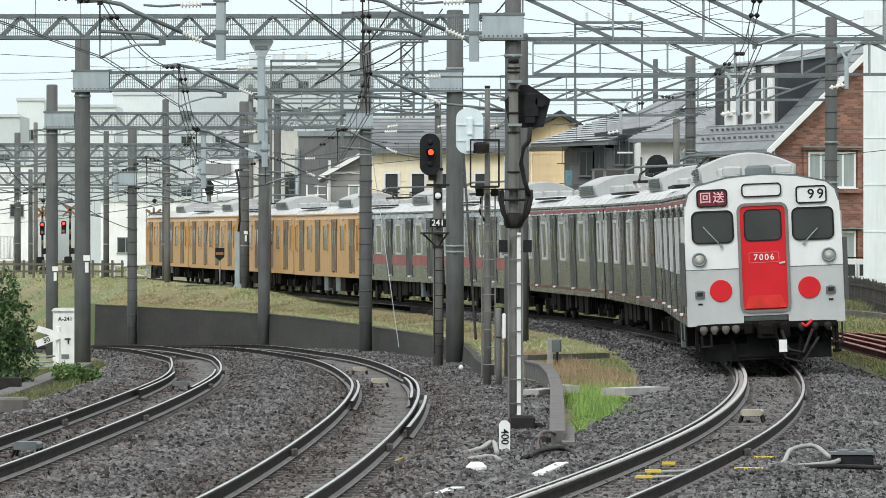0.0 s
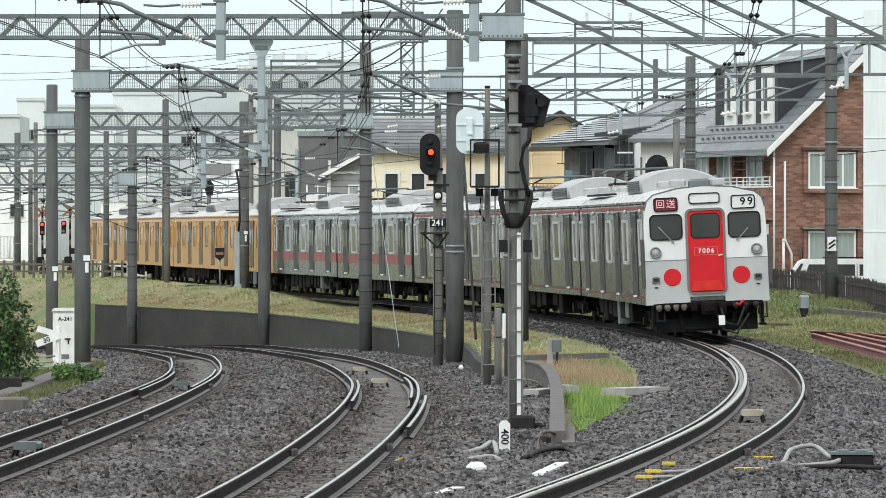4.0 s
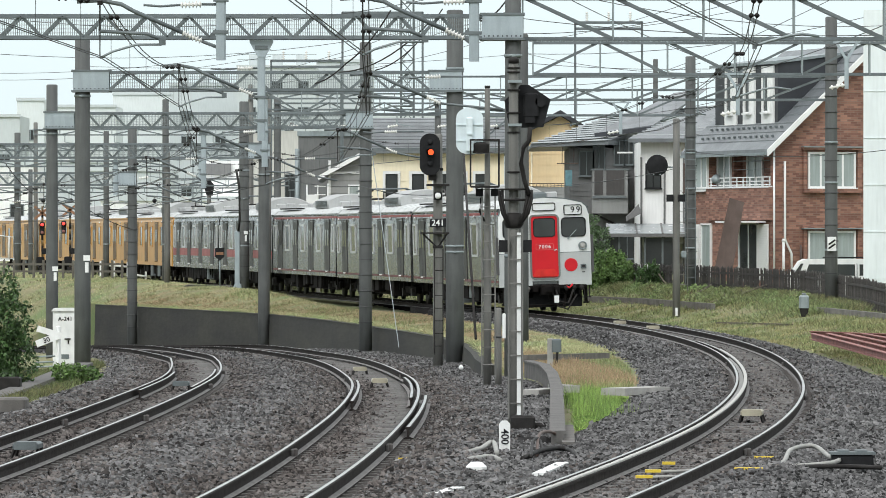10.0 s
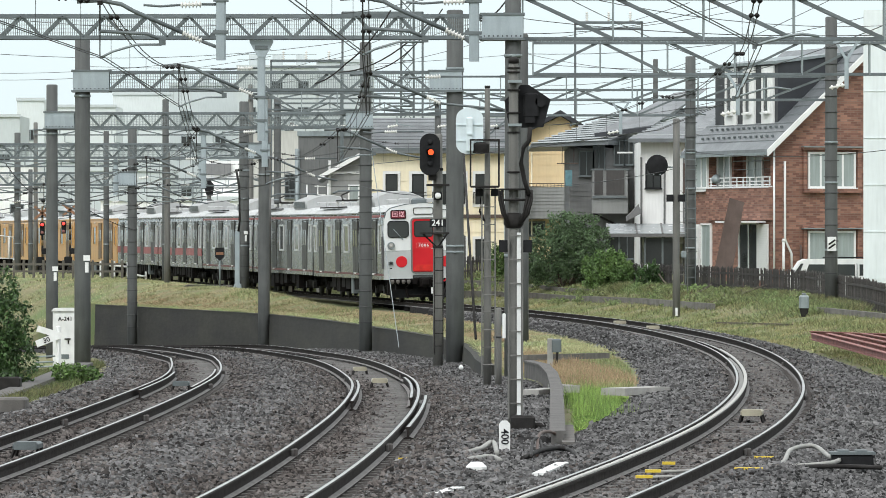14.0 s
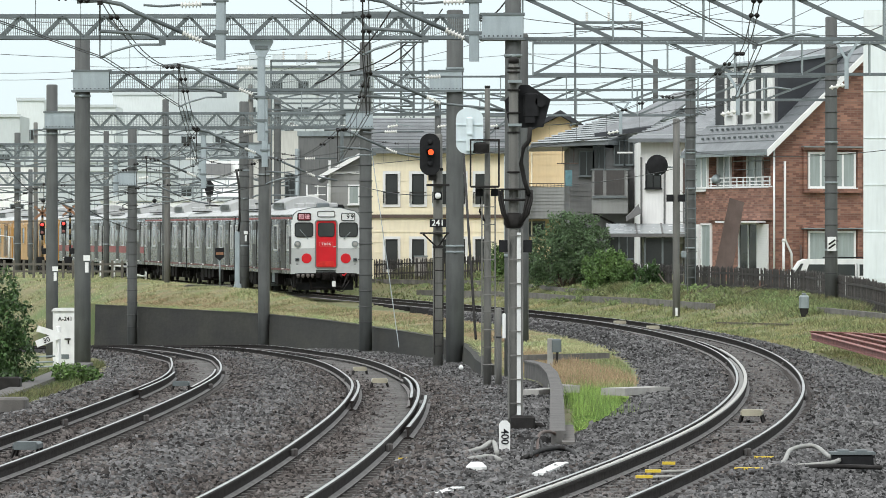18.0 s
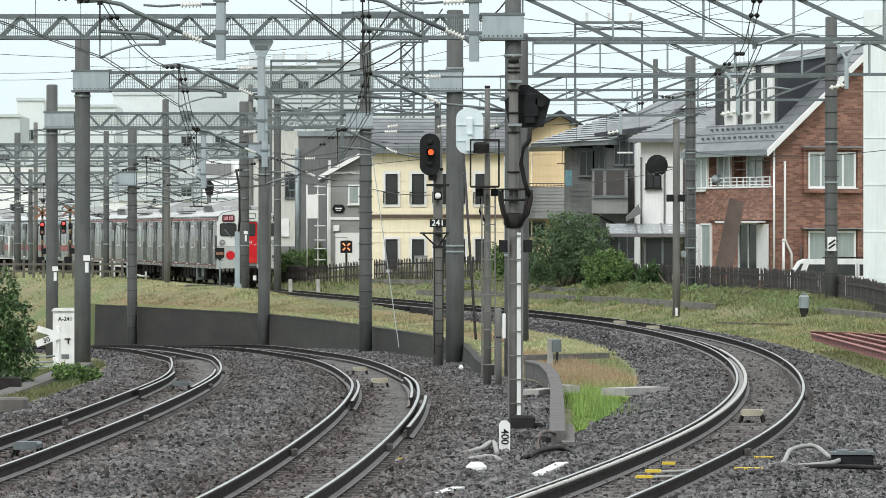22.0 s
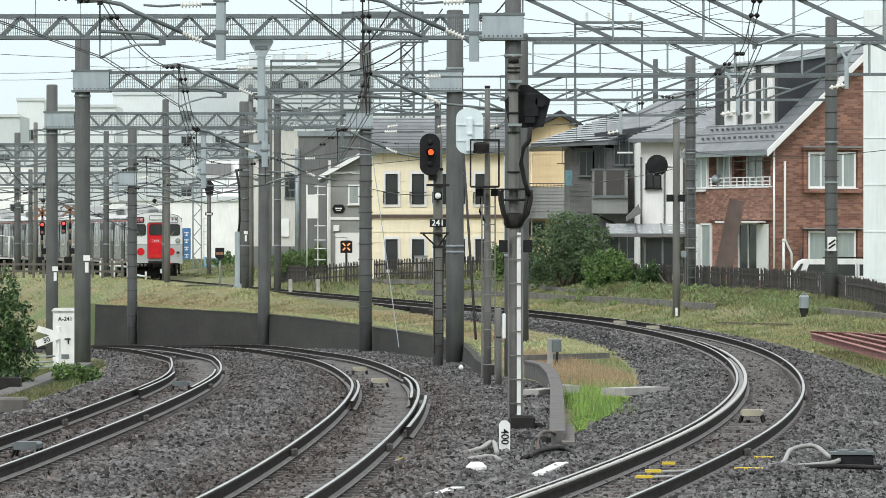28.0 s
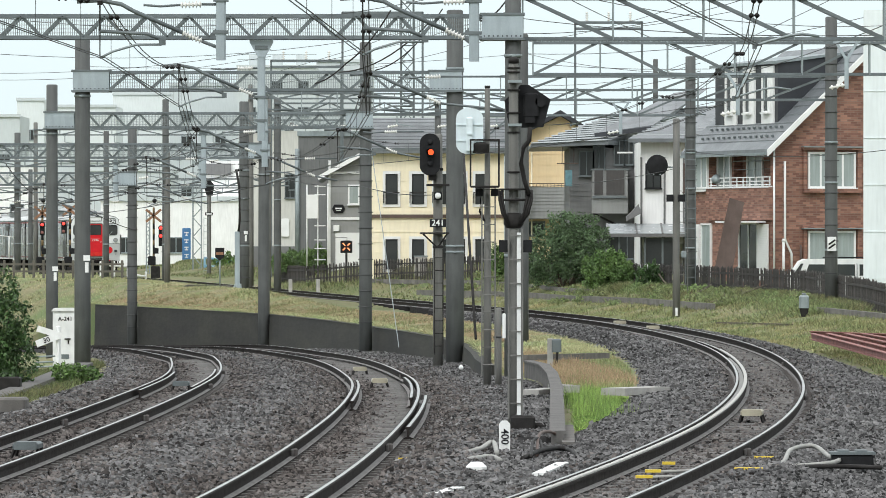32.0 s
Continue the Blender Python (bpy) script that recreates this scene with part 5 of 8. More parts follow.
WOODG = mat("dim_soffit_board", (0.10, 0.085, 0.078), 0.8, var=0.2, scale=2)
BRBOARD = mat("brown_corrugated_board", (0.11, 0.075, 0.062), 0.7, var=0.25, scale=2, streak=0.2)
TRIM = mat("white_trim", (0.78, 0.79, 0.78), 0.5, var=0.08, scale=2)


def window(parent, x, z, w, hgt, face=None, glass=None, frame_m=None, bars=1, t=0.06, sill=True, name="window", surround=0.0):
    """A window on a wall whose outer face is y = 0 of the given face frame."""
    f = face or Matrix.Identity(4)
    at = f @ Matrix.Translation((x, 0, z))
    fr = M()
    for sx in (-1, 1):
        fr.box((sx * (w / 2 + t / 2 - 0.005), -0.03, 0), (t, 0.10, hgt + 2 * t))
    for sz in (-1, 1):
        fr.box((0, -0.03, sz * (hgt / 2 + t / 2 - 0.005)), (w, 0.10, t))
    for i in range(bars):
        fr.box((-w / 2 + w * (i + 1) / (bars + 1), -0.025, 0), (t * 0.9, 0.07, hgt))
    o = part(name, fr, frame_m or TRIM, parent, at=at)
    part("pane", M().box((0, -0.02, 0), (w, 0.024, hgt)), glass or GLASS, o)
    if sill:
        part("sill", M().box((0, -0.07, -hgt / 2 - t), (w + 3 * t, 0.16, 0.05)), frame_m or TRIM, o)
    if surround:
        part("surround", M().box((-w / 2 - t - surround / 2, -0.02, 0), (surround, 0.06, hgt + 2 * t)).box((w / 2 + t + surround / 2, -0.02, 0), (surround, 0.06, hgt + 2 * t)).box((0, -0.02, hgt / 2 + t + surround / 2), (w + 2 * t + 2 * surround, 0.06, surround)).box((0, -0.02, -hgt / 2 - t - surround / 2), (w + 2 * t + 2 * surround, 0.06, surround)), TRIM, o)
    return o


LEFTFACE = pose(0, 0, 0, 0, 0, -90)


def siding(m, w, z0, z1, step, y=-0.006, x0=0.0):
    """Thin shadow-casting laps along a wall."""
    z = z0
    while z < z1:
        m.box((x0 + w / 2, y, z), (w, 0.025, step * 0.12))
        z += step
    return m


def gable(m, w, d, ze, zr, over=0.35, th=0.14, x_ridge=None):
    """Two roof slopes with the ridge along y, as solid slabs."""
    r = w / 2 if x_ridge is None else x_ridge
    for sx in (0, 1):
        xe = -over if sx == 0 else w + over
        run = r - xe
        slope = (zr - ze) / (r if sx == 0 else (w - r))
        z_e = ze - over * slope
        m.prism([(xe, z_e), (r, zr), (r, zr + th), (xe, z_e + th)], "y", -over, d + over)
    return m


def brick_house():
    h = thing("brick_house", "red brown brick tiled house with dark dormer roof and white windows", "house", (11.395, 186, 0.7), 20)
    w, d, ze, zr = 7.4, 7.2, 4.85, 8.25
    zp, sl = 3.39, (zr - ze) / (w / 2)
    body = M().box((w / 2, d / 2, (zp - 1.0) / 2), (w, d, zp + 1.0))
    gab = [(0, zp), (w, zp), (w, ze), (w / 2, zr), (0, ze)]
    wall = part("wall", body, BRICK, h)
    part("gable_wall", M().prism(gab, "y", 0, 0.16), BRICK, wall)
    for x0, y0, y1 in ((0.7, 0.16, 4.2), (0.35, 4.2, 5.6), (0.0, 5.6, d)):
        part("upper_wall", M().prism([(x0, zp), (w, zp), (w, ze), (w / 2, zr), (x0, ze + x0 * sl)], "y", y0, y1), BRICK, wall)
    part("soffit", M().box((0.35, 2.9, 4.74), (0.7, 5.5, 0.06)), WOODG, wall, "dim boarded soffit over the balcony")
    rf = part("roof", gable(M(), w, d, ze, zr, 0.3), ROOFT, h, "grey tiled roof")
    for i in range(1, 12):
        a = -0.3 + i * 0.33
        part("tile_course", M().bar((a, -0.3, ze + a * sl + 0.15), (a, d + 0.3, ze + a * sl + 0.15), 0.03, 0.03), ROOFT, rf)
    part("bargeboard", M().prism([(-0.32, ze - 0.3 * sl - 0.12), (w / 2, zr - 0.10), (w / 2, zr + 0.14), (-0.32, ze - 0.3 * sl + 0.12)], "y", -0.38, -0.30), TRIM, rf, "white bargeboard")
    part("gutter", M().box((-0.36, d / 2, ze - 0.3), (0.12, d + 0.6, 0.1)), GALV, rf)
    sg = M()
    for i in range(2):
        for j in range(14):
            sg.box((0.15 + i * 0.35, 0.3 + j * 0.48, ze + (0.15 + i * 0.35) * sl + 0.2), (0.06, 0.14, 0.07))
    part("snow_guards", sg, GALVD, rf)
    # long shed dormer on the left slope
    a0, z0, z1 = 0.75, ze + 0.75 * sl, 7.72
    a1 = 3.35
    dm = part("dormer", M().prism([(a0, z0), (a0, z1), (a1, z1 + 0.35), (a1, ze + a1 * sl)], "y", 1.2, d - 0.4), ROOFD, h, "black clad shed dormer")
    part("dormer_roof", M().prism([(a0 - 0.15, z1), (a1, z1 + 0.36), (a1, z1 + 0.45), (a0 - 0.15, z1 + 0.1)], "y", 1.1, d - 0.2), GALV, dm)
    for b in (2.0, 3.65, 5.3):
        f = Matrix.Translation((a0, 0, 0)) @ LEFTFACE
        part("white_panel", M().box((a0 - 0.03, b, (z0 + z1) / 2), (0.06, 1.05, z1 - z0 - 0.1)), TRIM, dm)
        window(dm, -b, z0 + 1.2, 0.4, 1.3, Matrix.Translation((-0.06, 0, 0)) @ f, GLASS, TRIM, 0, 0.07)
    # windows of the gable wall
    for zc, hh, gl in ((4.701 - 0.7, 1.136, CURTAIN), (1.979 - 0.7, 1.096, CURTAIN)):
        window(h, 2.25, zc, 1.68, hh, None, gl, TRIM, 3 if zc > 3 else 1, 0.07)
        part("brick_surround", M().box((2.25, -0.08, zc - hh / 2 - 0.15), (2.2, 0.2, 0.14)).box((2.25, -0.10, zc + hh / 2 + 0.18), (2.3, 0.24, 0.08)).box((1.22, -0.06, zc), (0.14, 0.14, hh + 0.3)).box((3.28, -0.06, zc), (0.14, 0.14, hh + 0.3)), BRICK, wall)
    part("lintel_cap", M().box((2.25, -0.12, 2.547 - 0.7 + 0.12), (2.3, 0.3, 0.04)).box((2.25, -0.12, 5.503 - 0.7), (2.3, 0.3, 0.04)), GALV, wall)
    part("rain_pipe", M().tube([(0.05, -0.08, 4.7), (0.05, -0.08, 0.1)], 0.04, 8), TRIM, h)
    part("vent_pipe", M().tube([(0.45, -0.1, 4.3), (0.45, -0.1, 1.6), (0.7, -0.1, 1.1), (0.72, -0.1, 0.1)], 0.045, 8), TRIM, h)
    part("vent_pipe", M().cyl((0.38, -0.14, 0.1), (0.38, -0.14, 1.5), 0.05, 8).lathe([(0.05, 0), (0.08, 0.04), (0.03, 0.12)], (0.38, -0.14, 1.5), 10), TRIM, h)
    part("stub_pipe", M().cyl((1.05, -0.1, 0.5), (1.05, -0.1, 1.4), 0.04, 8), BRBOARD, h)
    # left side: recessed upper floor with balcony
    for b, wd, x0 in ((3.0, 1.3, 0.7), (4.95, 1.1, 0.35), (6.2, 1.05, 0.0)):
        window(h, -b, 4.0, wd, 1.24, Matrix.Translation((x0, 0, 0)) @ LEFTFACE, CURTAIN, TRIM, 1, 0.06)
    bal = part("balcony", M().box((-0.06, 2.75, 2.83), (0.12, 5.7, 1.14)), BRICK, h, "brick clad balcony parapet")
    part("capping", M().box((-0.03, 3.6, zp + 0.03), (0.26, 7.2, 0.06)), TRIM, bal)
    part("drying_rail", M().cyl((0.3, 0.3, 4.35), (0.3, 4.1, 4.35), 0.02).cyl((0.3, 0.3, 4.05), (0.3, 4.1, 4.05), 0.012), GALV, bal)
    rail = M()
    for z in (3.5, 3.62, 3.76):
        rail.box((-0.03, 2.75, z), (0.04, 5.4, 0.035))
    for i in range(10):
        rail.box((-0.03, 0.12 + i * 0.58, 3.58), (0.04, 0.045, 0.36))
    part("railing", rail, TRIM, bal, "white metal balcony railing")
    part("satellite_dish", M().lathe([(0.02, 0.06), (0.1, 0.045), (0.17, 0.0), (0.18, 0.015), (0.02, 0.08)], (-0.14, 4.6, 3.72), 18, (-0.6, -0.8, 0.25)).cyl((-0.08, 4.7, 3.72), (-0.03, 4.7, 3.42), 0.02, 8), GALV, bal)
    window(h, -1.95, 1.15, 1.6, 1.95, LEFTFACE, GLASS, TRIM, 1, 0.06, False, "patio_door")
    window(h, -5.75, 1.15, 0.8, 1.9, LEFTFACE, CURTAIN, TRIM, 0, 0.06, False, "patio_door")
    for b, wd in ((0.62, 0.85), (6.75, 0.85)):
        sh = part("shutter", M().box((-0.06, b, 1.15), (0.05, wd, 1.95)), TRIM, h, "white slatted shutter")
        slat = M().box((-0.095, b, 0), (0.02, wd, 0.035)).data("slat", TRIM)
        for i in range(24):
            part("slat", slat, None, sh, at=(0, 0, 0.22 + i * 0.08))
    part("canopy", M().box((-0.5, 1.6, 2.2), (0.9, 2.4, 0.06)), TRIM, h)


def panel_house(name, label, x0, x1, y, zb, zt, material, d=8.0, rz=0, lap=0.0):
    """A plain house body with lapped siding; returns it."""
    h = thing(name, label, "house", (x0, y, zb), rz)
    w = x1 - x0
    wl = part("wall", M().box((w / 2, d / 2, (zt - zb) / 2 - 0.5), (w, d, zt - zb + 1.0)), material, h)
    if lap:
        part("siding", siding(M(), w, 0.2, zt - zb, lap), material, wl)
    return h, w


brick_house()

# cream two-storey house
_h, _w = panel_house("cream_house", "cream yellow sided two-storey house with dark tall windows", -3.18, 2.683, 236, 0.6, 6.288, YWALL, 8, 0, 0.45)
for _x in (693, 740, 780, 812, 852):
    for _y0, _y1 in ((309, 361), (423, 478)):
        window(_h, (_x - 656) * 236 / 9500, ((5.12 + 3.828) / 2 if _y0 == 309 else (2.288 + 0.922) / 2) - 0.6, 0.497, 1.292, None, GLASS, BLACK, 0, 0.02, False, surround=0.12)
        if _y0 == 309:
            part("window_rail", M().box(((_x - 656) * 236 / 9500, -0.2, 4.325 - 0.6), (0.72, 0.03, 0.03)).box(((_x - 656) * 236 / 9500 - 0.36, -0.1, 4.102 - 0.6), (0.03, 0.2, 0.5)), IRON, _h)
part("belt", M().box((_w / 2, -0.05, 3.282 - 0.6), (_w + 0.1, 0.14, 0.15)), BRBOARD, _h, "dark brown belt course")
part("roof", M().prism([(-0.5, 6.188 - 0.6), (4.2, 6.188 + 0.9), (8.6, 6.188 - 0.6), (8.6, 6.188 - 0.75), (-0.5, 6.188 - 0.75)], "x", -0.5, _w + 0.3), ROOFT, _h, "grey tiled roof")
part("eaves", M().box((_w / 2, -0.45, 6.238 - 0.62), (_w + 0.9, 0.12, 0.12)), GALVD, _h)
for _i in range(9):
    part("tile_course", M().box((_w / 2, -0.4 + _i * 0.5, 6.288 - 0.55 + _i * 0.16), (_w + 0.8, 0.05, 0.03)), ROOFT, _h)

# ochre house behind, gable to the front
_h, _w = panel_house("ochre_house", "ochre cream rendered house with dark gable roof", 3.348, 6.154, 224, 0.7, 6.656, YWALL2, 9, 0, 0.45)
part("gable_wall", M().prism([(0, 6.656 - 0.7), (_w, 6.656 - 0.7), (_w * 0.55, 7.411 - 0.7)], "y", 0, 0.2), YWALL2, _h)
part("roof", gable(M(), _w, 9, 6.656 - 0.7, 7.458 - 0.7, 0.5, 0.2, _w * 0.55), ROOFD, _h, "dark gable roof")
_b = part("balcony", M().box((0.9, -0.7, 3.779 - 0.7), (2.3, 1.4, 1.32)), GSID2, _h, "grey sided balcony")
part("siding", siding(M(), 2.3, 3.166 - 0.7, 4.44 - 0.7, 0.14, -1.41, -0.25), GSID2, _b)
_m = M().box((0.9, -1.38, 4.581 - 0.7), (2.3, 0.04, 0.04))
for _i in range(16):
    _m.box((-0.2 + _i * 0.147, -1.38, 4.487 - 0.7), (0.02, 0.02, 0.2))
part("railing", _m, BRBOARD, _b)
window(_h, 0.5, 2.718 - 0.7, 0.7, 0.5, None, GLASS, GALVD, 0)
part("rain_pipe", M().cyl((0.35, -0.06, 0), (0.35, -0.06, 5.2), 0.035, 8), YWALL, _h)

# grey timber house with hipped roofs
_h, _w = panel_house("grey_house", "dark grey sided house with balcony and silvery tiled roof", 4.881, 7.539, 207, 0.75, 5.81, GSID, 9, 0, 0.2)
part("roof", M().add([(-1.5, -0.9, 5.941 - 0.75), (_w * 0.55, -0.9, 6.072 - 0.75), (6.2, 4.6, 7.597 - 0.75), (2.0, 4.6, 7.248 - 0.75), (6.4, 9.4, 6.072 - 0.75), (-1.5, 9.4, 5.941 - 0.75), (-1.5, -0.9, 5.81 - 0.75), (_w * 0.55, -0.9, 5.919 - 0.75), (6.4, 9.4, 5.897 - 0.75), (-1.5, 9.4, 5.81 - 0.75)], [(0, 1, 2, 3), (0, 3, 5), (3, 2, 4, 5), (1, 4, 2), (6, 7, 1, 0), (6, 9, 8, 7), (7, 8, 4, 1), (9, 6, 0, 5), (8, 9, 5, 4)]), ROOFT, _h, "silvery grey tiled roof")
_m = M()
for _i in range(13):
    _t = _i / 13
    _a, _b2 = Vector((-1.5, -0.9, 5.984 - 0.75)).lerp(Vector((2.0, 4.6, 7.292 - 0.75)), _t), Vector((_w * 0.55, -0.9, 6.115 - 0.75)).lerp(Vector((6.2, 4.6, 7.64 - 0.75)), _t)
    part("tile_course", M().bar(_a, _b2, 0.16, 0.05), TILEGLINT, _h, "tile edge painted pale as a sky glint")
_u = part("upper_roof", M().add([(1.0, -0.4, 6.377 - 0.75), (3.2, -0.4, 6.682 - 0.75), (5.6, 4, 8.25 - 0.75), (4.2, 4, 8.033 - 0.75), (1.0, -0.4, 6.224 - 0.75), (3.2, -0.4, 6.507 - 0.75)], [(0, 1, 2, 3), (4, 5, 1, 0), (0, 3, 4), (1, 5, 2), (4, 3, 2, 5)]), ROOFT, _h)
part("fascia", M().bar((0.95, -0.45, 6.289 - 0.75), (3.2, -0.45, 6.551 - 0.75), 0.1, 0.16), ROOFD, _u)
_b = part("balcony", M().box((1.525, -0.6, 4.11 - 0.75), (1.351, 1.2, 1.656)), GSID2, _h, "grey sided balcony with dark panels")
part("siding", siding(M(), 1.351, 3.282 - 0.75, 4.895 - 0.75, 0.11, -1.21, 0.85), GSID2, _b)
for _x, _w2 in ((1.087, 0.325), (1.726, 0.69)):
    part("dark_panel", M().box((_x, -1.23, 4.5 - 0.75), (_w2, 0.03, 1.02)), DARKP, _b, "dark brown slatted panel")
part("ledge", M().box((1.5, -1.27, 3.9 - 0.75), (1.3, 0.14, 0.07)), GALVD, _b)
part("brace", M().bar((0.9, -1.1, 3.28 - 0.75), (1.9, -0.1, 2.8 - 0.75), 0.06, 0.06), IRON, _b)
part("capping", M().box((1.525, -0.6, 4.96 - 0.75), (1.45, 1.3, 0.06)), GALVD, _b)
for _x, _z, _w2, _h2 in ((30, 290, 0.5, 0.9), (52, 285, 0.4, 1.2), (88, 270, 0.35, 0.9), (105, 270, 0.3, 0.9), (75, 415, 0.5, 0.7), (102, 430, 0.6, 1.2)):
    window(_h, _x * 207 / 9500, 2.4 - (_z - 418.5) * 207 / 9500 - 0.75, _w2, _h2, None, GLASS, GALVD, 1, 0.04)
part("light_fitting", M().box((2.1, -0.8, 5.614 - 0.75), (0.6, 0.08, 0.06)), TRIM, _h)
part("drying_rack", M().cyl((-0.5, -0.6, 5.2 - 0.75), (0.3, -0.6, 5.2 - 0.75), 0.02).cyl((-0.3, -0.6, 5.81 - 0.75), (-0.3, -0.6, 5.2 - 0.75), 0.015).cyl((0.15, -0.6, 5.81 - 0.75), (0.15, -0.6, 5.2 - 0.75), 0.015), BRBOARD, _h)
part("towel", M().box((-0.05, -0.75, 4.633 - 0.75), (0.26, 0.03, 0.62)), mat("teal_towel", (0.12, 0.24, 0.27), 0.9, var=0.3), _h, "teal towel hung to dry")

# white rendered house with glazed porch
PORCHM = mat("wet_porch_sheet", (0.36, 0.39, 0.40), 0.25, var=0.2, scale=2)
_h, _w = panel_house("white_house", "white rendered house with dark trim and glazed porch", 7.368, 9.726, 200, 0.75, 5.947, WHITEW, 8)
for _x in (0.02, 0.884, 1.6, _w - 0.05):
    part("dark_post", M().box((_x, -0.02, 2.6), (0.07, 0.06, 4.0)), GSID, _h)
window(_h, 0.463, 4.642 - 0.75, 0.5, 0.85, None, GLASS, BLACK, 1, 0.05)
window(_h, 1.853, 4.579 - 0.75, 0.45, 1.0, None, GLASS, BRBOARD, 1, 0.05)
window(_h, 2.189, 4.263 - 0.75, 0.35, 1.2, None, GLASS, BRBOARD, 0, 0.05)
part("roof", M().add([(-0.5, -0.6, 6.032 - 0.75), (_w + 0.6, -0.6, 6.032 - 0.75), (_w + 1.2, 4, 7.463 - 0.75), (1.4, 4, 6.895 - 0.75), (-0.5, -0.6, 5.884 - 0.75), (_w + 0.6, -0.6, 5.884 - 0.75)], [(0, 1, 2, 3), (4, 5, 1, 0), (0, 3, 4), (1, 5, 2), (3, 2, 5, 4)]), ROOFT, _h, "grey tiled roof")
_m = M()
for _i in range(1, 10):
    _t = _i / 10
    part("tile_course", M().bar(Vector((-0.5, -0.6, 6.074 - 0.75)).lerp(Vector((1.4, 4, 6.937 - 0.75)), _t), Vector((_w + 0.6, -0.6, 6.074 - 0.75)).lerp(Vector((_w + 1.2, 4, 7.505 - 0.75)), _t), 0.08, 0.03), TILEGLINT, _h)
part("bay_skirt", M().prism([(0.0, 3.253 - 0.75), (-0.55, 2.958 - 0.75), (-0.55, 3.126 - 0.75), (-0.1, 3.589 - 0.75)], "y", -0.7, 0.0), GSID, _h)
_p = part("porch", M().prism([(-1.75, 1.72), (0.0, 2.08), (0.0, 2.12), (-1.75, 1.76)], "x", -1.3, _w), PORCHM, _h, "grey wet sheet porch roof")
for _x in (-1.25, -0.2, 0.75, 1.6, 2.3):
    part("porch_rafter", M().bar((_x, -1.78, 1.74), (_x, 0.0, 2.1), 0.06, 0.09), GSID, _p)
part("porch_beam", M().box((_w / 2 - 0.65, -1.74, 1.68), (_w + 1.3, 0.08, 0.12)), GSID, _p)
for _x in (-1.25, -0.85, 0.1, 0.75, 1.35, 2.2):
    part("porch_post", M().box((_x, -1.5, 0.85), (0.07, 0.07, 1.75)), GALVD, _p)
for _x, _w2 in ((-1.05, 0.36), (0.42, 0.6), (1.05, 0.55)):
    part("porch_glass", M().box((_x, -1.48, 1.0), (_w2, 0.02, 1.2)), GLASS, _p)
part("porch_panel", M().box((0.35, -1.52, 0.35), (0.6, 0.05, 0.55)), WHITEW, _p)

# grey house and larger blocks further along
_h, _w = panel_house("grey_gable_house", "grey sided house with white gable trim and outside stair", -5.273, -2.924, 248, 0.6, 5.18, GSID2, 8, 0, 0.3)
part("gable_wall", M().prism([(0, 5.18 - 0.6), (4.4, 5.18 - 0.6), (2.2, 6.485 - 0.6)], "y", 0, 0.3), GSID2, _h)
part("roof", gable(M(), 4.4, 8, 5.232 - 0.6, 6.538 - 0.6, 0.5, 0.16), ROOFT, _h)
part("bargeboard", M().bar((-0.5, -0.52, 5.076 - 0.6), (2.2, -0.52, 6.564 - 0.6), 0.05, 0.18), TRIM, _h, "white bargeboard")
part("white_band", M().box((_w / 2, -0.03, 3.222 - 0.6), (_w, 0.06, 0.12)).box((_w / 2, -0.03, 5.337 - 0.6), (_w, 0.06, 0.1)).box((0.03, -0.03, 2.8), (0.1, 0.08, 5.0)), TRIM, _h)
part("door_panel", M().box((1.05, -0.04, 1.525 - 0.6), (1.5, 0.05, 2.088)), TRIM, _h)
window(_h, 0.55, 1.682 - 0.6, 0.55, 1.3, None, GLASS, GSID2, 0, 0.03, False, "door")
window(_h, 1.15, 4.319 - 0.6, 0.4, 0.8, None, CURTAIN, TRIM, 0, 0.07)
_s = part("sign", M().prism([(-0.3, 0), (-0.2, 0.2), (0.2, 0.2), (0.3, 0), (0.2, -0.2), (-0.2, -0.2)], "y", -0.04, 0), BLACK, _h, "dark hexagonal name board", at=(0.45, -0.02, 3.666 - 0.6))
part("print", M().box((0, -0.05, 0.02), (0.3, 0.01, 0.06)).box((0, -0.05, -0.07), (0.2, 0.01, 0.03)), TRIM, _s)
part("meter_box", M().rbox((0.35, -0.1, 2.779 - 0.6), (0.28, 0.15, 0.28), 0.02), TRIM, _h)
_st = part("outside_stair", M().box((-0.75, -0.3, 3.771 - 0.6), (0.55, 0.9, 1.096)), TRIM, _h, "white outside stair landing")
for _x, _z0, _z1 in ((-1.0, 320, 480), (-0.5, 320, 480), (-0.04, 318, 480)):
    part("post", M().cyl((_x, -0.5, 0), (_x, -0.5, (_z1 - _z0) * 248 / 9500 * 1.0), 0.03, 8), TRIM, _st)
for _z in (330, 345, 400, 425, 440, 460):
    part("tread", M().box((-0.4, -0.4, 2.4 - (_z - 418.5) * 248 / 9500 - 0.6), (0.5, 0.5, 0.04)), TRIM, _st)

_h, _w = panel_house("dark_block", "tall dark grey building without windows", -7.114, -3.446, 264, 0.4, 7.472, mat("dark_block_render", (0.17, 0.175, 0.175), 0.8, var=0.2, scale=0.4, streak=0.2), 12)
part("parapet", M().box((_w / 2, 0.0, 7.444 - 0.4), (_w + 0.1, 0.2, 0.25)), GALV, _h)
part("drain_pipe", M().cyl((-0.05, -0.1, 0), (-0.05, -0.1, 6.3), 0.12, 8), GALV, _h)
window(_h, -0.25, 4.6, 0.4, 0.6, None, GLASS, GALVD, 0, 0.03)
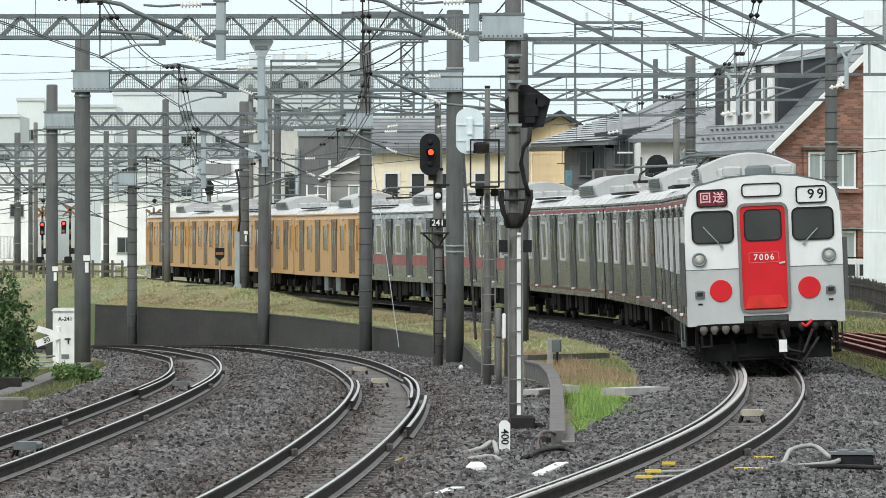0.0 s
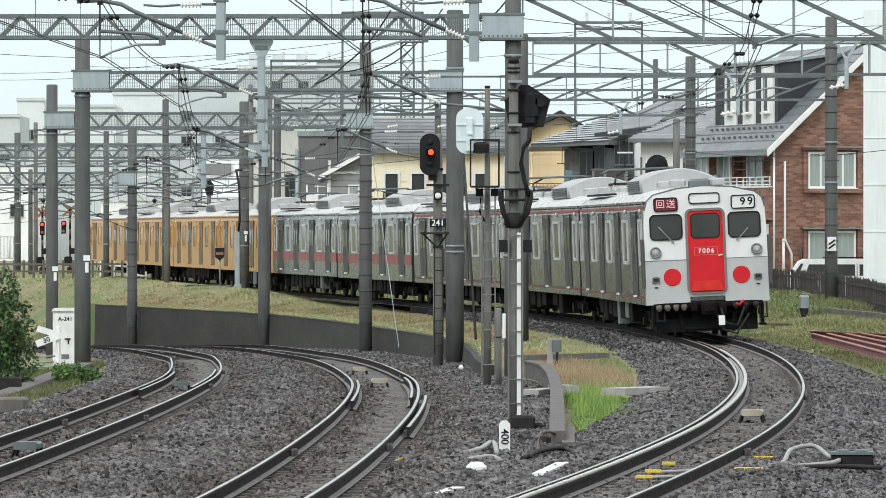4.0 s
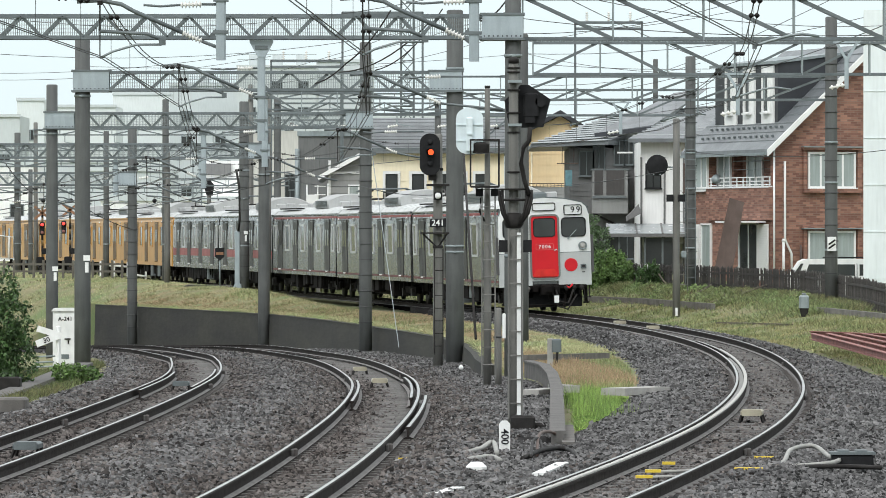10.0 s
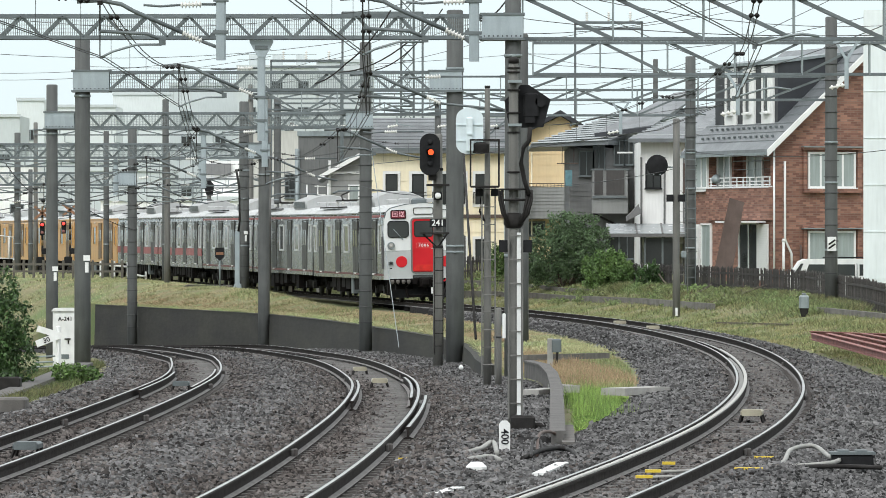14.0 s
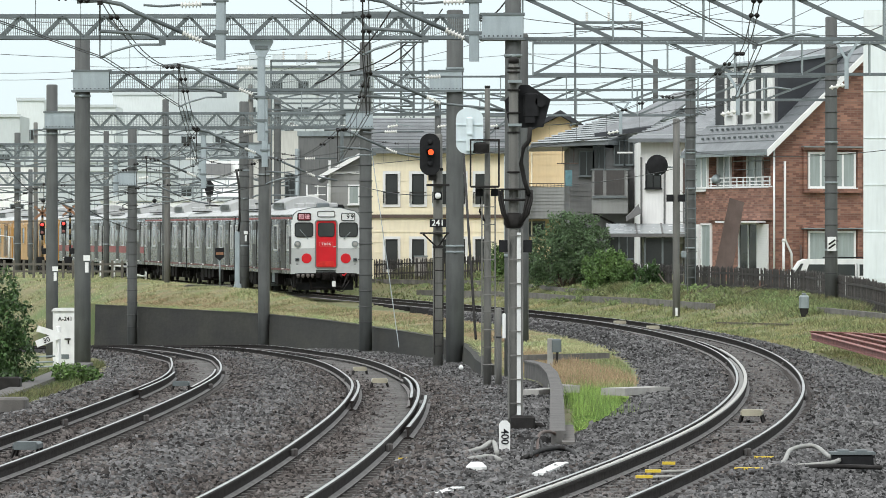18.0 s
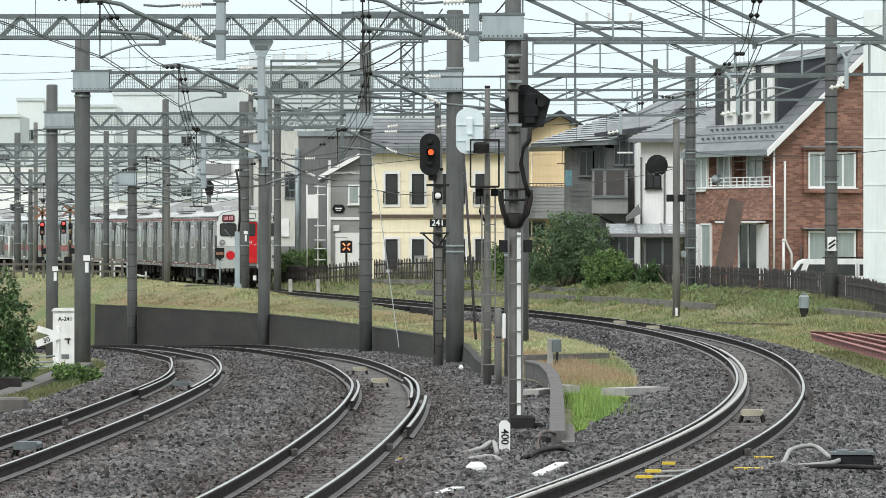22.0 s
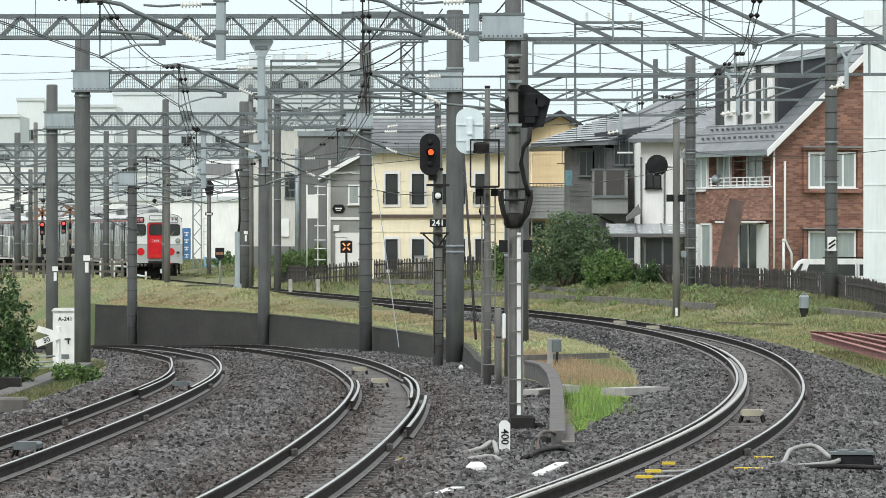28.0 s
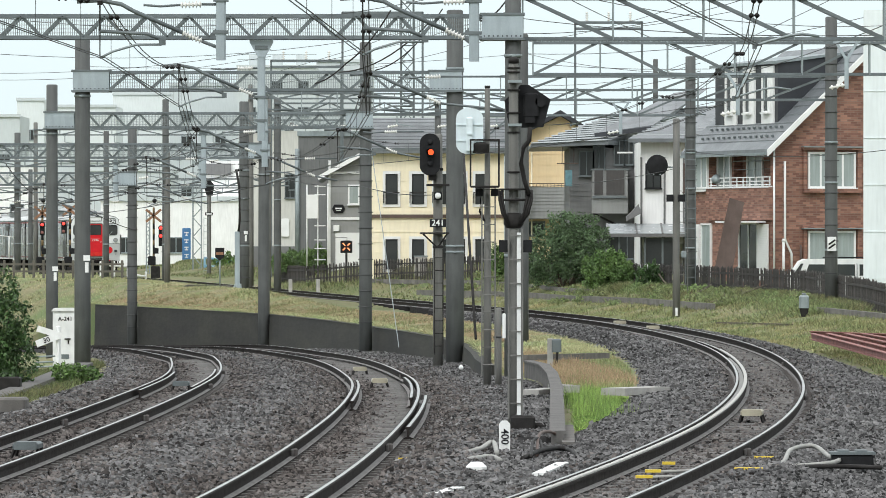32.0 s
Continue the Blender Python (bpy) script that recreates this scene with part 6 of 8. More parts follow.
_h, _w = panel_house("beige_block", "pale beige building with dark ground floor", -10.32, -7.62, 285, 0.3, 7.995, mat("beige_render", (0.60, 0.60, 0.56), 0.8, var=0.12, scale=0.3, streak=0.15), 12)
part("dark_base", M().box((_w / 2, -0.05, 0.915 - 0.3), (_w, 0.1, 1.9)), GSID, _h)
window(_h, _w - 0.5, 5.055 - 0.3, 0.5, 1.2, None, GLASS, GALVD, 1, 0.04)
part("wall_sign", M().prism(rounded(0.42, 0.96, 0.08), "y", -0.12, -0.02), TRIM, _h, "white wall sign", at=(1.95, 0, 2.865 - 0.3))

# pale buildings behind the level crossing
for _x0, _x1, _yt, _d, _mm, _lab in ((178, 445, 352, 420, WHITEW, "long white building behind the crossing"), (160, 300, 300, 460, PALEG, "pale grey block with rows of windows"), (30, 78, 176, 620, PALEW, "pale slab block of flats far off"), (78, 205, 188, 640, PALEW, "long pale building far off"), (200, 300, 166, 660, PALEW, "long pale building far off"), (-20, 35, 205, 600, PALEG, "grey block of flats far off"), (300, 420, 150, 660, PALEG, "long grey building with rooftop plant far off"), (420, 560, 118, 640, PALEG, "long grey building with rooftop plant far off"), (560, 660, 108, 680, PALEG, "pale grey building far off"), (60, 180, 285, 520, PALEG, "grey block with balconies"), (0, 60, 290, 500, WHITEW, "white block with windows"), (620, 930, 205, 400, PALEG, "grey tiled houses in the distance")):
    _zt = 2.4 - (_yt - 418.5) * _d / 9500
    _h, _w = panel_house("far_building", _lab, (_x0 - 784) * _d / 9500, (_x1 - 784) * _d / 9500, _d, -0.2, _zt, _mm, 14)
    part("parapet", M().box((_w / 2, -0.05, _zt + 0.2), (_w + 0.2, 0.3, 0.35)), PALEG, _h)
    if _x0 in (178, 160, 30, 60, 0, -20, 300, 420):
        _n = max(1, int(_w / 3.0))
        for _k in range(int(max(_zt, 1) / 3.2)):
            for _j in range(_n):
                if (_j + _k + _x0) % 3:
                    window(_h, (_j + 0.5) * _w / _n, 1.9 + _k * 3.1, 1.2, 1.1, None, GLASS, GALV, 1, 0.08)
    if _x0 in (300, 420):
        for _j in range(3):
            part("rooftop_unit", M().rbox((_w * (0.2 + 0.3 * _j), 3, _zt + 0.9), (1.2, 1.2, 1.6), 0.1), PALEG, _h)
        part("roof_rail", M().box((_w / 2, 0, _zt + 1.6), (_w, 0.05, 0.06)).box((_w / 2, 0, _zt + 1.0), (_w, 0.05, 0.06)), GALV, _h)
# dark window band and steps of the white building
_t = thing("white_annexe", "white rendered annexe with a dark canopy and barred window", "house", (-19.102, 428, -0.2))
part("wall", M().box((1.712, 2, 8.415 / 2), (3.424, 4, 8.415 + 0.4)), WHITEW, _t)
part("canopy", M().box((1.171, -0.3, 7.739 + 0.2), (2.072, 0.6, 0.901)), GSID, _t)
window(_t, 2.298, 4.495 + 0.2, 0.451, 0.991, None, GLASS, GSID2, 1, 0.1)

# scaffold sheeting at the edge of the view
_s = thing("scaffold_sheet", "pale blue white scaffold sheeting in front of a building", "scaffold sheet", (13.47, 172, 0.45))
part("sheet", M().prism([(0, 0), (6, 0), (6, 3), (0.4, 3)], "z", 0.0, 9.2), SHEET, _s)
_m = M()
for _z in np.arange(0.6, 9.2, 1.5):
    _m.box((3.0, -0.008, float(_z)), (6.0, 0.03, 0.02))
for _x in (0.45, 1.3, 2.2, 3.1):
    _m.box((_x, -0.008, 4.6), (0.02, 0.034, 9.2))
part("lacing", _m, SHEET, _s)


# ---- fence ----
def fence():
    pts = [(float(fence_x(y)), y) for y in (120, 140, 154, 168, 183, 189, 195, 205, 220, 235, 245, 252)]
    f = thing("picket_fence", "dark weathered wooden picket fence along the gardens", "fence", (0, 0, 0))
    pk = M().prism([(-0.043, 0), (0.043, 0), (0.043, 0.86), (0.027, 0.9), (0.0, 0.92), (-0.027, 0.9), (-0.043, 0.86)], "y", -0.012, 0.012).data("picket", WOODF)
    for (x0, y0), (x1, y1) in zip(pts, pts[1:]):
        a, b = Vector((x0, y0, 0)), Vector((x1, y1, 0))
        ln = (b - a).length
        a.z, b.z = floor_z(x0, y0), floor_z(x1, y1)
        rot = math.degrees(math.atan2(y1 - y0, x1 - x0))
        for dz in (0.25, 0.65):
            part("rail", M().bar(a + Vector((0, 0.05, dz)), b + Vector((0, 0.05, dz)), 0.04, 0.07), WOODF, f)
        n = int(ln / (0.205 if y0 >= 195 else 0.175)) if y0 >= 150 else int(ln / 0.3)
        for i in range(n):
            if random.random() < 0.03:
                continue
            p = a.lerp(b, (i + 0.5) / n)
            part("picket", pk, None, f, at=Matrix.Translation((p.x, p.y, p.z - 0.05 + random.uniform(-0.05, 0.03))) @ pose(0, 0, 0, 0, random.uniform(-3, 3), rot))


fence()



# ---- signals and masts ----
LIT_RED = mat("lit_red_lens", (1.0, 0.04, 0.03), 0.3, var=0.0, glow=2.2)
LIT_AMBER = mat("lit_amber_lens", (1.0, 0.10, 0.03), 0.3, var=0.0, glow=1.8)
LIT_ORANGE = mat("lit_orange_bar", (1.0, 0.30, 0.12), 0.3, var=0.0, glow=1.2)
PALEB = mat("pale_blue_white_paint", (0.66, 0.75, 0.78), 0.5, var=0.1, scale=2, streak=0.1)
CREAM = mat("cream_plastic", (0.40, 0.37, 0.28), 0.6, var=0.2, scale=4, streak=0.15)
YELLOW = mat("yellow_plastic", (0.75, 0.55, 0.05), 0.5, var=0.2)
HOSE = mat("grey_hose", (0.34, 0.34, 0.32), 0.6, var=0.25, scale=5)
REDST = mat("red_oxide_steel", (0.30, 0.125, 0.11), 0.7, var=0.35, scale=2, streak=0.2)
BANDY = mat("dull_yellow_band", (0.17, 0.11, 0.04), 0.6, var=0.2)
ORANGE = mat("orange_cross_paint", (0.26, 0.13, 0.07), 0.6, var=0.2)
BLUES = mat("blue_sign_paint", (0.05, 0.17, 0.36), 0.5, var=0.15)
BLUEF = mat("light_blue_paint", (0.22, 0.45, 0.62), 0.5, var=0.15)
SLAB = mat("pale_concrete_slab", (0.42, 0.41, 0.39), 0.85, var=0.25, scale=4, bump=0.2)
BRANCH = mat("dead_wood", (0.13, 0.11, 0.085), 0.9, var=0.4, scale=3, bump=0.3)
EDGEM = mat("old_edging_concrete", (0.20, 0.19, 0.175), 0.9, var=0.4, scale=2, bump=0.3, streak=0.3)
TROUGH = mat("dark_trough_concrete", (0.13, 0.125, 0.12), 0.9, var=0.3, scale=3, bump=0.3, streak=0.2)


def ladder(parent, x, y, z0, z1, w=0.22, material=None, step=0.3):
    for sx in (-w / 2, w / 2):
        part("ladder_rail", M().cyl((x + sx, y, z0), (x + sx, y, z1), 0.013, 6), material or IRON, parent)
    rung = M().cyl((-w / 2, 0, 0), (w / 2, 0, 0), 0.01, 6).data("rung", material or IRON)
    z = z0 + 0.2
    while z < z1:
        part("rung", rung, None, parent, at=(x, y, z))
        z += step


def lettering(parent, s, size, material, at, rot=(90, 0, 0), name="lettering"):
    return part(name, text_mesh(s, size, material), None, parent, at=pose(*at, *rot))


def signal_mast_lit():
    x, y = -0.121, 128
    zb = floor_z(x, y)
    s = thing("signal_mast", "dark signal mast with one lit amber red lamp and number 241", "railway signal", (x, y, zb))
    part("mast", pole_mesh(4.845 - zb, 0.121, 0.108), STEELPOLE, s)
    q = lambda yy: 2.4 - (yy - 418.5) * 128 / 9500 - zb
    hx = -0.189
    hd = part("signal_head", M().prism([(a + hx, b + q(274)) for a, b in rounded(0.485, 0.997, 0.229)], "y", -0.32, -0.26).rbox((hx, -0.18, q(274)), (0.3, 0.2, 0.8), 0.05), BLACK, s, "black oval signal head")
    for k, yy in enumerate((252, 270, 290)):
        if k == 1:
            part("hood", M().lathe([(0.10, 0), (0.10, 0.22), (0.09, 0.22), (0.09, 0.0)], (hx, -0.32, q(yy)), 14, (0, -1, 0)), BLACK, hd)
        part("lens", M().lathe([(0.07, 0.0), (0.07, 0.02), (0.0, 0.035)], (hx + (0.02 if k == 1 else 0), -0.33, q(yy)), 14, (0, -1, 0)), LIT_AMBER if k == 1 else BLACK, hd, "lit amber red lens" if k == 1 else "")
    part("neck", M().box((hx + 0.05, -0.1, q(314)), (0.18, 0.2, 0.16)).box((0, -0.05, q(300)), (0.25, 0.1, 0.06)), IRON, s)
    pl = part("platform", M().box((0, -0.15, q(328)), (0.55, 0.4, 0.05)), IRON, s)
    lm = part("marker_lamp", M().rbox((0, -0.2, q(347)), (0.2, 0.15, 0.2), 0.03), BLACK, s)
    part("lens", M().lathe([(0.075, 0), (0.07, 0.02), (0, 0.03)], (0, -0.28, q(347)), 14, (0, -1, 0)), WHITE, lm)
    nb = part("number_plate", M().rbox((0, -0.18, q(395)), (0.391, 0.04, 0.202), 0.01), BLACK, s, "black plate with number 241")
    lettering(nb, "241", 0.2, WHITE, (0, -0.205, q(395)))
    br = part("bracket", M().box((-0.08, -0.15, q(413)), (0.7, 0.4, 0.04)).bar((-0.36, -0.1, q(414)), (-0.05, -0.1, q(436)), 0.04, 0.04).bar((0.22, -0.1, q(414)), (0.02, -0.1, q(436)), 0.04, 0.04).box((0, 0, q(437)), (0.25, 0.25, 0.06)), IRON, s)
    ladder(s, 0.02, -0.2, 0.3, q(440), 0.2)


def signal_mast_shield():
    x, y = 0.81, 98
    zb = floor_z(x, y)
    s = thing("signal_mast", "grey signal mast with pale blue backed signal and black cage", "railway signal", (x, y, zb))
    q = lambda yy: 2.4 - (yy - 418.5) * 98 / 9500 - zb
    part("mast", pole_mesh(q(156), 0.074, 0.05), STEELPOLE, s)
    part("cap", M().cyl((0, 0, q(156)), (0, 0, q(152)), 0.05, 10), IRON, s)
    hx = -0.325
    sh = part("signal_back", M().prism([(a + hx, b + q(233)) for a, b in rounded(0.495, 0.825, 0.186)], "y", -0.30, -0.22), PALEB, s, "pale blue signal backboard")
    part("rib", M().rbox((hx, -0.34, q(238)), (0.14, 0.1, 0.62), 0.03).box((hx, -0.31, q(222)), (0.46, 0.03, 0.02)).box((hx, -0.31, q(250)), (0.46, 0.03, 0.02)).box((hx, -0.40, q(238)), (0.1, 0.04, 0.03)), PALEB, sh)
    fr = M()
    for z in (q(249), q(331)):
        fr.bar((-0.309, -0.2, z), (0.206, -0.2, z), 0.03, 0.04)
        fr.bar((-0.309, -0.6, z), (0.206, -0.6, z), 0.03, 0.03)
    for xx in (-0.309, 0.206):
        fr.bar((xx, -0.2, q(249)), (xx, -0.2, q(331)), 0.03, 0.03)
        fr.bar((xx, -0.6, q(249)), (xx, -0.6, q(331)), 0.03, 0.03)
        fr.bar((xx, -0.2, q(249)), (xx, -0.6, q(249)), 0.03, 0.03)
    fr.box((-0.05, -0.4, q(331)), (0.52, 0.42, 0.03))
    part("cage", fr, IRON, s, "black work cage")
    part("junction", M().rbox((-0.12, -0.25, q(262)), (0.3, 0.2, 0.2), 0.04), IRON, s)
    for xx in (-0.144, 0.134):
        part("dark_plate", M().box((xx, -0.15, q(341)), (0.14, 0.05, 0.14)), BLACK, s)
    part("cable", M().tube([(-0.12, -0.12, q(350)), (-0.14, -0.12, q(375)), (-0.05, -0.1, q(392))], 0.02, 6), IRON, s)
    ladder(s, 0.02, -0.16, 0.2, q(330), 0.24, STEELPOLE, 0.32)


def signal_mast_near():
    x, y = 0.914, 69.5
    zb = floor_z(x, y)
    s = thing("signal_mast", "tall grey signal mast with black signal backs and cable loops", "railway signal", (x, y, zb))
    q = lambda yy: 2.4 - (yy - 418.5) * 69.5 / 9500 - zb
    u = lambda xx: (xx - 909) * 69.5 / 9500
    part("mast", pole_mesh(q(112), 0.077, 0.062), STEELPOLE, s)
    part("cap", M().lathe([(0.07, 0), (0.07, 0.05), (0.03, 0.08)], (0, 0, q(112)), 14).cyl((0, 0, q(122)), (0, 0, q(119)), 0.085, 14), IRON, s)
    hx = [(893, 178), (922, 150), (936, 150), (975, 176), (962, 225), (925, 226), (900, 218)]
    hd = part("signal_back", M().prism([(u(a), q(b)) for a, b in hx], "y", 0.12, 0.2), BLACK, s, "black angular signal backboard")
    part("housing", M().rbox((u(940), 0.1, q(185)), (0.2, 0.08, 0.3), 0.02).cyl((u(957), 0.06, q(180)), (u(957), 0.13, q(180)), 0.07, 14).box((u(938), 0.08, q(212)), (0.13, 0.08, 0.08)), BLACK, hd)
    for b in (145, 222):
        part("clamp", M().box((u(911), -0.1, q(b)), (0.176, 0.2, 0.035)), GALV, s)
    for b in (128, 160, 200, 235, 305):
        part("band", M().cyl((0, 0, q(b) - 0.012), (0, 0, q(b) + 0.012), 0.085, 14), IRON, s)
    part("loop_cable", M().tube([(u(938), -0.2, q(226)), (u(936), -0.2, q(250)), (u(926), -0.16, q(262)), (u(922), -0.14, q(290)), (u(928), -0.14, q(320)), (u(936), -0.14, q(345))], 0.03, 10), IRON, s, "black cable loop")
    cp = part("cable_head", M().lathe([(0.09, 0.0), (0.13, 0.05), (0.13, 0.16), (0.09, 0.2)], (0, 0, q(404)), 16).cyl((0, 0, q(356)), (0, 0, q(352)), 0.2, 16).cyl((0, 0, q(337)), (0, 0, q(334)), 0.2, 16), IRON, s)
    for k, xx in enumerate((884, 889, 932, 937, 941)):
        part("loop_cable", M().tube([(u(xx), -0.12 + 0.03 * k, q(338)), (u(xx) * 1.0, -0.14, q(352)), (u(xx) * 0.8, -0.12, q(378)), (u(xx) * 0.35, -0.1, q(398))], 0.02, 8), IRON, s)
    for a, b in ((883, 901), (924, 941)):
        part("dark_plate", M().box(((u(a) + u(b)) / 2, -0.1, q(436)), (u(b) - u(a), 0.04, 0.161)), BLACK, s, "black square plate")
    part("marker_strip", M().box((u(918), -0.11, (q(412) + q(755)) / 2), (0.051, 0.03, q(412) - q(755))), WHITE, s, "white painted strip")
    ladder(s, u(912), -0.14, 0.15, q(405), 0.176, STEELPOLE, 0.31)
    part("base_box", M().rbox((u(925), -0.2, 0.1), (0.32, 0.3, 0.2), 0.03).rbox((u(945), -0.1, 0.04), (0.25, 0.25, 0.12), 0.03), IRON, s)


signal_mast_lit()
signal_mast_shield()
signal_mast_near()
_x, _y = 1.021, 99
_t = line_pole("signal_post", _x, _y, 1.082, 0.12, "short grey steel post beside the signal mast", True, STEELPOLE, category="post")
single("marker_post", M().rbox((0, 0, 0.35), (0.06, 0.05, 0.44), 0.01), WHITE, "white marker strip on a short post", "marker post", (1.08, 95, 0.465))
single("stay_rod", M().cyl((0.48, 134, 4.946), (0.745, 122, 0.069), 0.03, 8), IRON, "dark slanting stay rod of a line pole", "stay rod")
single("stay_wire", M().cyl((-2.192, 164, 5.102), (-1.232, 150, -0.703), 0.012, 6), GALV, "thin slanting stay wire of a line pole", "stay wire")

# thin mast with ladder and the round mirror on the far side of the curve
_x, _y = 7.173, 165
_t = line_pole("signal_post", _x, _y, 6.021, 0.226, "thin grey mast with black plates and ladder", False, STEELPOLE, category="post")
ladder(_t, 0.22, 0.0, 0.8, 3.937 - floor_z(_x, _y), 0.26, STEELPOLE, 0.32)
for _dx in (-0.2, 0.16):
    part("dark_plate", M().box((_dx, -0.12, 3.572 - floor_z(_x, _y)), (0.22, 0.04, 0.22)), BLACK, _t)
part("small_box", M().rbox((0.22, -0.15, 1.853 - floor_z(_x, _y)), (0.16, 0.12, 0.2), 0.02), GALV, _t)
part("white_strip", M().box((0.0, -0.13, 0.16), (0.07, 0.03, 0.26)), WHITE, _t)
_t = thing("round_signal", "round black backboard on an arm of the mast", "signal", (7.021, 176, 4.725))
part("disc", M().lathe([(0.35, 0), (0.35, 0.03), (0.34, 0.04), (0.1, 0.045)], (0, 0, 0), 28, (0, -1, 0)), BLACK, _t)
part("arm", M().cyl((0, 0.05, 0), (0.75, 0.1, -0.1), 0.03, 8).box((-0.12, -0.08, -0.3), (0.05, 0.03, 0.04)).box((0.1, -0.08, -0.3), (0.05, 0.03, 0.04)), GALV, _t)
part("post", M().cyl((0.66, 0.1, 0.6), (0.66, 0.1, -4.3), 0.05, 8), STEELPOLE, _t)
# striped plate on the pole
single("striped_plate", M().box((0, 0, 0), (0.26, 0.03, 0.42)).bar((-0.1, -0.02, -0.02), (0.1, -0.02, 0.12), 0.02, 0.05, mi=1).bar((-0.1, -0.02, -0.14), (0.1, -0.02, 0.0), 0.02, 0.05, mi=1), (WHITE, BLACK), "white plate with black diagonal stripes on a pole", "sign", (11.571, 159.72, 2.173))

# trackside boxes and boards
_t = thing("trackside_box", "grey trackside box on a short dark post", "trackside box", (10.089, 150, floor_z(10.089, 150)))
part("box", M().rbox((0, 0, 0.45), (0.27, 0.26, 0.36), 0.04), GALV, _t)
part("lid", M().rbox((0, 0, 0.65), (0.12, 0.12, 0.08), 0.02), GALVD, _t)
part("foot", M().prism([(-0.13, 0.28), (0.13, 0.28), (0.06, -0.05), (-0.06, -0.05)], "y", -0.08, 0.08), IRON, _t)
_t = thing("trackside_box", "grey junction box on a concrete post beside the ballast", "trackside box", (2.287, 112, floor_z(2.287, 112)))
part("post", M().rbox((-0.05, 0, 0.3), (0.12, 0.12, 0.65), 0.01), SLAB, _t)
part("box", M().rbox((0.08, -0.08, 0.48), (0.2, 0.2, 0.28), 0.03), GALVD, _t)
part("cable", M().tube([(0.1, -0.1, 0.34), (0.08, -0.1, 0.15), (0.03, -0.1, -0.02)], 0.025, 8), IRON, _t)
_t = thing("trackside_box", "white grey trackside cabinet before the garden fence", "trackside box", (-0.95, 231.3, floor_z(-0.95, 231.3)))
part("box", M().rbox((0, 0, 0.4), (0.56, 0.4, 0.85), 0.04), SLAB, _t)
part("lid", M().box((0, 0, 0.84), (0.62, 0.46, 0.05)), GALV, _t)

_t = thing("relay_cabinet", "white metal relay cabinet lettered A-241 beside the track", "cabinet", (-9.829, 140, floor_z(-9.829, 140)))
_hb = 0.447 - floor_z(-9.829, 140)
part("body", M().rbox((0, 0, _hb / 2), (0.66, 0.6, _hb), 0.02), WHITE, _t)
part("roof", M().prism([(-0.37, _hb), (0.37, _hb), (0.3, _hb + 0.08), (-0.3, _hb + 0.08)], "y", -0.36, 0.36), WHITE, _t)
_d = part("door", M().box((0.0, -0.31, _hb * 0.55), (0.58, 0.03, _hb * 0.8)), WHITE, _t)
lettering(_d, "A-241", 0.15, BLACK, (0.0, -0.33, _hb - 0.2))
part("handle", M().box((0.06, -0.34, _hb * 0.55), (0.16, 0.03, 0.03)).box((0.08, -0.34, _hb * 0.5), (0.03, 0.03, 0.1)), IRON, _d)
part("vent", M().box((0.0, -0.33, 0.42), (0.2, 0.02, 0.12)), GALVD, _d)

_t = thing("speed_board", "white post with two slanting arms numbered 30", "sign", (-8.889, 124, floor_z(-8.889, 124)))
_hb = 0.331 - floor_z(-8.889, 124)
part("post", M().rbox((0, 0, _hb / 2), (0.11, 0.11, _hb), 0.03), WHITE, _t)
part("arm", M().bar((-0.48, -0.08, _hb - 0.06), (0.05, -0.08, _hb - 0.22), 0.04, 0.14), WHITE, _t)
_a = part("arm", M().bar((-0.5, -0.1, _hb - 0.42), (0.08, -0.1, _hb - 0.2), 0.04, 0.16), WHITE, _t)
lettering(_a, "30", 0.16, BLACK, (-0.26, -0.13, _hb - 0.33), (90, -20, 0))

# mile board
_t = thing("mile_board", "small white board numbered 400 with a pointed top", "sign", (0.729, 63.5, -0.15))
part("board", M().prism([(-0.066, 0), (0.066, 0), (0.066, 0.33), (0.03, 0.37), (-0.03, 0.37), (-0.066, 0.33)], "y", -0.02, 0.02), WHITE, _t)
lettering(_t, "400", 0.125, BLACK, (0, -0.024, 0.18), (90, 90, 0))

# white cap on the ballast
_t = single("ground_marker", M().rbox((0, 0, 0.07), (0.22, 0.22, 0.15), 0.05).box((0.02, -0.1, -0.02), (0.24, 0.1, 0.04)), WHITE, "white plastic cap lying on the ballast", "cap", (0.36, 57.9, -0.18))
single("white_stone", M().lathe([(0.03, 0), (0.05, 0.04), (0.02, 0.1)], (0, 0, 0), 10), WHITE, "small white marker on the ballast", "marker", (0.35, 104.4, -0.2))

# cable trough wall and slabs
_pts = [Vector(p) for p in ((1.41, 66.1, -0.2), (1.63, 76.8, -0.2), (1.82, 86.2, -0.2), (1.92, 94.5, -0.2), (1.89, 100.6, -0.2), (1.65, 103.6, -0.2))]
_t = thing("cable_trough", "curved dark concrete cable trough edging the ballast", "cable trough", (0, 0, 0))
for _a, _b in zip(_pts, _pts[1:]):
    part("segment", M().bar(_a + Vector((0, 0, 0.02)), _b + Vector((0, 0, 0.02)), 0.16, 0.3), TROUGH, _t)
    part("lid", M().bar(_a + Vector((0, 0, 0.185)), _b + Vector((0, 0, 0.185)), 0.2, 0.04), TROUGH, _t)
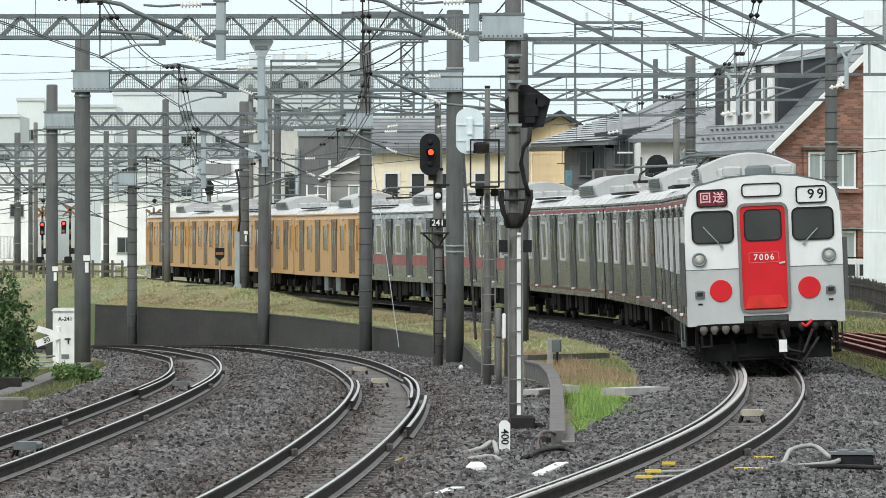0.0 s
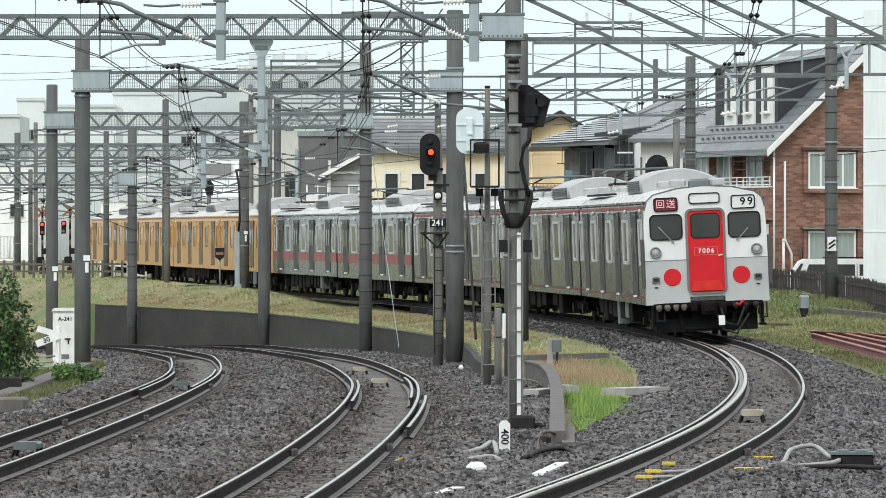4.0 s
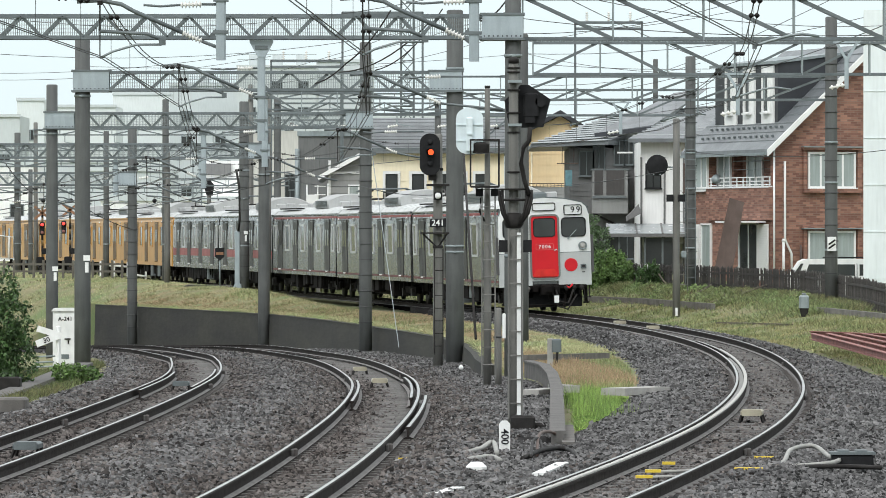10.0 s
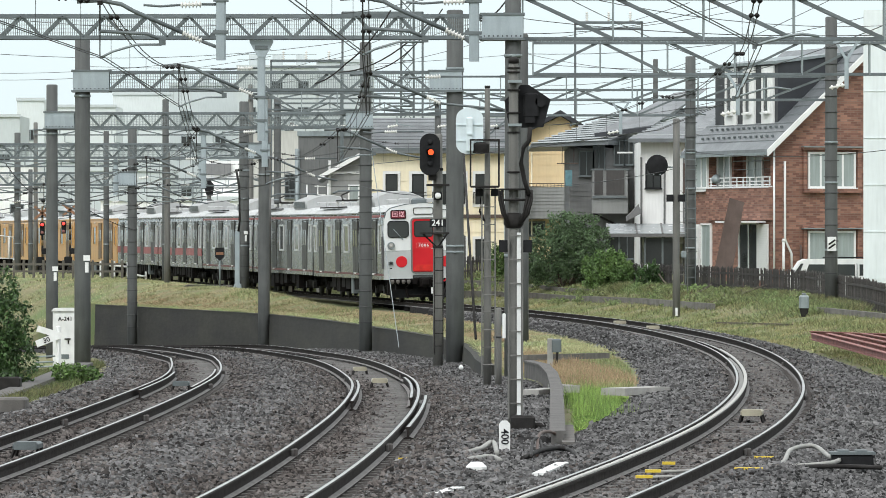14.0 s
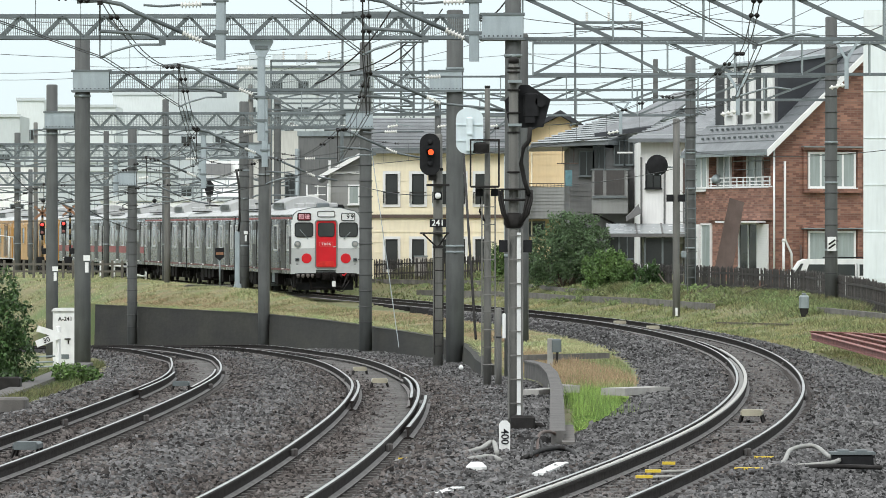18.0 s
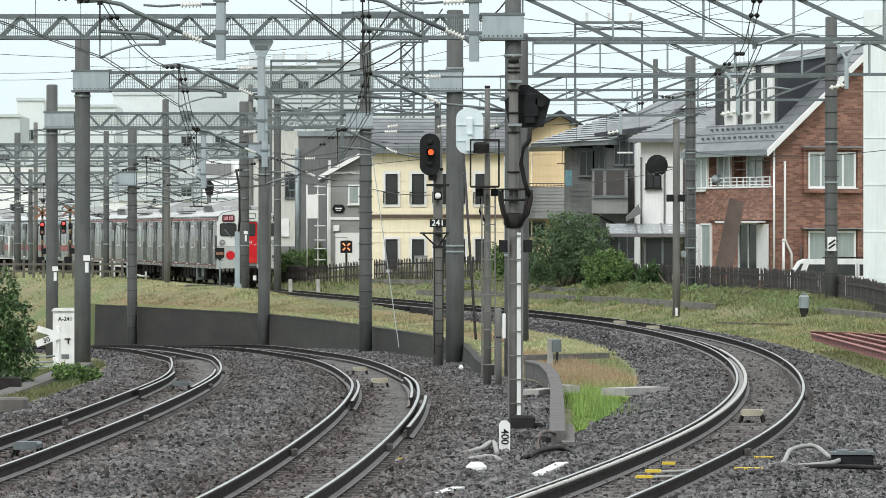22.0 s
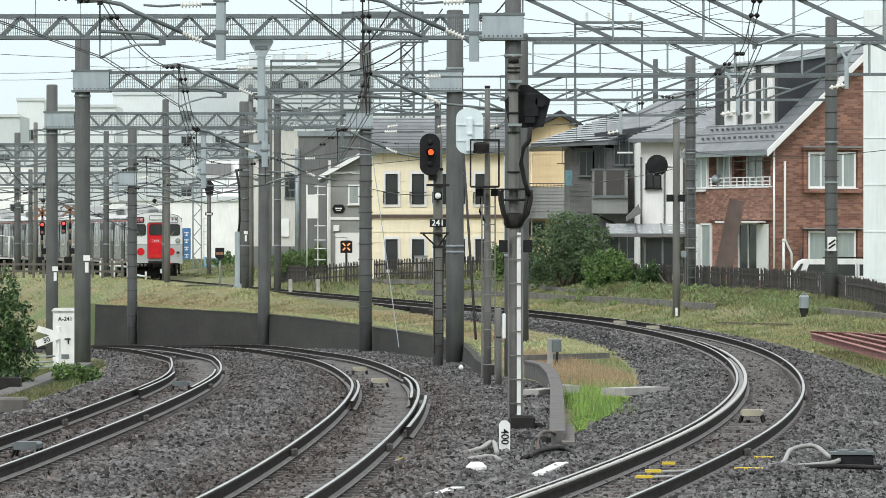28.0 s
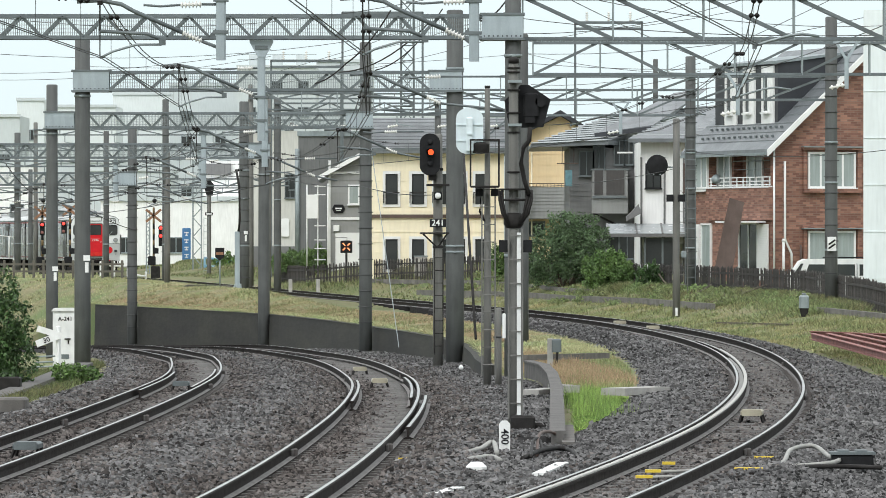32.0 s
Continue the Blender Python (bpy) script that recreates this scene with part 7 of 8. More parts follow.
for _x0, _y0, _x1, _y1, _w2 in ((1004, 764, 1006, 796, 0.16), (938, 700, 985, 696, 0.3), (1085, 697, 1165, 694, 0.5), (930, 636, 1075, 632, 0.12), (985, 690, 1012, 692, 0.3)):
    _a, _b = (Vector(((xx - 784) * 2.6 / (yy - 418.5), 9500 * 2.6 / (yy - 418.5), -0.17)) for xx, yy in ((_x0, _y0), (_x1, _y1)))
    single("concrete_slab", M().bar((0, 0, 0), _b - _a, _w2, 0.12), SLAB if _w2 > 0.2 else CONCRETE, "weathered concrete slab lying in the verge", "slab", _a, "concrete slabs")
for _x0, _y0, _x1, _y1 in ((952, 842, 996, 822), (766, 878, 812, 866)):
    _a, _b = (Vector(((xx - 784) * 2.5 / (yy - 418.5), 9500 * 2.5 / (yy - 418.5), -0.1)) for xx, yy in ((_x0, _y0), (_x1, _y1)))
    single("white_slab", M().bar((0, 0, 0), _b - _a, 0.13, 0.05), WHITE, "whitish trough lid on the ballast", "slab", _a, "white trough lids")


# hoses, clips and track magnets
def hose(points, r, label, material=HOSE):
    pts = [Vector(((x - 784) * 2.52 / (y - 418.5), 9500 * 2.52 / (y - 418.5), -0.12 + up)) for x, y, up in points]
    ln = Line([tuple(p) for p in pts])
    s = np.linspace(ln.s[0], ln.s[-1], len(pts) * 6)
    single("cable_hose", M().tube([ln.at(float(v)) for v in s], r, 8), material, label, "cable hose")


hose([(700, 818, 0), (760, 816, 0.02), (800, 812, 0.03), (850, 803, 0.06), (872, 797, 0.1), (880, 806, 0.02)], 0.028, "pale grey cable hose across the ballast")
hose([(780, 822, 0), (830, 816, 0.02), (868, 811, 0.02), (886, 815, 0)], 0.026, "grey cable hose across the ballast")
hose([(925, 812, 0), (960, 806, 0.06), (1000, 802, 0.05), (1028, 812, 0)], 0.03, "black cable hose at the mast foot", IRON)
hose([(950, 806, 0), (955, 792, 0.15), (975, 782, 0.12), (990, 780, 0.04)], 0.02, "brown hose looped at the trough", BRBOARD)
hose([(940, 812, 0.02), (943, 800, 0.12), (955, 796, 0.12), (962, 808, 0)], 0.018, "black cable loop at the mast foot", IRON)
hose([(1345, 828, 0), (1385, 822, 0.02), (1400, 812, 0.1), (1440, 808, 0.12), (1470, 816, 0.04), (1490, 818, 0.05), (1470, 823, 0.02), (1400, 826, 0)], 0.026, "pale grey cable hose looped beside the track")
hose([(1390, 828, 0), (1450, 826, 0.0), (1500, 826, 0.0), (1560, 828, 0)], 0.026, "black cable hose beside the track", IRON)
hose([(1150, 832, -0.02), (1180, 832, -0.02), (1230, 830, -0.02)], 0.018, "pale cable across the sleepers")
hose([(1130, 842, -0.02), (1180, 841, -0.02), (1240, 838, -0.02)], 0.018, "pale cable across the sleepers")
for _x0, _x1, _y in ((1125, 1155, 844), (1142, 1170, 834), (1300, 1350, 830), (1335, 1370, 810), (705, 742, 813), (1172, 1195, 820)):
    _a, _b = (Vector(((xx - 784) * 2.5 / (_y - 418.5), 9500 * 2.5 / (_y - 418.5), -0.1)) for xx in (_x0, _x1))
    single("cable_clip", M().bar((0, 0, 0), _b - _a, 0.08, 0.03), YELLOW, "yellow cable cover beside the rail", "cable clip", _a, "yellow cable covers")
_t = thing("junction_box", "low black lineside junction box with ribbed lid", "junction box", (4.55, 59.7, -0.2))
part("box", M().rbox((0, 0, 0.1), (0.46, 0.3, 0.16), 0.02), BLACK, _t)
part("lid", M().box((0, 0, 0.19), (0.5, 0.34, 0.03)).box((-0.1, 0, 0.215), (0.12, 0.3, 0.02)).box((0.1, 0, 0.215), (0.12, 0.3, 0.02)), GALVD, _t)


def magnet(ln, y, off=0.0, flat=False, paint=None):
    s = float(np.interp(y, ln.p[:, 1], ln.s))
    p = ln.at(s)
    w = ln.way(s)
    t = thing("track_magnet", "dark metal box between the rails on short legs" if paint else "cream box between the rails on short dark legs", "track magnet", (p.x + off, p.y, p.z - 0.16), math.degrees(math.atan2(-w.x, w.y)), "track magnets")
    part("box", M().rbox((0, 0, 0.14), (0.30, 0.55, 0.07), 0.02).box((0, -0.29, 0.14), (0.26, 0.03, 0.09)), paint or CREAM, t)
    if not flat:
        for sx in (-0.13, 0.13):
            part("leg", M().bar((sx, -0.2, 0.11), (sx * 1.25, -0.24, 0.0), 0.03, 0.03), IRON, t)
            part("leg", M().bar((sx, 0.2, 0.11), (sx * 1.25, 0.24, 0.0), 0.03, 0.03), IRON, t)


magnet(RIGHT, 74)
magnet(MID, 100)
magnet(MID, 118)
magnet(LEFT, 62, paint=GALVD)
magnet(LEFT, 96, paint=GALVD)
magnet(RIGHT, 140, 0.1, True)
magnet(RIGHT, 148, 0.1, True)

# red painted steel beams stored on the verge
for _i, (_xa, _ya, _xb, _yb) in enumerate(((1438, 606, 1600, 652), (1466, 606, 1600, 640), (1498, 606, 1610, 632), (1528, 606, 1610, 622), (1436, 602, 1600, 608))):
    _a, _b = (Vector(((xx - 784) * 2.45 / (yy - 418.5), 9500 * 2.45 / (yy - 418.5), 0.02)) for xx, yy in ((_xa, _ya), (_xb, _yb)))
    _m = M().bar((0, 0, 0), _b - _a, 0.13, 0.02).bar((0, 0, 0.065), _b - _a + Vector((0, 0, 0.065)), 0.015, 0.12).bar((0, 0, 0.13), _b - _a + Vector((0, 0, 0.13)), 0.13, 0.018)
    single("steel_beam", _m, REDST, "red oxide painted steel beam lying on the grass", "steel beam", _a, "stored steel beams")

# kerb, block and box by the bush
_pts = [Vector(p) for p in ((-8.44, 126.5, -0.75), (-8.44, 118.0, -0.75), (-8.21, 107.7, -0.7), (-8.08, 95.5, -0.65))]
_t = thing("concrete_kerb", "weathered concrete kerb beside the lower track", "kerb", (0, 0, 0), kind="structure")
for _a, _b in zip(_pts, _pts[1:]):
    part("segment", M().bar(_a, _b, 0.4, 0.35), TROUGH, _t)
single("concrete_block", M().rbox((0, 0, 0.14), (0.62, 0.7, 0.4), 0.03), CONCRETE, "square concrete pit block beside the track", "concrete block", (-6.40, 78.6, -0.3))
single("dark_box", M().rbox((0, 0, 0.15), (0.5, 0.5, 0.45), 0.02), IRON, "dark low box beneath the bush", "box", (-8.42, 103.9, -0.7))
for _z in (625, 633, 645, 655):
    single("white_rail", M().cyl((0, 0, 0), (0.5, 0.05, 0.02), 0.02, 8), GALV, "pale pipe rail behind the speed board", "pipe rail", (-10.184, 134, -0.611) if _z == 625 else (-10.212, 134, -0.753) if _z == 633 else (-9.853, 130, -0.768) if _z == 645 else (-9.223, 130, -0.836), "pipe rails")

# leaning brown board and white van by the brick house
single("leaning_board", M().add([(0, 0, 0), (0.62, 0, 0), (0.55, 0.5, 2.5), (1.05, 0.5, 2.35), (0, 0.05, 0), (0.62, 0.05, 0), (0.55, 0.55, 2.5), (1.05, 0.55, 2.35)], [(0, 1, 3, 2), (4, 6, 7, 5), (0, 4, 5, 1), (1, 5, 7, 3), (3, 7, 6, 2), (2, 6, 4, 0)]), BRBOARD, "brown corrugated board leaning on the balcony", "board", (9.246, 183, 1.215))


def van():
    x, y = 12.857, 176
    zb = floor_z(x, y)
    v = thing("van", "white estate van parked behind the fence", "van", (x, y, zb))
    hgt = 1.65 - zb
    prof = [(-1.5, 0.25), (-1.5, 0.6 * hgt), (-1.38, 0.68 * hgt), (-1.12, 0.95 * hgt), (-0.95, hgt), (2.4, hgt), (2.6, 0.9 * hgt), (2.7, 0.25)]
    part("body", M().prism(prof, "y", 0, 1.7), WHITE, v)
    part("door_gap", M().box((0.72, -0.004, 0.55 * hgt), (0.02, 0.01, 0.7 * hgt)), BLACK, v)
    part("side_glass", M().prism([(-1.0, 0.62 * hgt), (-0.86, 0.88 * hgt), (0.65, 0.88 * hgt), (0.65, 0.62 * hgt)], "y", -0.02, 0.0), GLASS, v)
    part("side_glass", M().prism([(0.8, 0.62 * hgt), (0.8, 0.88 * hgt), (2.2, 0.88 * hgt), (2.3, 0.62 * hgt)], "y", -0.02, 0.0), GLASS, v)
    part("quarter_glass", M().prism([(-1.4, 0.62 * hgt), (-1.12, 0.9 * hgt), (-1.04, 0.9 * hgt), (-1.2, 0.62 * hgt)], "y", -0.02, 0.0), GLASS, v)
    part("roof_rail", M().bar((-0.4, 0.1, hgt + 0.05), (2.2, 0.1, hgt + 0.05), 0.04, 0.05), BLACK, v)
    part("tail_lamp", M().rbox((2.0, -0.03, 0.45 * hgt), (0.3, 0.06, 0.3), 0.02), RED, v)
    for xx in (-0.75, 1.9):
        w = part("wheel", M().lathe([(0.1, -0.1), (0.30, -0.1), (0.31, -0.05), (0.31, 0.05), (0.30, 0.1), (0.1, 0.1)], (xx, 0.1, 0.31), 18, (0, 1, 0)), BLACK, v)
        part("rim", M().lathe([(0.02, 0), (0.19, 0), (0.19, 0.03), (0.02, 0.05)], (xx, 0.0, 0.31), 14, (0, -1, 0)), GALV, w)


van()

# ---- level crossing far off ----
def crossing_signal(px, y, zb, top, lamps, cross_z):
    x = px
    t = thing("crossing_signal", "level crossing signal post with crossed boards and red lamps", "crossing signal", (x, y, zb), group="level crossing signals")
    for k in range(int((top - zb) / 0.3)):
        part("band", M().cyl((0, 0, k * 0.3), (0, 0, k * 0.3 + 0.3), 0.06, 8), BANDY if k % 2 else BLACK, t)
    for sg in (-1, 1):
        part("cross_board", M().bar((-0.42, -0.1, cross_z - zb - sg * 0.34), (0.42, -0.1, cross_z - zb + sg * 0.34), 0.03, 0.13), ORANGE, t)
    for dx, lz in lamps:
        h = part("lamp_hood", M().lathe([(0.15, 0), (0.15, 0.05), (0.09, 0.05)], (dx, -0.12, lz - zb), 14, (0, -1, 0)), BLACK, t)
        part("lens", M().lathe([(0.09, 0.03), (0.08, 0.08), (0, 0.1)], (dx, -0.12, lz - zb), 14, (0, -1, 0)), LIT_RED, h, "lit red lens")
        g = part("lamp_back", M().rbox((dx, -0.08, lz - zb - 0.2), (0.26, 0.06, 0.7), 0.03), BLACK, t)
        if len(lamps) == 1:
            part("lens", M().lathe([(0.09, 0.03), (0.08, 0.06), (0, 0.08)], (dx, -0.12, lz - zb - 0.42), 14, (0, -1, 0)), REDST, g, "unlit dark red lens")
    part("speaker", M().lathe([(0.13, 0), (0.08, 0.15)], (0.05, -0.1, top - zb + 0.2), 10, (0, -1, 0)), BLACK, t)
    part("signal_box", M().rbox((-0.1, -0.05, 1.25), (0.42, 0.3, 0.5), 0.04).rbox((0.12, -0.08, 1.8), (0.3, 0.3, 0.32), 0.04), BLACK, t)
    part("gate_motor", M().rbox((0.1, 0, 0.5), (0.5, 0.5, 0.9), 0.05), IRON, t)


crossing_signal(-21.419, 287, -0.2, 4.107, [(0.0, 3.019)], 3.654)
crossing_signal(-20.286, 292, -0.2, 4.137, [(-0.338, 3.092)], 3.829)
crossing_signal(-16.007, 297, -0.2, 4.166, [(0.406, 2.853), (0.406, 2.416)], 3.541)
for _x0, _x1, _d in ((178, 202, 272), (202, 226, 273), (240, 258, 274)):
    _t = thing("guard_rail", "white pipe guard rail on posts by the crossing", "guard rail", ((_x0 - 784) * _d / 9500, _d, floor_z((_x0 - 784) * _d / 9500, _d)), group="white guard rails")
    _w2 = (_x1 - _x0) * _d / 9500
    for _x in (0, _w2):
        part("post", M().rbox((_x, 0, 0.35), (0.1, 0.1, 0.9), 0.02), WHITE, _t)
    part("rail", M().cyl((0, -0.06, 0.62), (_w2, -0.06, 0.55), 0.05, 8), WHITE, _t)
_t = thing("timber_fence", "weathered post and rail fence on the bank", "fence", (-21.898, 262, floor_z(-21.898, 262)))
FENCEW = mat("weathered_grey_timber", (0.13, 0.12, 0.10), 0.85, var=0.3, scale=3)
for _i in range(14):
    part("post", M().rbox((_i * 0.48, 0, 0.4), (0.12, 0.12, 1.0), 0.02), FENCEW, _t)
for _z in (0.35, 0.7):
    part("rail", M().box((3.12, -0.03, _z), (6.4, 0.05, 0.1)), FENCEW, _t)
_t = thing("mesh_gate", "white pipe framed mesh gate by the crossing", "gate", (-25.137, 300, 1.153))
_m = M().tube([(0, 0, 0), (0, 0, 1.326), (1.137, 0, 1.2), (1.137, 0, 0), (0, 0, 0.02)], 0.04, 8).cyl((0.884, 0, 0), (0.884, 0, 1.263), 0.04)
part("frame", _m, WHITE, _t)
_m = M()
for _i in range(14):
    _m.cyl((_i * 0.08, 0.02, 0), (_i * 0.08, 0.02, 1.25), 0.008, 4)
part("mesh", _m, GALV, _t)
for _dx in (0.0, 1.137):
    part("post", M().box((_dx, 0, -0.5), (0.1, 0.1, 1.0)), WHITE, _t)
_t = thing("sign_board", "upright blue sign board with white writing", "sign", (-15.771, 330, 0.0))
part("board", M().rbox((0, 0, 1.931), (0.521, 0.1, 1.945), 0.02), BLUES, _t)
for _i in range(4):
    part("writing", M().box((0, -0.06, 2.626 - _i * 0.45), (0.26, 0.01, 0.06)).box((0, -0.06, 2.626 - 0.16 - _i * 0.45), (0.2, 0.01, 0.05)).box((0.02, -0.06, 2.626 - 0.08 - _i * 0.45), (0.05, 0.01, 0.24)), WHITE, _t)
part("post", M().cyl((-0.2, 0.1, -0.3), (-0.2, 0.1, 2.6), 0.04, 8).cyl((0.2, 0.1, -0.3), (0.2, 0.1, 2.6), 0.04, 8), GALV, _t)
_t = thing("pipe_barrier", "light blue pipe barrier by the crossing", "barrier", (-13.326, 300, 0.0))
for _x in (0, 0.6, 1.3, 2.0):
    part("post", M().cyl((_x, 0, -0.4), (_x + (0.15 if _x == 0.6 else 0), 0, 1.25), 0.06, 8), BLUEF, _t)
for _z in (1.2, 0.75):
    part("rail", M().cyl((0, 0, _z), (2.0, 0, _z - 0.2), 0.06, 8), BLUEF, _t)


def lattice_mast(x, y, z0, z1, w, label, material=GALV, taper=1.0, dense=False):
    t = thing("lattice_mast", label, "lattice mast", (x, y, z0), group="lattice masts")
    hgt = z1 - z0
    n = max(4, int(hgt / (w * 1.1)))
    for a, b in ((-1, -1), (1, -1), (1, 1), (-1, 1)):
        part("leg", M().bar((a * w / 2, b * w / 2, 0), (a * w / 2 * taper, b * w / 2 * taper, hgt), 0.1 if dense else 0.06, 0.1 if dense else 0.06), material, t)
    m = M()
    for i in range(n):
        za, zb = hgt * i / n, hgt * (i + 1) / n
        s = 1 if i % 2 else -1
        for yy in (-w / 2, w / 2):
            m.bar((-s * w / 2, yy, za), (s * w / 2, yy, zb), 0.04, 0.04)
            if dense:
                m.bar((s * w / 2, yy, za), (-s * w / 2, yy, zb), 0.08, 0.05)
                m.bar((-w / 2, yy, zb), (w / 2, yy, zb), 0.05, 0.05)
    part("lacing", m, material, t)


lattice_mast(-13.737, 300, -0.3, 7.721, 0.474, "grey steel lattice mast by the crossing")
lattice_mast(-2.52, 380, -0.3, 19.14, 0.96, "tall grey steel lattice tower behind the houses", GALVD, 0.9, True)
lattice_mast(-17.034, 310, -0.3, 3.917, 0.196, "slim lattice mast beside the crossing")
_t = thing("distant_signal", "distant signal post with black five-sided backboard", "railway signal", (-12.638, 290, -0.2))
part("mast", pole_mesh(5.468 + 0.2, 0.12, 0.11), STEELPOLE, _t)
part("signal_back", M().prism([(-0.27, 5.102 + 0.2), (0, 5.498 + 0.2), (0.3, 5.163 + 0.2), (0.2, 4.583 + 0.2), (-0.15, 4.644 + 0.2)], "y", -0.2, -0.12), BLACK, _t)
part("number_plate", M().box((0, -0.15, 3.606 + 0.2), (0.42, 0.04, 0.16)), BLACK, _t)
part("print", M().box((0, -0.18, 3.606 + 0.2), (0.3, 0.01, 0.07)), WHITE, _t)
ladder(_t, -0.15, -0.1, 0.2, 3.423 + 0.2, 0.25, GALV, 0.35)
_t = thing("warning_board", "black board with faded yellow panel on a grey post", "sign", (-9.646, 232, floor_z(-9.646, 232)))
_zz = floor_z(-9.646, 232)
part("board", M().prism([(-0.2, 1.899 - _zz), (0.2, 1.899 - _zz), (0.2, 1.509 - _zz), (0, 1.338 - _zz), (-0.2, 1.509 - _zz)], "y", -0.1, -0.06), BLACK, _t)
part("panel", M().box((0, -0.11, 1.655 - _zz), (0.32, 0.02, 0.12)), ORANGE, _t)
part("post", M().cyl((0, 0, -0.1), (0, 0, 1.875 - _zz), 0.035, 8), GALV, _t)
_t = thing("flared_post", "pale grey square post with flared foot and cable", "post", (-8.659, 226, floor_z(-8.659, 226)))
_zz = floor_z(-8.659, 226)
part("post", M().rbox((0, 0, (2.602 - _zz) / 2), (0.214, 0.2, 2.602 - _zz), 0.02), PLATE, _t)
part("foot", M().prism([(-0.42, -0.1), (0.2, -0.1), (0.16, 0.5), (-0.1, 0.5)], "y", -0.2, 0.2), PLATE, _t)
part("cable", M().tube([(0.05, -0.1, 2.602 - _zz), (0.1, -0.1, 3.078 - _zz), (0.08, -0.1, 4.505 - _zz), (-0.05, -0.1, 5.219 - _zz)], 0.05, 8), IRON, _t)
_t = thing("flashing_board", "square black board with glowing orange bars", "warning light", (-4.32, 240, floor_z(-4.32, 240)))
_zz = 1.933 - floor_z(-4.32, 240)
part("board", M().rbox((0, 0, _zz), (0.531, 0.1, 0.556), 0.02), BLACK, _t)
for _a in (45, 135, 225, 315):
    _c, _s2 = math.cos(radians(_a)), math.sin(radians(_a))
    part("light_bar", M().bar((_c * 0.07, -0.07, _zz + _s2 * 0.07), (_c * 0.23, -0.07, _zz + _s2 * 0.23), 0.02, 0.05), LIT_ORANGE, _t)
part("post", M().cyl((0, 0, -0.2), (0, 0, _zz), 0.05, 8), IRON, _t)
for _x, _y0 in ((514, 505), (563, 508)):
    single("concrete_post", M().rbox((0, 0, 0.35), (0.16, 0.16, 0.9), 0.02), SLAB, "short weathered concrete post by the track", "post", ((_x - 784) * 232 / 9500, 232, floor_z((_x - 784) * 232 / 9500, 232)), "concrete posts")


# ---- plants ----
LEAF = mat("bush_leaf", (0.12, 0.20, 0.055), 0.6, var=0.4, scale=1.5, island=0.6, col2=(0.075, 0.14, 0.04))
LEAFK = mat("deep_green_leaf", (0.05, 0.105, 0.028), 0.6, var=0.4, scale=1.5, island=0.6)
LEAFD = mat("dark_bush_leaf", (0.10, 0.165, 0.075), 0.6, var=0.4, scale=1.5, island=0.6)
BLADE = mat("grass_blade", (0.19, 0.235, 0.10), 0.8, var=0.45, scale=0.4, island=0.4, col2=(0.34, 0.295, 0.15))
BLADEB = mat("bank_grass_blade", (0.29, 0.35, 0.16), 0.8, var=0.35, scale=0.3, island=0.3, col2=(0.44, 0.38, 0.23))
BLADEG = mat("fresh_grass_blade", (0.25, 0.36, 0.09), 0.7, var=0.3, scale=1.0, island=0.6, col2=(0.13, 0.24, 0.05))
BLADEW = mat("weed_blade", (0.15, 0.21, 0.08), 0.8, var=0.45, scale=0.8, island=0.7, col2=(0.17, 0.145, 0.075))
BLADED = mat("dark_weed_blade", (0.075, 0.11, 0.035), 0.8, var=0.35, scale=0.6, island=0.6, col2=(0.12, 0.11, 0.05))
BARK = mat("bark", (0.08, 0.06, 0.045), 0.9, var=0.4, scale=6, bump=0.5)


def tri_mesh(name, v, f, material):
    me = bpy.data.meshes.new(name)
    me.vertices.add(len(v))
    me.vertices.foreach_set("co", v.reshape(-1))
    me.loops.add(f.size)
    me.loops.foreach_set("vertex_index", f.reshape(-1))
    me.polygons.add(len(f))
    me.polygons.foreach_set("loop_start", np.arange(0, f.size, f.shape[1]))
    me.polygons.foreach_set("loop_total", np.full(len(f), f.shape[1]))
    me.update(calc_edges=True)
    me.materials.append(material)
    return me


def leaves(blobs, count, size, seed):
    """Leaf quads in uneven clumps; blobs: (x, y, z, rx, rz)."""
    rng = np.random.default_rng(seed)
    tot = sum(b[3] * b[3] * b[4] for b in blobs)
    out = []
    for x, y, z, rx, rz in blobs:
        n = int(count * rx * rx * rz / tot) + 10
        d = rng.normal(size=(n, 3))
        d /= np.linalg.norm(d, axis=1, keepdims=True)
        r = rng.uniform(0.45, 1.0, (n, 1)) ** 0.5
        wob = 1 + 0.28 * np.sin(d[:, :1] * 7 + x * 3) * np.cos(d[:, 2:] * 6 + z) + rng.normal(0, 0.08, (n, 1))
        c = d * r * wob * np.array([rx, rx, rz]) + np.array([x, y, z])
        a, b2 = rng.normal(size=(n, 3)), rng.normal(size=(n, 3))
        a /= np.linalg.norm(a, axis=1, keepdims=True)
        b2 -= a * np.sum(a * b2, 1, keepdims=True)
        b2 /= np.linalg.norm(b2, axis=1, keepdims=True)
        s = rng.uniform(0.6, 1.3, (n, 1)) * size
        out.append(np.stack([c - a * s, c + b2 * s * 0.5, c + a * s, c - b2 * s * 0.5], 1))
    v = np.concatenate(out).reshape(-1, 3)
    f = np.arange(len(v)).reshape(-1, 4)
    return v, f


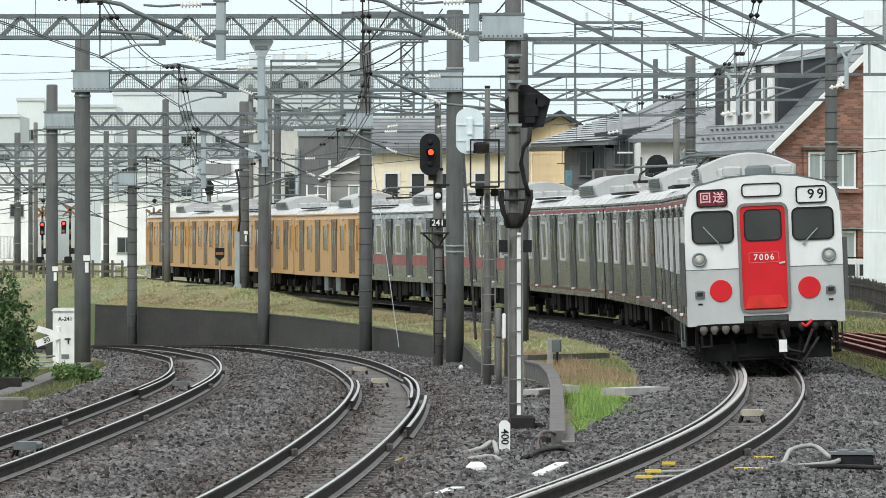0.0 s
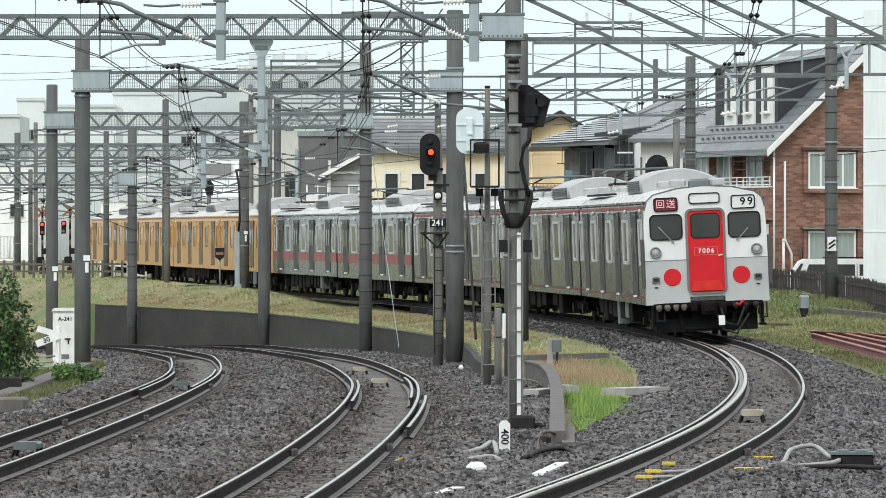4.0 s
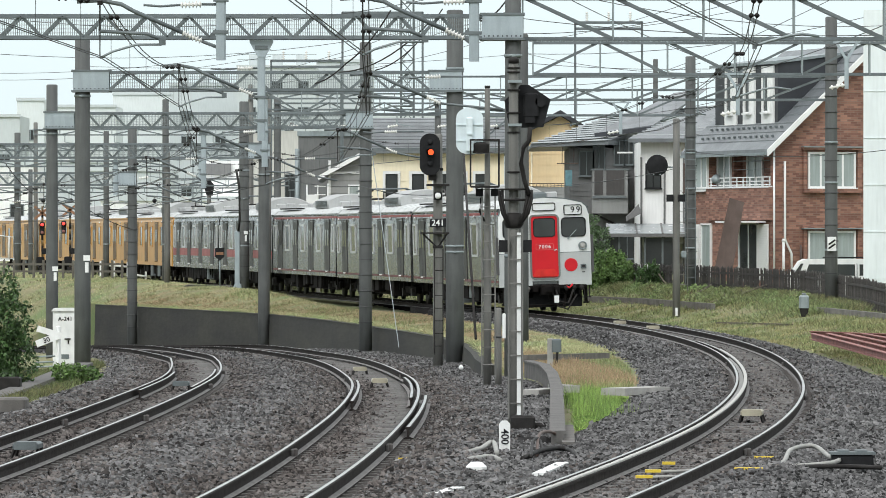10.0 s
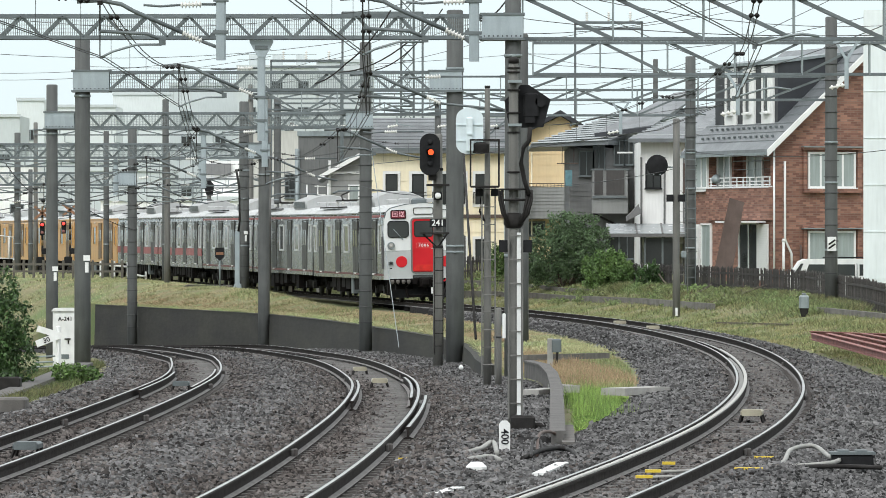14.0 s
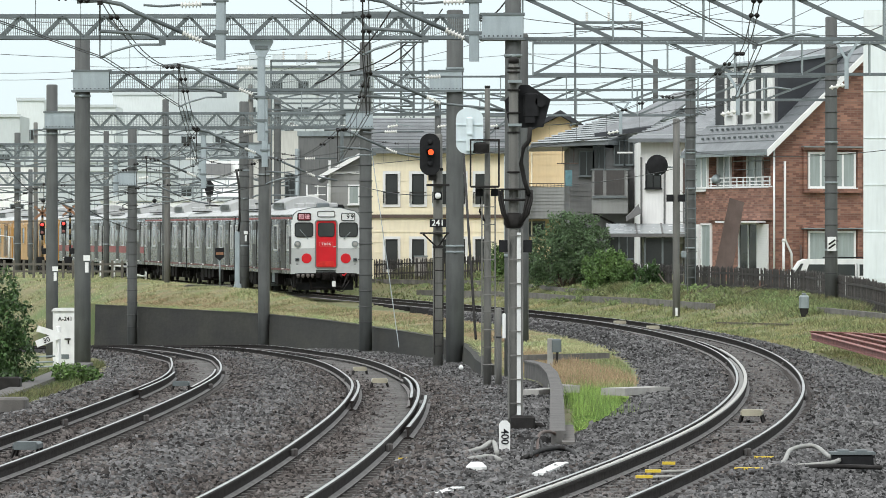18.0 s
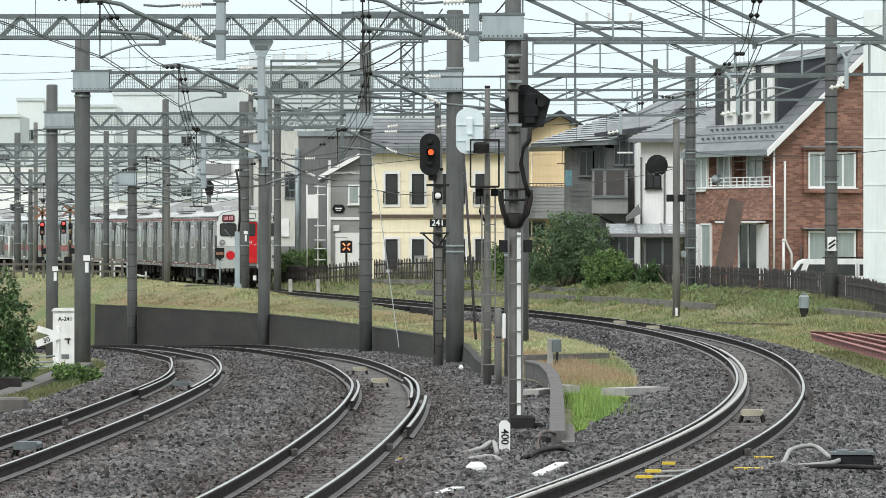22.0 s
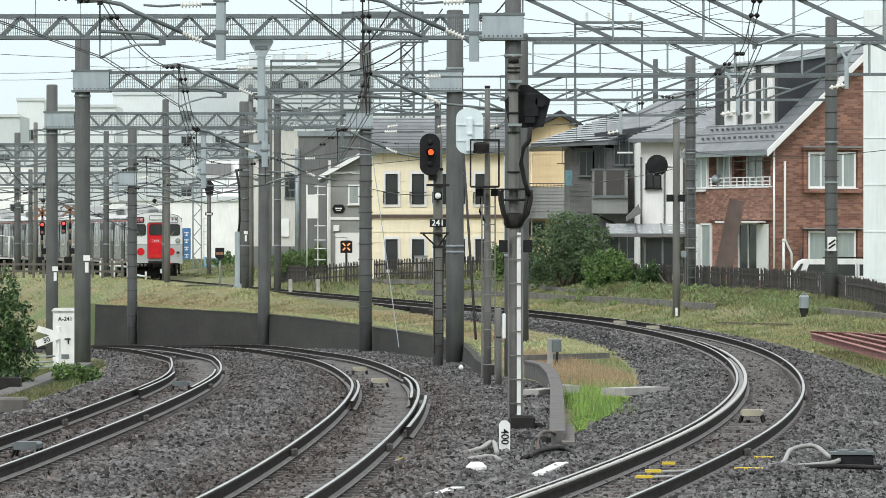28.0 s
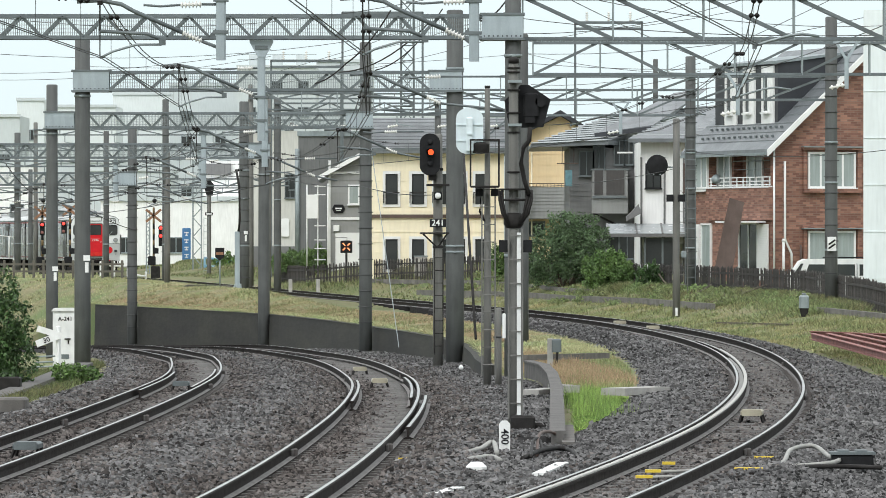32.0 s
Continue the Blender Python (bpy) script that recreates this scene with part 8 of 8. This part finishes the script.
def bush(name, label, base, blobs, count, size, seed, material=LEAF, stems=5):
    t = thing(name, label, "bush" if name != "tree" else "tree", base)
    rng = random.Random(seed)
    m = M()
    for i in range(stems):
        bx = rng.choice(blobs)
        m.cyl((rng.uniform(-0.2, 0.2), rng.uniform(-0.2, 0.2), -0.1), (bx[0] * 0.5, bx[1] * 0.5, bx[2] * 0.5), 0.05, 7, 0.035)
        m.cyl((bx[0] * 0.5, bx[1] * 0.5, bx[2] * 0.5), bx[:3], 0.035, 6, 0.012)
    part("stem", m, BARK, t)
    part("crown", tri_mesh("crown", *leaves(blobs, count, size, seed), material), None, t)
    return t


_z = floor_z(-8.685, 108)
bush("bush", "dense dark green bush beside the lower track", (-8.89, 108, _z), [(-0.1, 0, 1.0, 0.6, 0.75), (0.15, -0.1, 1.55, 0.5, 0.6), (0.3, 0.1, 0.75, 0.42, 0.6), (-0.5, 0, 1.7, 0.6, 0.7), (-0.6, 0.2, 0.7, 0.6, 0.7), (0.05, 0, 2.15, 0.35, 0.45), (-0.7, 0, 2.3, 0.5, 0.5), (-0.2, -0.1, 0.45, 0.55, 0.45), (-0.95, 0, 1.2, 0.6, 0.9), (0.1, -2.0, 0.25, 0.45, 0.35), (-0.5, -2.5, 0.3, 0.5, 0.4), (-0.3, -4.0, 0.2, 0.4, 0.3)], 20000, 0.045, 1, LEAFK)
_z = floor_z(4.5, 197.6)
bush("tree", "broad green garden shrub before the grey house", (4.5, 197.6, _z), [(-0.6, 0, 1.1, 0.85, 1.0), (0.4, -0.2, 1.4, 0.9, 1.1), (0.9, 0.1, 0.9, 0.7, 0.9), (0.0, 0.2, 2.1, 0.7, 0.65), (-1.1, 0, 0.7, 0.5, 0.7), (0.8, 0, 2.1, 0.5, 0.6), (1.3, 0, 1.7, 0.4, 0.5)], 26000, 0.05, 2, LEAFD)
_z = floor_z(5.95, 190.6)
bush("bush", "bright green leafy shrub before the garden fence", (5.95, 190.6, _z), [(-0.5, 0, 0.45, 0.5, 0.5), (0.3, -0.2, 0.6, 0.55, 0.5), (-0.1, 0.1, 0.95, 0.5, 0.42), (0.62, 0, 0.4, 0.35, 0.4), (0.3, 0, 1.15, 0.25, 0.2), (-0.75, 0.1, 0.85, 0.25, 0.3)], 14000, 0.05, 3)
_z = floor_z(7.15, 186.6)
bush("bush", "dark green ivy clump on the garden fence", (7.15, 186.6, _z), [(-0.2, 0, 0.4, 0.3, 0.4), (0.15, 0, 0.55, 0.25, 0.4), (0.5, 0, 0.25, 0.35, 0.25)], 5000, 0.04, 9, LEAFK)
_z = floor_z(2.613, 214)
bush("bush", "green shrub behind the signal mast", (2.545, 214, _z), [(-0.2, 0, 0.7, 0.5, 0.7), (0.3, 0, 0.8, 0.5, 0.6)], 6000, 0.05, 4)
_z = floor_z(-5.895, 250)
bush("bush", "loose green shrub by the grey house", (-6.158, 250, _z), [(-0.6, 0, 0.6, 0.7, 0.5), (0.3, 0, 0.7, 0.7, 0.6), (1.1, 0, 0.5, 0.5, 0.5), (-1.4, 0, 0.5, 0.5, 0.5)], 8000, 0.055, 5)
bush("bush", "light green shrub beside the crossing barrier", (-12.0, 300, 0.0), [(-0.2, 0, 0.8, 0.6, 0.7), (0.4, 0, 0.7, 0.5, 0.6)], 1500, 0.1, 6)
bush("bush", "small weedy bush at the kerb", (-7.592, 112, floor_z(-7.592, 112)), [(-0.1, 0, 0.2, 0.25, 0.2), (0.25, -0.1, 0.15, 0.2, 0.18), (-0.4, 0.2, 0.2, 0.2, 0.2)], 1600, 0.045, 7)


def grass(name, label, region, count, lo, hi, material, seed, wid=0.012, lean=0.35):
    """Blades on the ground; region(rng, n) gives x and y."""
    rng = np.random.default_rng(seed)
    x, y = region(rng, count)
    n = len(x)
    z = height(x, y) - 0.02
    hgt = rng.uniform(lo, hi, n)
    a = rng.uniform(0, 6.28, n)
    dx, dy = np.cos(a) * wid, np.sin(a) * wid
    lx, ly = rng.normal(0, lean, n) * hgt, rng.normal(0, lean, n) * hgt
    v = np.stack([np.stack([x - dx, y - dy, z], -1), np.stack([x + dx, y + dy, z], -1), np.stack([x + lx, y + ly, z + hgt], -1)], 1).reshape(-1, 3)
    me = tri_mesh(name, v, np.arange(len(v)).reshape(-1, 3), material)
    return tagged(new("grass", me), label, "grass", kind="stuff")


def patch_region(rng, n):
    y = rng.uniform(70, 96, n)
    lo = np.interp(y, EDGE_D, EDGE_X) + 0.25
    hi = np.minimum(RIGHT.x(y) - 2.35, np.interp(y, [70, 84, 96], [2.2, 3.15, 3.1]))
    x = lo + (hi - lo) * rng.uniform(0, 1, n)
    ok = (hi > lo + 0.05)
    return x[ok], y[ok]


def tall_region(rng, n):
    y = rng.uniform(78, 92, n)
    return rng.normal(2.334, 0.22, n), y


def verge_region(rng, n):
    y = rng.uniform(95, 205, n)
    x = RIGHT.x(y) + 2.5 + rng.uniform(0, 1, n) ** 0.8 * np.clip(fence_x(y) - RIGHT.x(y) - 2.6, 0.3, 12)
    k = np.sin(x * 1.7 + y * 0.21) + np.sin(x * 0.6 - y * 0.13 + 1) + rng.normal(0, 0.5, n)
    return x[k > -1.3], y[k > -1.3]


def bank_region(rng, n):
    y = rng.uniform(122, 300, n)
    x = wall_x(y) + 0.4 + rng.uniform(0, 1, n) * np.clip(RIGHT.x(y) - 2.3 - wall_x(y), 0.3, 30)
    k = np.sin(x * 1.1 + y * 0.11) + np.sin(x * 0.5 - y * 0.17 + 2) + rng.normal(0, 0.6, n)
    return x[k > -1.4], y[k > -1.4]


def fence_region(rng, n):
    y = np.where(rng.uniform(0, 1, n) < 0.65, rng.uniform(150, 192, n), rng.uniform(150, 250, n))
    x = fence_x(y) - np.abs(rng.normal(0, 1.0, n)) - 0.15
    k = np.sin(x * 2.3 + y * 0.9) + np.sin(y * 0.37 + 1) + rng.normal(0, 0.6, n)
    return x[k > -0.7], y[k > -0.7]


def middle_region(rng, n):
    y = rng.uniform(96, 122, n)
    lo = np.interp(y, EDGE_D, EDGE_X) + 0.3
    x = lo + rng.uniform(0, 1, n) * np.clip(RIGHT.x(y) - 2.4 - lo, 0.1, 9)
    return x, y


grass("grass_patch", "bright fresh green grass patch between the tracks", patch_region, 22000, 0.02, 0.1, BLADEG, 1, 0.01, 0.6)
grass("grass_tall", "tall green grass stalks between the tracks", tall_region, 900, 0.15, 0.42, BLADEG, 2, 0.005, 0.15)
grass("grass_verge", "short uneven green and yellow verge grass", verge_region, 130000, 0.03, 0.1, BLADE, 3, 0.016, 0.7)
grass("grass_bank", "rough mixed grass on the bank above the wall", bank_region, 170000, 0.03, 0.09, BLADEB, 4, 0.024, 0.7)
grass("grass_fence", "taller weeds along the garden fence", fence_region, 56000, 0.05, 0.32, BLADEW, 5, 0.013, 0.9)
def creepers():
    """Low leafy growth before the fence, in uneven heaps."""
    rng = random.Random(31)
    blobs = []
    for i in range(170):
        y = rng.uniform(160, 192) if i % 3 else rng.uniform(158, 236)
        r = rng.uniform(0.12, 0.36)
        x = float(fence_x(y)) - 0.25 - abs(rng.gauss(0, 1.2))
        blobs.append((x, y, floor_z(x, y) + r * 0.2, r, r * rng.uniform(0.35, 0.7)))
    tagged(new("weeds", tri_mesh("weeds", *leaves(blobs, 44000, 0.04, 33), LEAFW)), "low leafy creepers and weeds along the garden fence", "weeds", kind="stuff")


LEAFW = mat("creeper_leaf", (0.16, 0.235, 0.085), 0.6, var=0.4, scale=0.8, island=0.6, col2=(0.20, 0.22, 0.10))
creepers()
def tuft_region(rng, n):
    cy, c = rng.uniform(150, 290, n // 40), rng.uniform(0, 1, n // 40)
    cx = wall_x(cy) + 0.6 + c * np.clip(RIGHT.x(cy) - 3.2 - wall_x(cy), 0.3, 30)
    k = rng.integers(0, len(cy), n)
    return cx[k] + rng.normal(0, 0.25, n), cy[k] + rng.normal(0, 0.35, n)


def verge_tuft_region(rng, n):
    cy, c = rng.uniform(100, 190, n // 50), rng.uniform(0, 1, n // 50)
    cx = RIGHT.x(cy) + 2.8 + c * np.clip(fence_x(cy) - RIGHT.x(cy) - 3.0, 0.3, 12)
    k = rng.integers(0, len(cy), n)
    return cx[k] + rng.normal(0, 0.3, n), cy[k] + rng.normal(0, 0.6, n)


def far_region(rng, n):
    y = rng.uniform(212, 340, n)
    return RIGHT.x(y) + 2.4 + rng.uniform(0, 1, n) * 14, y


def kerb_region(rng, n):
    y = rng.uniform(84, 150, n)
    return LEFT.x(y) - 2.3 - rng.uniform(0, 1, n) * 3.5, y


grass("grass_far", "rough green grass beyond the curve", far_region, 45000, 0.05, 0.16, BLADEW, 22, 0.03, 0.6)
grass("grass_kerb", "weedy grass along the kerb by the bush", kerb_region, 30000, 0.04, 0.2, BLADED, 23, 0.012, 0.6)
grass("grass_tufts", "darker green grass tufts on the bank", tuft_region, 12000, 0.06, 0.2, BLADEW, 21, 0.012, 0.4)
grass("grass_verge_tufts", "darker green tufts in the verge grass", verge_tuft_region, 26000, 0.05, 0.17, BLADEW, 24, 0.012, 0.5)
grass("grass_mid", "dry yellowish grass beside the ballast", middle_region, 12000, 0.04, 0.14, BLADE, 6, 0.01)


def dry_region(rng, n):
    y = rng.uniform(98, 122, n)
    x = np.interp(y, EDGE_D, EDGE_X) + 0.4 + rng.uniform(0, 1, n) * 1.4
    return x, y


def straw_region(rng, n):
    y = rng.uniform(140, 226, n)
    x = wall_x(y) + 0.3 + rng.uniform(0, 1, n) * np.interp(y, [140, 175], [1.5, 3.4])
    k = np.sin(y * 0.3 + x) + rng.normal(0, 0.5, n)
    return x[k > -0.3], y[k > -0.3]


def fringe_region(rng, n):
    y = rng.uniform(118, 223, n)
    return wall_x(y) + 0.2 + np.abs(rng.normal(0, 0.15, n)), y


grass("grass_fringe", "grass hanging over the top of the retaining wall", fringe_region, 14000, 0.05, 0.17, BLADEB, 31, 0.012, 0.9)
STRAW = mat("dry_straw", (0.40, 0.29, 0.18), 0.9, var=0.3, scale=0.5, island=0.3)
grass("grass_dry", "reddish dry grass between the tracks", dry_region, 7000, 0.05, 0.25, STRAW, 11, 0.008)
grass("grass_straw", "cut yellow straw on the bank above the wall", straw_region, 120000, 0.04, 0.1, STRAW, 12, 0.015, 1.2)

# old concrete edgings across the verge, and a line of rotten timbers
def edging_run(points, wid, hgt, name, label, material, group):
    for (xa, ya), (xb, yb) in zip(points, points[1:]):
        a, b = Vector((xa, ya, floor_z(xa, ya))), Vector((xb, yb, floor_z(xb, yb)))
        d = (b - a) * 0.992
        lift = Vector((0, 0, hgt / 2 - 0.07))
        single(name, M().bar(lift, d + lift, wid, hgt), material, label, "edging", a, group)


edging_run(((-3.19, 235.0), (-0.58, 228.6), (1.72, 214.6), (3.13, 203.2), (4.46, 195.0), (5.4, 190.2)), 0.12, 0.2, "concrete_edging", "old weathered concrete edging in the weeds", EDGEM, "concrete edgings")
edging_run(((-1.04, 222.0), (1.66, 206.5), (3.2, 198.0), (4.39, 190.5), (6.54, 177.8), (8.3, 164.4)), 0.12, 0.27, "concrete_edging", "old weathered concrete edging in the weeds", EDGEM, "concrete edgings")
edging_run(((10.6, 151.5), (11.9, 141.0)), 0.14, 0.24, "concrete_edging", "old weathered concrete edging in the weeds", EDGEM, "concrete edgings")
edging_run(((8.0, 155.5), (8.7, 151.6), (9.5, 146.6)), 0.16, 0.13, "old_timber", "rotten dark timber lying in the verge grass", BRANCH, "rotten timbers")
for _p in (((7.4, 187, 1.05), (7.6, 185.8, 0.72), (7.79, 184.5, 0.4)), ((10.49, 173, 0.95), (9.2, 170.6, 0.56), (7.73, 168.5, 0.25)), ((7.9, 183.0, 0.62), (7.2, 180.5, 0.38), (6.7, 179.0, 0.3)), ((8.9, 178.0, 0.78), (8.2, 175.5, 0.45), (7.9, 173.4, 0.3))):
    _o = Vector(_p[2])
    _o.z = floor_z(_o.x, _o.y) + 0.03
    _t = thing("dead_branch", "dry grey brown branch leaning on the garden fence", "branch", _o, group="dead branches")
    _q = [Vector(v) - Vector(_p[2]) for v in _p]
    part("stem", M().tube(_q, 0.028, 6), BRANCH, _t)
    for _k in range(4):
        _c = _q[0].lerp(_q[2], 0.15 + 0.2 * _k)
        part("twig", M().cyl(_c, _c + Vector((0.12 - 0.08 * _k, 0.1, 0.22 - 0.03 * _k)), 0.012, 5, 0.005), BRANCH, _t)
_a, _b = Vector((-10.848, 228, 0.204)), Vector((-8.897, 226, 0.199))
_t = thing("bank_channel", "low concrete drain channel on the bank", "drain", _a)
part("channel", M().bar((0, 0, -0.1), _b - _a + Vector((0, 0, -0.1)), 0.4, 0.36), CONCRETE, _t)
part("handrail", M().tube([(-0.9, -1.0, -0.4), (-0.4, -0.4, -0.05), (0.0, 0, 0.12), _b - _a + Vector((0, 0, 0.12))], 0.03, 8), CONCRETE, _t)
# ladder on the pole beside the thin mast
_o = min((o for o in bpy.data.objects if o.name.startswith("line_pole") and o.parent is None), key=lambda o: abs(o.location.y - 180) + abs(o.location.x - 8.299))
ladder(_o, -0.02, -0.28, 0.3, 5.2, 0.34, GALVD, 0.33)
# number tags on the poles
for _x, _y, _d in ((97, 476, 163.7), (153, 457, 136.7), (294, 414, 265.7), (435, 412, 227.7)):
    _px, _pz = (_x - 784) * _d / 9500, 2.4 - (_y - 418.5) * _d / 9500
    _o = min((o for o in bpy.data.objects if o.name.startswith("line_pole") and o.parent is None), key=lambda o: abs(o.location.y - _d) * 3 + abs(o.location.x - _px))
    _r = max(v.co.x for v in _o.children[0].data.vertices)
    _lx = max(-0.7 * _r, min(0.7 * _r, _px - _o.location.x))
    _q = -math.sqrt(_r * _r - _lx * _lx) - 0.01
    _t = part("pole_tag", M().box((_lx, _q, _pz - _o.location.z), (0.17, 0.03, 0.14)), WHITE, _o, "small white number tag")
    part("strip", M().box((_lx, _q, _pz - _o.location.z - 0.24), (0.09, 0.03, 0.26)), WHITE, _t)



motions()
